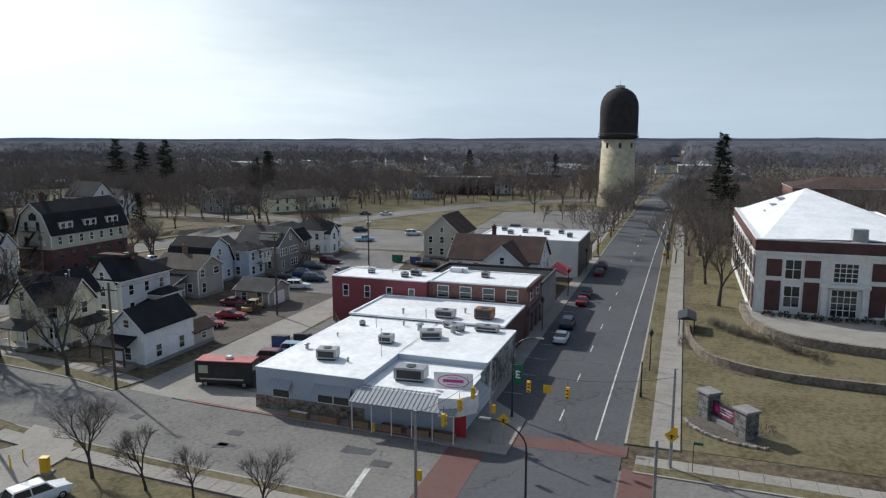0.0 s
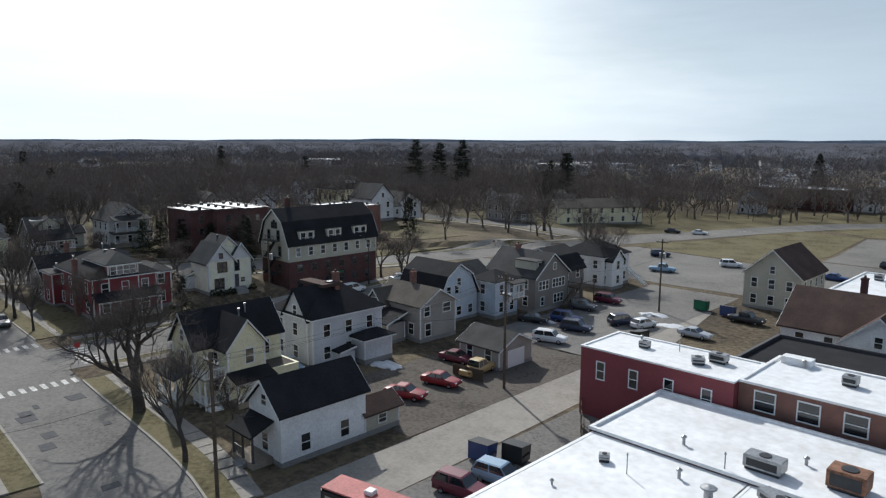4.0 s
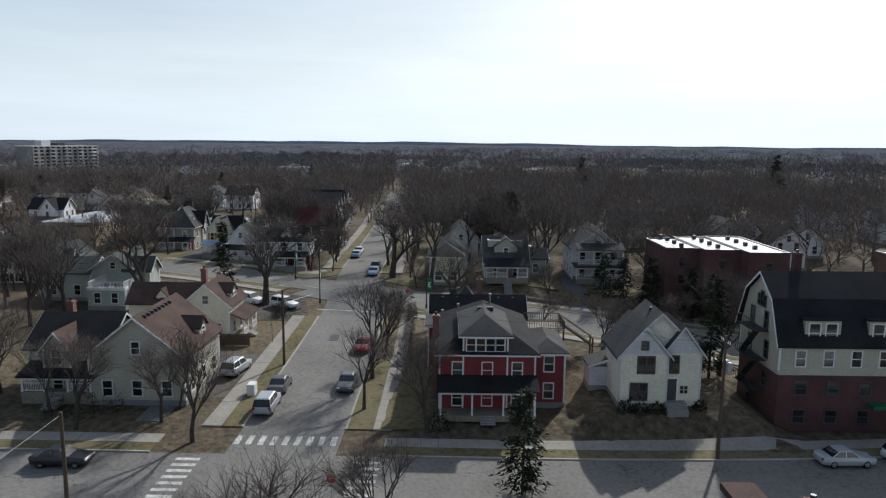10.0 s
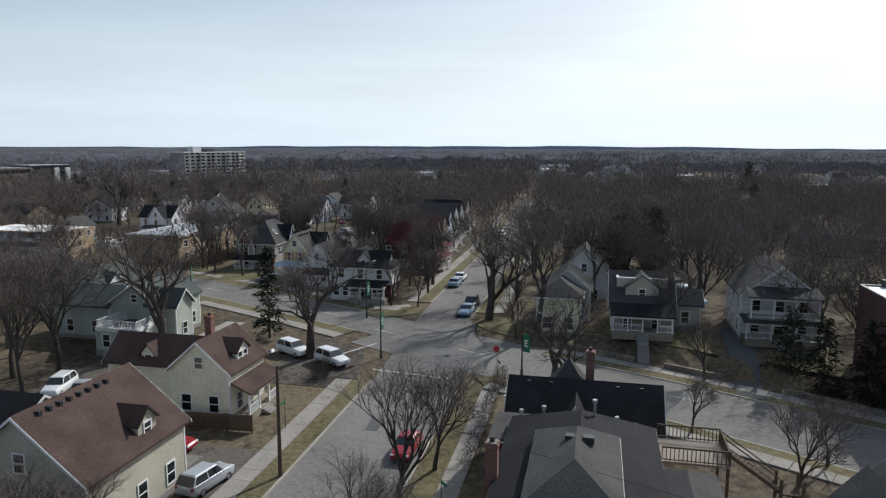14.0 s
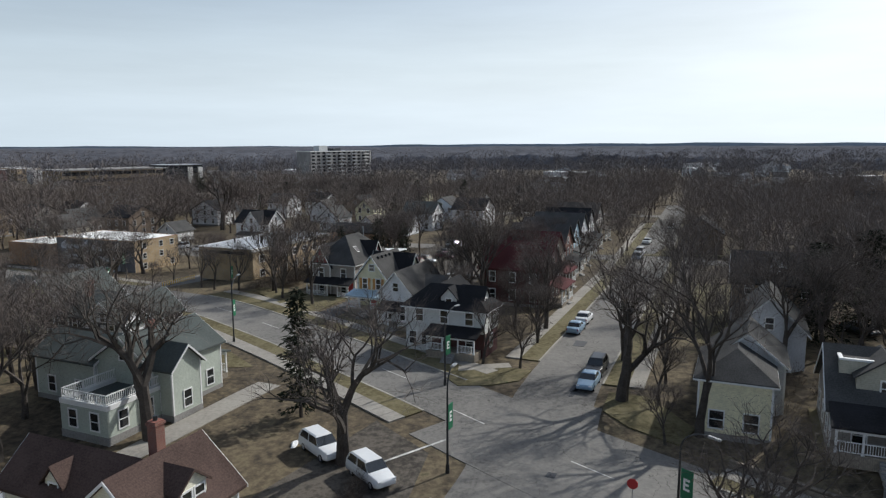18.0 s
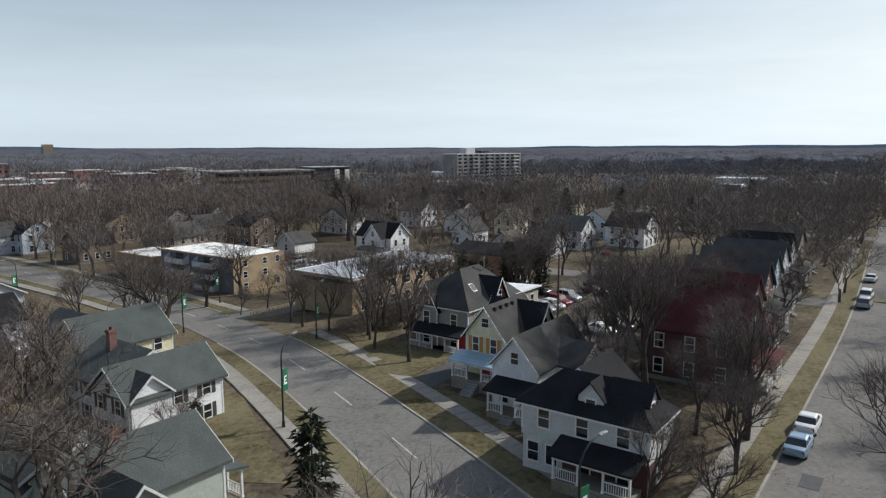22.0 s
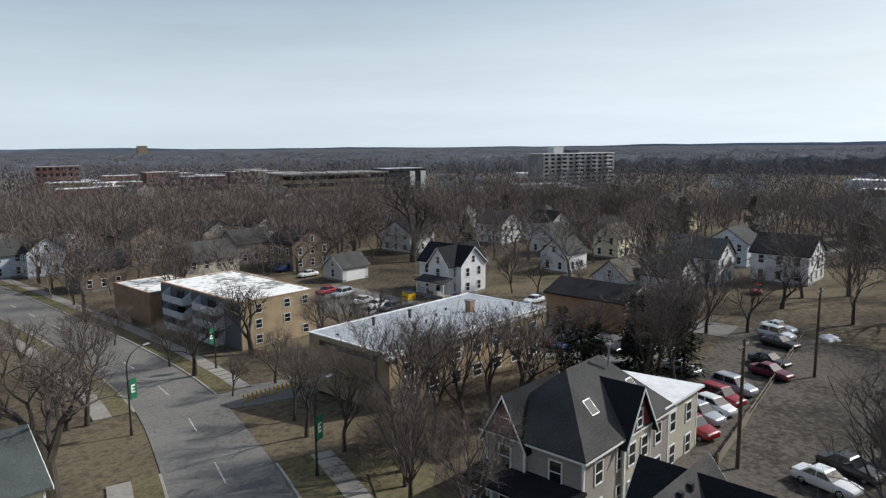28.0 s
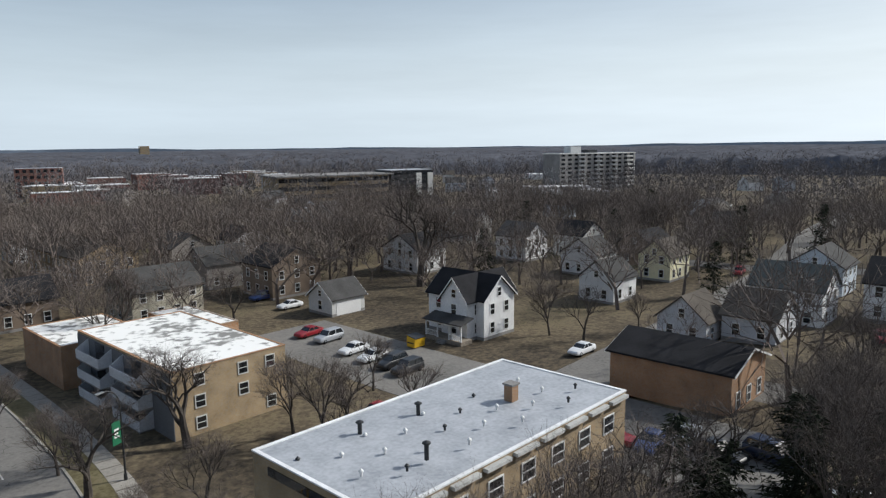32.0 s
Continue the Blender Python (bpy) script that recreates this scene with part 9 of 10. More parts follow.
# turn 0: along the cross street; 90: along the main street
for row in (
        (6.9, 34.0, 90, "white", "sedan"), (7.2, 41.5, 90, "dkblue", "suv"), (7.2, 57, 90, "red", "sedan"), (7.4, 63.6, 90, "black", "pickup"), (7.4, 84, 90, "maroon", "hatch"), (7.6, 91.5, 90, "black", "suv"), (-2.8, 222, -90, "white", "suv"), (-2.6, 232, -90, "black", "sedan"),
        (57.6, 23.4, 20, "red", "sedan"), (57.8, 29.0, 15, "red", "sedan"), (73.4, 18.8, 5, "ltblue", "sedan"), (62.2, 36.2, 10, "maroon", "sedan"), (57.6, 35.0, 95, "tan", "pickup"),
        (59.5, 52.0, 20, "white", "suv"), (67.4, 58.6, 20, "black", "sedan"), (64.2, 62.6, 15, "blue", "suv"), (60.2, 59.4, 15, "dkblue", "suv"), (66.9, 71, 15, "grey", "suv"), (57.3, 67.6, 60, "dkblue", "suv"), (54.2, 68.2, 75, "white", "hatch"), (66.6, 78.4, 10, "maroon", "suv"),
        (46.4, 68.6, 0, "silver", "sedan"), (44.5, 82, 0, "black", "pickup"), (39.4, 12.8, 10, "maroon", "suv"), (38.4, 16.4, 10, "ltblue", "suv"), (37.8, -23.3, 70, "white", "suv"), (36.0, 6.6, 10, "silver", "sedan"),
        (66, 128, 30, "white", "suv"), (74, 112, 20, "ltblue", "pickup"), (84, 130, 40, "dkblue", "suv"), (58, 122, 0, "white", "sedan"), (30, 130, 0, "white", "suv"), (45, 128, 0, "blue", "sedan"), (36, 128, 10, "silver", "sedan"), (95, 175, 20, "white", "sedan"), (102, 172, 20, "black", "sedan"), (40, 150, 0, "black", "suv"),
        (100.0, 43.6, 92, "silver", "sedan"), (100.6, 49.8, 92, "white", "suv"), (102.6, 63, 80, "silver", "sedan"), (109.4, -7.9, 180, "silver", "suv"), (114.8, -7.9, 180, "grey", "sedan"), (115.6, -0.9, 0, "grey", "sedan"), (128.6, -0.8, 0, "red", "sedan"), (97.4, -21.6, 90, "black", "sedan"), (119.6, -14.0, 170, "silver", "suv"),
        (124.6, -20.5, 90, "red", "sedan"), (150.6, -21.0, 62, "white", "suv"), (148.4, -15.2, 60, "white", "suv"), (133.6, -39, 15, "white", "suv"), (133.2, -36, 15, "silver", "sedan"),
        (178.8, -4.3, 0, "black", "suv"), (174.2, -4.2, 0, "ltblue", "sedan"), (194.6, -10.1, 180, "ltblue", "sedan"), (200.2, -10.2, 180, "white", "sedan"), (258, -11.0, 178, "silver", "suv"), (265.5, -11.4, 178, "white", "suv"), (283, -12.2, 178, "white", "sedan"), (318, -9.8, 178, "white", "sedan"),
        (201.3, 23.2, 40, "black", "sedan"), (194, 27.4, 30, "white", "sedan"), (181.5, 28, 90, "ltblue", "sedan"),
        (219.6, -38.2, 75, "white", "sedan"), (223.2, -37.4, 75, "black", "sedan"), (222.6, -49.6, 75, "red", "suv"), (226.0, -50.4, 75, "silver", "suv"), (228.9, -50.2, 75, "white", "hatch"), (231.7, -50.6, 75, "red", "suv"), (235.6, -50.8, 75, "silver", "suv"), (243, -49.6, 75, "maroon", "sedan"), (247, -51, 75, "black", "sedan"), (255.5, -52.5, 75, "black", "sedan"), (259.1, -54.0, 75, "white", "suv"), (263, -55, 75, "white", "sedan"),
        (238.2, -57.6, 75, "silver", "sedan"), (242.3, -71.9, 10, "silver", "sedan"), (239.6, -73.9, 10, "blue", "sedan"), (238.8, -77.4, 100, "red", "sedan"), (242.7, -64.9, 80, "dkblue", "suv"), (240.8, -68.6, 80, "black", "sedan"),
        (245.1, -120.1, 5, "white", "sedan"), (244.7, -115.7, 5, "white", "sedan"), (244.4, -111.7, 5, "black", "suv"), (244.1, -108.5, 5, "black", "suv"), (246.5, -127.4, 5, "silver", "suv"), (246.2, -131.8, 5, "red", "sedan"), (231.7, -100.2, 5, "red", "sedan"), (255.4, -158.9, 0, "blue", "suv"), (254.9, -149.3, 0, "white", "sedan"), (264.1, -96.0, 0, "white", "sedan"),
        (170.6, -97.2, 30, "white", "suv"), (335.5, -102.1, 10, "red", "suv"), (331.8, -94.7, 10, "black", "sedan"), (351.1, -87.2, 10, "blue", "sedan"), (287.4, -66.2, 20, "red", "sedan")):
    car(*row)

# food truck and bins behind the diner
ft = thing("food_truck", at(40.2, 4.0, 12, 0.05), "black food truck with a faded red roof", "food truck")
part("body", bevelled(3.4, 1.2, 2.5, 0.1), mat("black_truck_paint", (0.015, 0.015, 0.017), 0.4, 0.2), ft, m=Matrix.Translation((0, 0, 0.5)))
part("roof", bevelled(3.38, 1.18, 0.12, 0.05), mat("faded_red_roof", (0.45, 0.12, 0.11), 0.7, 0.25), ft, m=Matrix.Translation((0, 0, 3.0)))
part("roof_vent", bevelled(0.35, 0.35, 0.35, 0.05), M["trim"], ft, m=Matrix.Translation((0.3, 0, 3.1)))
part("windscreen", Mesh().box(3.4, -1.0, 1.7, 3.44, 1.0, 2.6), M["autoglass"], ft)
part("nose", bevelled(0.5, 1.1, 1.0, 0.1), M["metal_dark"], ft, m=Matrix.Translation((3.7, 0, 0.5)))
part("serving_hatch", Mesh().box(-1.0, -1.25, 1.5, 1.4, -1.2, 2.5), M["metal_dark"], ft)
part("lettering_bar", Mesh().box(-2.8, -1.23, 0.95, 2.4, -1.2, 1.12), M["tan2"], ft)
part("painted_panel", Mesh().box(-2.9, -1.23, 1.7, -1.8, -1.2, 2.6), M["tan2"], ft)
for x in (-2.2, 2.4):
    for y in (-1.05, 1.05):
        w_ = part("wheel", CARS["van"]["tyre"], None, ft, m=Matrix.Translation((x, y, 0.4)) @ pose(0, 0, 0, 90) @ Matrix.Scale(1.2, 4))
        part("rim", CARS["van"]["rim"], None, w_)


def dumpster(s, v, turn, colour, label):
    d = thing("dumpster", at(s, v, turn, 0.05), label, "dumpster")
    part("bin", Mesh().extrude([(-0.8, 0.15), (0.7, 0.15), (0.9, 1.4), (-0.8, 1.7)], -1.0, 1.0), M[colour], d)
    part("lid", Mesh().extrude([(-0.85, 1.72), (0.95, 1.42), (0.95, 1.48), (-0.85, 1.78)], -1.02, 1.02), M["metal_dark"], d)
    for x in (-1.06, 1.06):
        part("side_rib", Mesh().box(x - 0.04, -0.6, 0.7, x + 0.04, 0.6, 0.85), M["metal_dark"], d)


dumpster(42.3, 18.6, 10, "car_blue", "blue steel dumpster behind the diner")
dumpster(40.0, 20.4, 10, "car_black", "black bin behind the diner")
dumpster(53.0, 85, 0, "sign_green", "green dumpster at the edge of the yard")
dumpster(48.2, 84, 0, "car_blue", "blue dumpster by the tan house")
dumpster(50.8, 61, 80, "car_black", "low black bins beside the alley")
dumpster(252.7, -115.7, 0, "sign_yellow", "yellow skip in the car park")
dumpster(54.6, -24, 0, "sign_yellow", "yellow bin by the driveway")
for i, s in enumerate((27.4, 24, 20.6, 17.2, 14.4, 11.9)):
    p_ = thing("planter", at(s, -2.0, -4, 0.15), "wooden plank planter box on the pavement", "planter", "diner planters")
    part("box", Mesh().box(-1.1, -0.35, 0, 1.1, -0.29, 0.65).box(-1.1, 0.29, 0, 1.1, 0.35, 0.65).box(-1.1, -0.29, 0, -1.04, 0.29, 0.65).box(1.04, -0.29, 0, 1.1, 0.29, 0.65), mat("planter_wood", (0.30, 0.19, 0.11), 0.8, 0.3, lines=(2, 0.16, 0.4)), p_)
    part("soil", Mesh().box(-1.04, -0.29, 0, 1.04, 0.29, 0.55), M["dirt"] if i else M["snow"], p_)
hy = thing("fire_hydrant", at(18.9, -2.5, 0, 0.15), "yellow fire hydrant at the kerb", "fire hydrant")
part("barrel", Mesh().lathe([(0.16, 0), (0.13, 0.1), (0.13, 0.6), (0.17, 0.62), (0.15, 0.75), (0.04, 0.85)], 12), M["sign_yellow"], hy)
part("outlet", Mesh().tube((-0.22, 0, 0.5), (0.22, 0, 0.5), 0.06, 0.06, 8), M["sign_yellow"], hy)
for (s, v, w_, d_) in ((67, 28.6, 2.2, 1.1), (63.2, 55, 1.6, 0.8), (66, 60, 1.4, 0.7), (57, 76, 2.5, 0.8), (264, -49, 2.0, 0.9), (151, -24, 0.8, 0.5), (52, 72, 2.2, 0.6)):
    sn = thing("snow_pile", at(s, v, 20), "last heap of grey melting snow", "snow pile")
    hm = Mesh().lathe([(w_, 0), (w_ * 0.85, d_ * 0.2), (w_ * 0.6, d_ * 0.38), (w_ * 0.3, d_ * 0.45), (0.05, d_ * 0.5)], 22)
    hm.v = [(x * (1 + 0.55 * noise.noise((x * 0.9 + s, y * 0.9, 0.2))), y * (0.55 + 0.6 * noise.noise((x * 0.8, y * 0.8 + v, 3.1))), z * (0.8 + 0.7 * noise.noise((x * 1.7, y * 1.7, s)))) for x, y, z in hm.v]
    part("mound", hm, M["snow"], sn, smooth=True)


# ---- poles, lamps, wires, signs ----
def pole(s, v, hh=12, arms=((11.4, 2.2),), transformer=False, turn=0):
    p = thing("utility_pole", at(s, v, turn), "weathered wooden utility pole with crossarm" + (" and transformer" if transformer else ""), "utility pole")
    part("shaft", Mesh().tube((0, 0, -0.3), (0, 0, hh), 0.17, 0.11, 10), M["pole"], p)
    for z, w in arms:
        part("crossarm", Mesh().box(-w / 2, -0.06, z - 0.06, w / 2, 0.06, z + 0.06), M["pole"], p)
        for e in (-0.45, -0.25, 0.25, 0.45):
            part("insulator", Mesh().tube((e * w, 0, z + 0.06), (e * w, 0, z + 0.24), 0.05, 0.04, 6), M["trim"], p)
    if transformer:
        for e in (-0.35, 0.35):
            part("transformer", Mesh().lathe([(0.22, hh - 3.2), (0.24, hh - 3.1), (0.24, hh - 2.3), (0.1, hh - 2.2)], 12), M["metal"], p, m=Matrix.Translation((e, 0.3, 0)))


def wire(a, b, sag=0.8, r=0.014, n=10):
    """A slack cable between two plan points with heights above the ground."""
    mb = Mesh()
    pts = []
    for i in range(n + 1):
        t = i / n
        s, v, z = (a[j] + (b[j] - a[j]) * t for j in range(3))
        x, y = wxy(s, v)
        pts.append((x, y, gz(x, y) + z - sag * 4 * t * (1 - t)))
    mb.sweep(pts, r, r, 3)
    w_ = new("cable", mb.data("cable", M["metal_dark"]))
    tagged(w_, "thin black overhead cable between poles", "cable", "overhead cables")


pole(50.6, -2.0, 12.2)
pole(49.6, -17.6, 11.0)
pole(52.2, 33.4, 13.2, ((12.6, 2.2), (10.8, 1.6)), True)
pole(57.4, 79, 12.0, ((11.5, 2.0),), True)
pole(88.8, -16.5, 8.2, ())
pole(100.4, 33, 11, ((10.4, 2.0),), True)
pole(122.2, -9.2, 9.0, ())
pole(218.5, -44.2, 10.5, ((9.9, 2.0),))
pole(246, -46, 10.0, ((9.5, 1.8),))
for a, b in (((50.6, -2.0, 11.5), (52.2, 33.4, 12.7)), ((51.2, -2.0, 11.6), (52.8, 33.4, 12.8)), ((50.0, -2.0, 11.6), (51.6, 33.4, 12.8)), ((52.2, 33.4, 12.7), (57.4, 79, 11.6)), ((52.8, 33.4, 12.7), (58, 79, 11.6)), ((50.6, -2.0, 11.5), (49.6, -17.6, 10.5)), ((50.6, -2, 9.2), (53.5, 3, 5.0)), ((52.2, 33.4, 9), (44, 40, 6.8)), ((49.6, -17.6, 10.4), (88.8, -16.5, 8.0)), ((52.2, 33.4, 9.0), (70, 28, 5.6)), ((57.4, 79, 9), (70, 72, 5.8)), ((50.6, -2, 8.6), (70, 10, 5.4)), ((100.4, 33, 10.4), (122.2, -9.2, 8.8))):
    wire(a, b)


def lamp_post(s, v, hh=8.0, reach=2.2, turn=0, banner=True, arm=True, label="black curved street lamp with a green banner"):
    p = thing("street_lamp", at(s, v, turn), label, "street lamp", "street lamps")
    part("post", Mesh().tube((0, 0, 0), (0, 0, hh * 0.8), 0.10, 0.07, 10).tube((0, 0, 0), (0, 0, 0.7), 0.17, 0.14, 10), M["metal_dark"], p)
    if arm:
        arc = [(reach * (1 - math.cos(i * math.pi / 16)), 0, hh * 0.8 + hh * 0.2 * math.sin(i * math.pi / 16)) for i in range(9)]
        part("arm", Mesh().sweep(arc, 0.065, 0.05, 8), M["metal_dark"], p)
        part("lamp_head", bevelled(0.42, 0.14, 0.14, 0.04), M["metal"], p, m=Matrix.Translation((reach + 0.3, 0, hh - 0.08)))
    if banner:
        b = part("banner", Mesh().box(0.14, -0.03, hh * 0.8 - 3.2, 1.0, 0.03, hh * 0.8 - 1.2), M["sign_green"], p, "green cloth banner with a white block mark")
        for e in (-0.045, 0.035):
            z = hh * 0.8 - 2.6
            mk = Mesh()
            for x0, x1, z0, z1 in ((0.34, 0.48, 0, 0.8), (0.48, 0.8, 0, 0.16), (0.48, 0.72, 0.32, 0.48), (0.48, 0.8, 0.64, 0.8)):
                if e > 0:
                    x0, x1 = 1.14 - x1, 1.14 - x0
                mk.box(x0, e, z + z0, x1, e + 0.01, z + z1)
            part("banner_mark", mk, M["sign_white"], b)
    return p


lamp_post(7.1, 5.2, 8.6, 2.4, 0, True)
lamp_post(1.0, -16.6, 9.0, 2.6, 180, False, True, "black curved street lamp at the crossing")
lamp_post(151.6, -10.3, 8.2, 1.0, 180, True)
lamp_post(149.5, 6.6, 7.5, 2.0, 60, True)
lamp_post(168.6, -17.8, 8.0, 2.0, 170, True)
lamp_post(172.9, -48.5, 8.2, 2.2, 200, True)
lamp_post(196.0, -68.3, 7.6, 1.8, 200, True)
lamp_post(191.4, -91.4, 8.4, 2.2, 200, True)
lamp_post(208.4, -105.8, 8.4, 1.6, 20, True)
lamp_post(187.1, -134.5, 8.4, 2.2, 20, True)
lamp_post(103.8, 56, 9.0, 2.2, 180, False, True, "tall grey street lamp with a curved arm")
lamp_post(-4.9, 15.1, 5.2, 0.8, 0, False, False, "slim dark lamp post on the verge")
for v in (24.6, 100.9, 126.7, 160):
    q_ = thing("street_lamp", at(-5.4, v), "black lantern street lamp on the verge", "street lamp", "street lamps")
    part("post", Mesh().tube((0, 0, 0), (0, 0, 4.4), 0.08, 0.06, 8), M["metal_dark"], q_)
    part("lantern", Mesh().lathe([(0.08, 4.4), (0.24, 4.7), (0.26, 5.0), (0.06, 5.3)], 10), M["metal_dark"], q_)
for v in (38, 62, 86, 108):
    q_ = thing("street_lamp", at(10.4, v, 0, 0.15), "black lantern street lamp by the shops", "street lamp", "street lamps")
    part("post", Mesh().tube((0, 0, 0), (0, 0, 4.2), 0.08, 0.06, 8), M["metal_dark"], q_)
    part("lantern", Mesh().lathe([(0.08, 4.2), (0.24, 4.5), (0.26, 4.8), (0.06, 5.1)], 10), M["metal_dark"], q_)

# signals on a span wire
for (s, v, hh) in ((7.6, -1.3, 8.0), (-8.3, -1.2, 9.0), (-7.4, -16.5, 9.0), (9.5, -15.5, 8.4)):
    q_ = thing("signal_pole", at(s, v), "grey steel traffic signal pole", "signal pole", "signal poles")
    part("shaft", Mesh().tube((0, 0, 0), (0, 0, hh), 0.14, 0.10, 10), M["metal"], q_)
    part("base", bevelled(0.25, 0.25, 0.12, 0.03), M["metal"], q_)
    part("signal_box", bevelled(0.18, 0.14, 0.8, 0.03), M["sign_yellow"], q_, m=Matrix.Translation((0.28, 0, 3.0)))
wire((7.6, -1.3, 7.8), (-8.3, -1.2, 8.2), 1.0, 0.02)
wire((7.6, -1.3, 7.8), (9.5, -15.5, 8.2), 0.6, 0.02)


def signal(s, v, z, turn=0):
    t = thing("traffic_signal", at(s, v, turn, z), "yellow three-lamp traffic signal hanging from a wire", "traffic signal", "traffic signals")
    part("housing", bevelled(0.18, 0.15, 1.05, 0.03), M["sign_yellow"], t)
    for i in range(3):
        part("lens", Mesh().tube((0, -0.17, 0.2 + i * 0.32), (0, -0.14, 0.2 + i * 0.32), 0.11, 0.11, 10), M["lamp_red"] if i == 2 else M["metal_dark"], t)
        part("visor", Mesh().extrude([(-0.13, 0.2 + i * 0.32), (-0.1, 0.32 + i * 0.32), (0.1, 0.32 + i * 0.32), (0.13, 0.2 + i * 0.32), (0.11, 0.2 + i * 0.32), (0.08, 0.3 + i * 0.32), (-0.08, 0.3 + i * 0.32), (-0.11, 0.2 + i * 0.32)], -0.32, -0.15, "y"), M["sign_yellow"], t)
    part("hanger", Mesh().tube((0, 0, 1.05), (0, 0, 1.7), 0.02, 0.02, 5), M["metal_dark"], t)


signal(4.1, -1.2, 5.4)
signal(0.6, -1.2, 5.2)
signal(8.4, -4.4, 5.4, 90)
signal(8.8, -7.0, 5.2, 90)
signal(9.2, -10.0, 5.0, 90)
bs = thing("hanging_sign", at(2.4, -1.25, 0, 5.5), "yellow square sign hanging from the signal wire", "sign")
part("plate", bevelled(0.38, 0.03, 0.76, 0.02), M["sign_yellow"], bs)
part("hanger", Mesh().tube((0, 0, 0.7), (0, 0, 1.4), 0.02, 0.02, 5), M["metal_dark"], bs)


def cross_sign(s, v, hh=2.6, turn=0):
    t = thing("crossing_sign", at(s, v, turn), "yellow diamond pedestrian crossing sign on a post", "road sign", "crossing signs")
    part("post", Mesh().tube((0, 0, 0), (0, 0, hh), 0.035, 0.035, 6), M["metal"], t)
    d = part("plate", Mesh().extrude([(-0.62, hh), (0, hh - 0.62), (0.62, hh), (0, hh + 0.62)], -0.06, -0.03, "y"), M["sign_yellow"], t)
    part("symbol", Mesh().box(-0.07, -0.075, hh - 0.3, 0.07, -0.062, hh + 0.1).box(-0.24, -0.075, hh - 0.05, 0.24, -0.062, hh + 0.03), M["metal_dark"], d)


for a in ((6.3, -1.5), (-8.3, -1.6, 3.2), (-5.0, 101, 2.4), (-5.0, 127, 2.4), (10.6, 109, 2.4), (10.8, 138, 2.4)):
    cross_sign(*a)
for s, v, t_ in ((-10.1, -1.4, 0), (119.5, 4.2, 40), (146, 4.4, 30), (130.4, -12.6, 0)):
    q_ = thing("street_sign", at(s, v, t_), "green street name sign on a thin post", "road sign", "street signs")
    part("post", Mesh().tube((0, 0, 0), (0, 0, 2.9), 0.03, 0.03, 6), M["metal_dark"], q_)
    part("plate", Mesh().box(0.03, -0.02, 2.55, 0.75, 0.02, 2.8), M["sign_green"], q_)
for s, v, t_ in ((91.2, 1.4, 90), (150.6, 3.6, 90)):
    q_ = thing("stop_sign", at(s, v, t_), "red octagonal stop sign on a post", "road sign", "stop signs")
    part("post", Mesh().tube((0, 0, 0), (0, 0, 2.4), 0.03, 0.03, 6), M["metal"], q_)
    part("plate", Mesh().extrude([(0.38 * math.cos(math.pi / 8 + i * math.pi / 4), 2.5 + 0.38 * math.sin(math.pi / 8 + i * math.pi / 4)) for i in range(8)], -0.06, -0.03, "y"), M["sign_red"], q_)
bx = thing("utility_cabinet", at(113.0, -10.4), "white metal utility cabinet on the verge", "cabinet")
part("casing", bevelled(0.6, 0.4, 1.3, 0.04), M["trim"], bx)
part("door", Mesh().box(-0.45, -0.42, 0.15, 0.45, -0.4, 1.15), M["trim"], bx)

# bus shelter
bu = thing("bus_shelter", at(-9.6, 44, 0, 0.15), "dark metal bus shelter with glass walls", "bus shelter")
for x in (-1.0, 1.0):
    for y in (-2.2, 2.2):
        part("post", Mesh().box(x - 0.06, y - 0.06, 0, x + 0.06, y + 0.06, 2.5), M["metal_dark"], bu)
part("roof", Mesh().extrude([(-1.3, 2.5), (0, 2.95), (1.3, 2.5), (1.3, 2.42), (-1.3, 2.42)], -2.5, 2.5, "y"), M["metal_dark"], bu)
part("glass_panel", Mesh().box(0.97, -2.1, 0.3, 1.0, 2.1, 2.3), M["glass"], bu)
part("bench", Mesh().box(0.4, -1.6, 0.42, 0.9, 1.6, 0.5), M["deck"], bu)

# fences
def fence(a, b, hh, material, label, post=2.4):
    A_, B_ = Vector(a), Vector(b)
    L = (B_ - A_).length
    ang = math.degrees(math.atan2(B_.y - A_.y, -(B_.x - A_.x)))
    t = thing("fence", at(a[0], a[1], ang), label, "fence")
    n = int(L / 0.16)
    for i in range(int(L / post) + 1):
        part("post", Mesh().box(i * post - 0.06, 0.03, 0, i * post + 0.06, 0.13, hh + 0.1), material, t)
    pl = Mesh().box(0, 0, 0.08, 0.145, 0.025, hh).data("board", material)
    for i in range(min(n, 70)):
        part("board", pl, None, t, m=Matrix.Translation((i * 0.16, 0, random.uniform(-0.02, 0.02))))
    part("rail", Mesh().box(0, 0.025, hh * 0.25, L, 0.07, hh * 0.25 + 0.09).box(0, 0.025, hh * 0.8, L, 0.07, hh * 0.8 + 0.09), material, t)


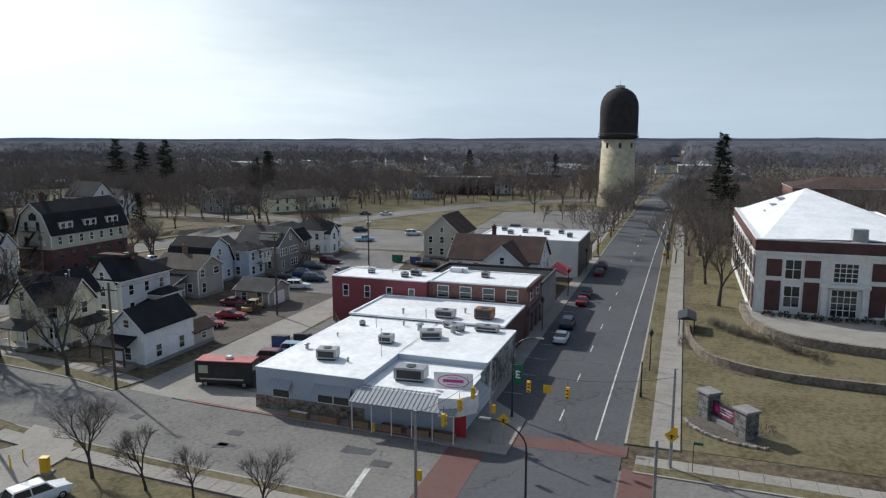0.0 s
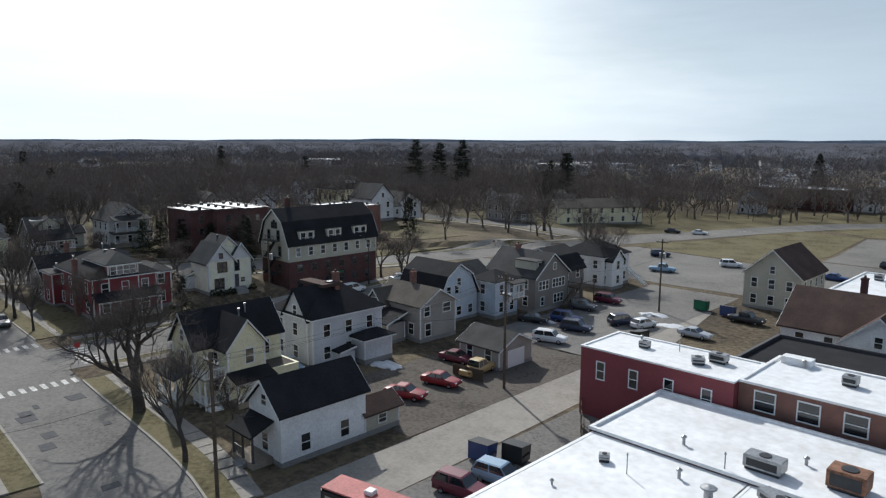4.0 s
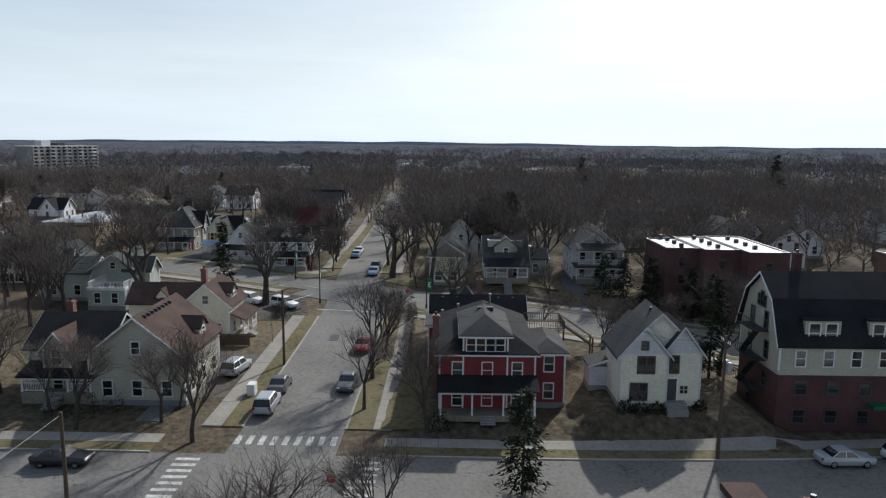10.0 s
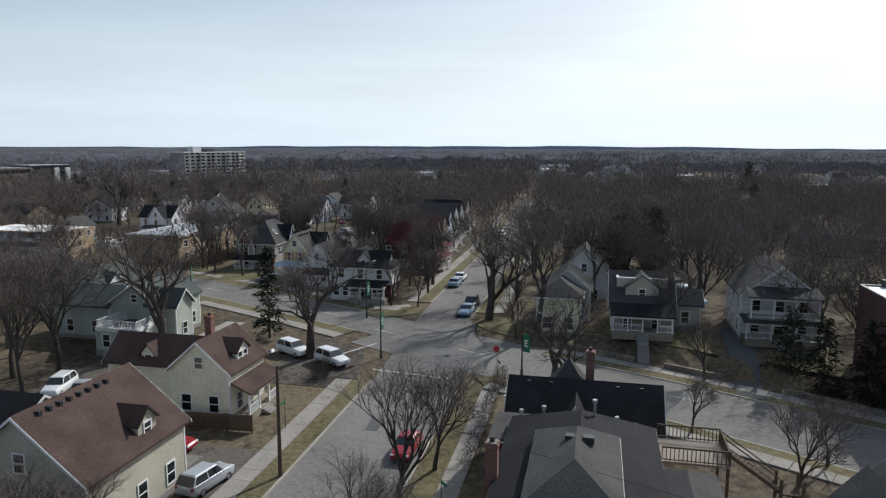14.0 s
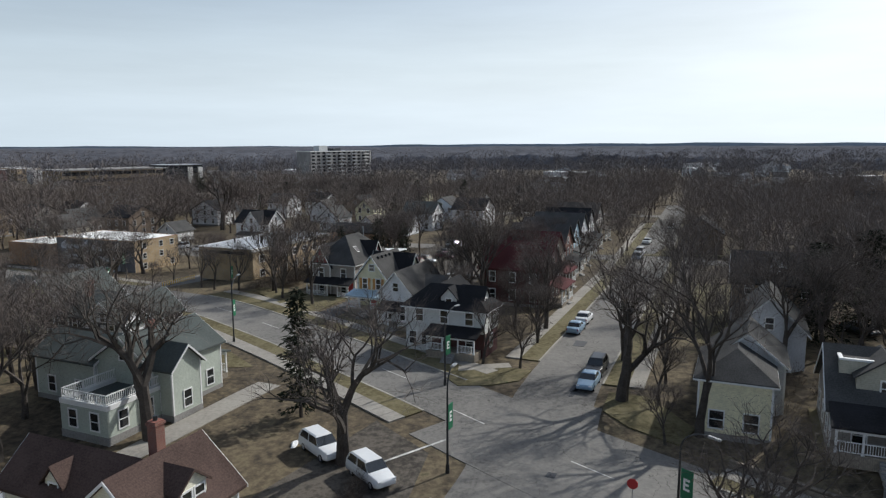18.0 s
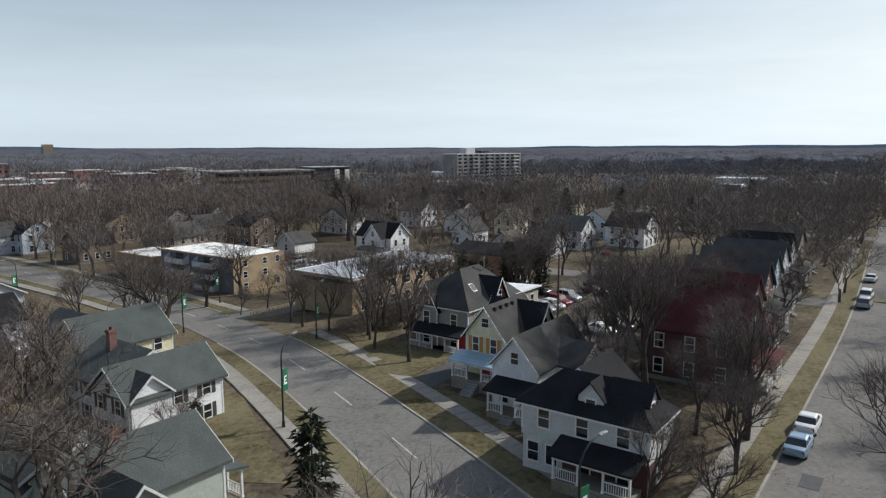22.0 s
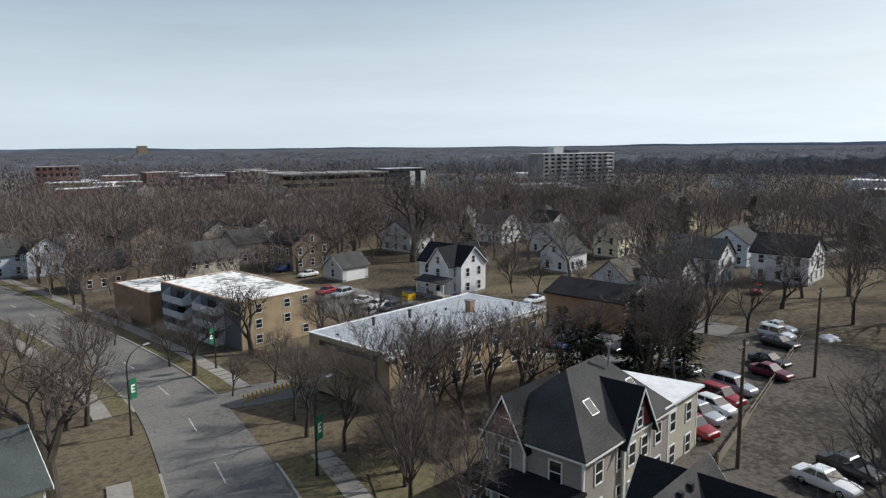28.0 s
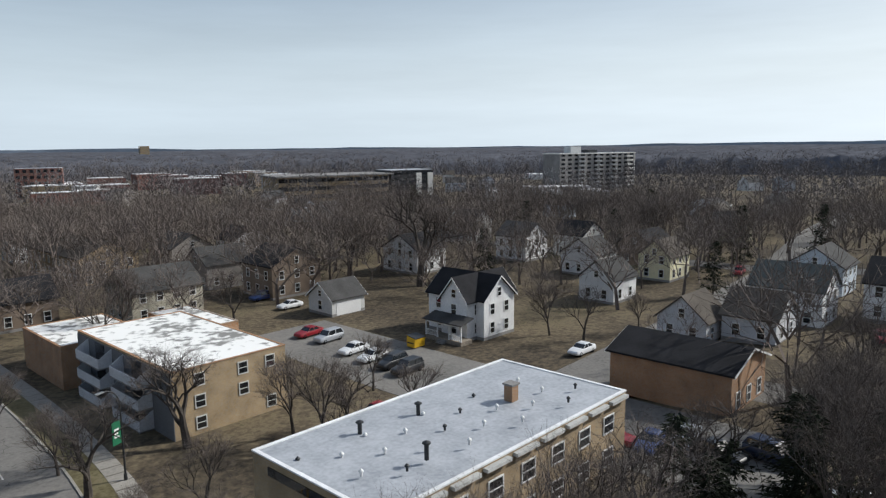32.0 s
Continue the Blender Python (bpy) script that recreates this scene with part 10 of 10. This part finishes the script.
fence((129.2, -15.2), (128.4, -25.5), 1.6, M["pole"], "weathered grey board fence beside the yellow house")
fence((33.9, 21.5), (43.0, 35.0), 1.8, M["pole"], "dark board fence behind the diner")
fence((55.0, 33.0), (59.5, 32.6), 1.5, M["pole"], "old board enclosure round a truck")
fence((218, -45.5), (262, -51.5), 1.0, M["deck"], "low timber rail fence in the car park")
for i in range(16):
    q_ = thing("bollard", at(203.2 + i * 0.55, -90.8, 0, 0.1), "short yellow bollard beside the apartments", "bollard", "yellow bollards")
    part("post", Mesh().tube((0, 0, 0), (0, 0, 0.8), 0.09, 0.09, 8), M["sign_yellow"], q_)
box_ = thing("utility_box", at(41.3, -19.5, 20, 0.1), "yellow utility box on a concrete pad", "utility box")
part("cabinet", bevelled(0.34, 0.28, 1.25, 0.05), M["sign_yellow"], box_)
part("pad", Mesh().box(-0.6, -0.5, -0.1, 0.6, 0.5, 0.06), M["found"], box_)
part("lid", bevelled(0.37, 0.31, 0.12, 0.03), M["sign_yellow"], box_, m=Matrix.Translation((0, 0, 1.25)))
for s_, v_ in ((44.8, -19.9), (44.2, -20.3), (44.7, -18.7)):
    q_ = thing("bollard", at(s_, v_, 0, 0.16), "thin yellow post by the driveway", "bollard", "yellow bollards")
    part("post", Mesh().tube((0, 0, 0), (0, 0, 1.1), 0.06, 0.06, 8), M["sign_yellow"], q_)

# vents on the apartment roof
for i in range(22):
    vent(211 + i * 1.08, -84.2 + (i * 37 % 23) * 0.36, 6.32, 0.3, 0.09, "trim" if i % 3 else "metal_dark")
vent(216.4, -84.4, 6.32, 1.1, 0.16, "metal_dark", "tall black roof flue")
vent(221.6, -83.8, 6.32, 1.1, 0.16, "metal_dark", "tall black roof flue")
vent(216.2, -77.6, 6.32, 1.1, 0.16, "metal_dark", "tall black roof flue")
ch = thing("chimney_stack", at(228.6, -80.4, 0, 6.3), "small brick chimney on the silver roof", "chimney")
part("stack", Mesh().box(-0.4, -0.4, 0, 0.4, 0.4, 1.4), M["brickorange"], ch)
part("cap", Mesh().box(-0.5, -0.5, 1.3, 0.5, 0.5, 1.45), M["found"], ch)
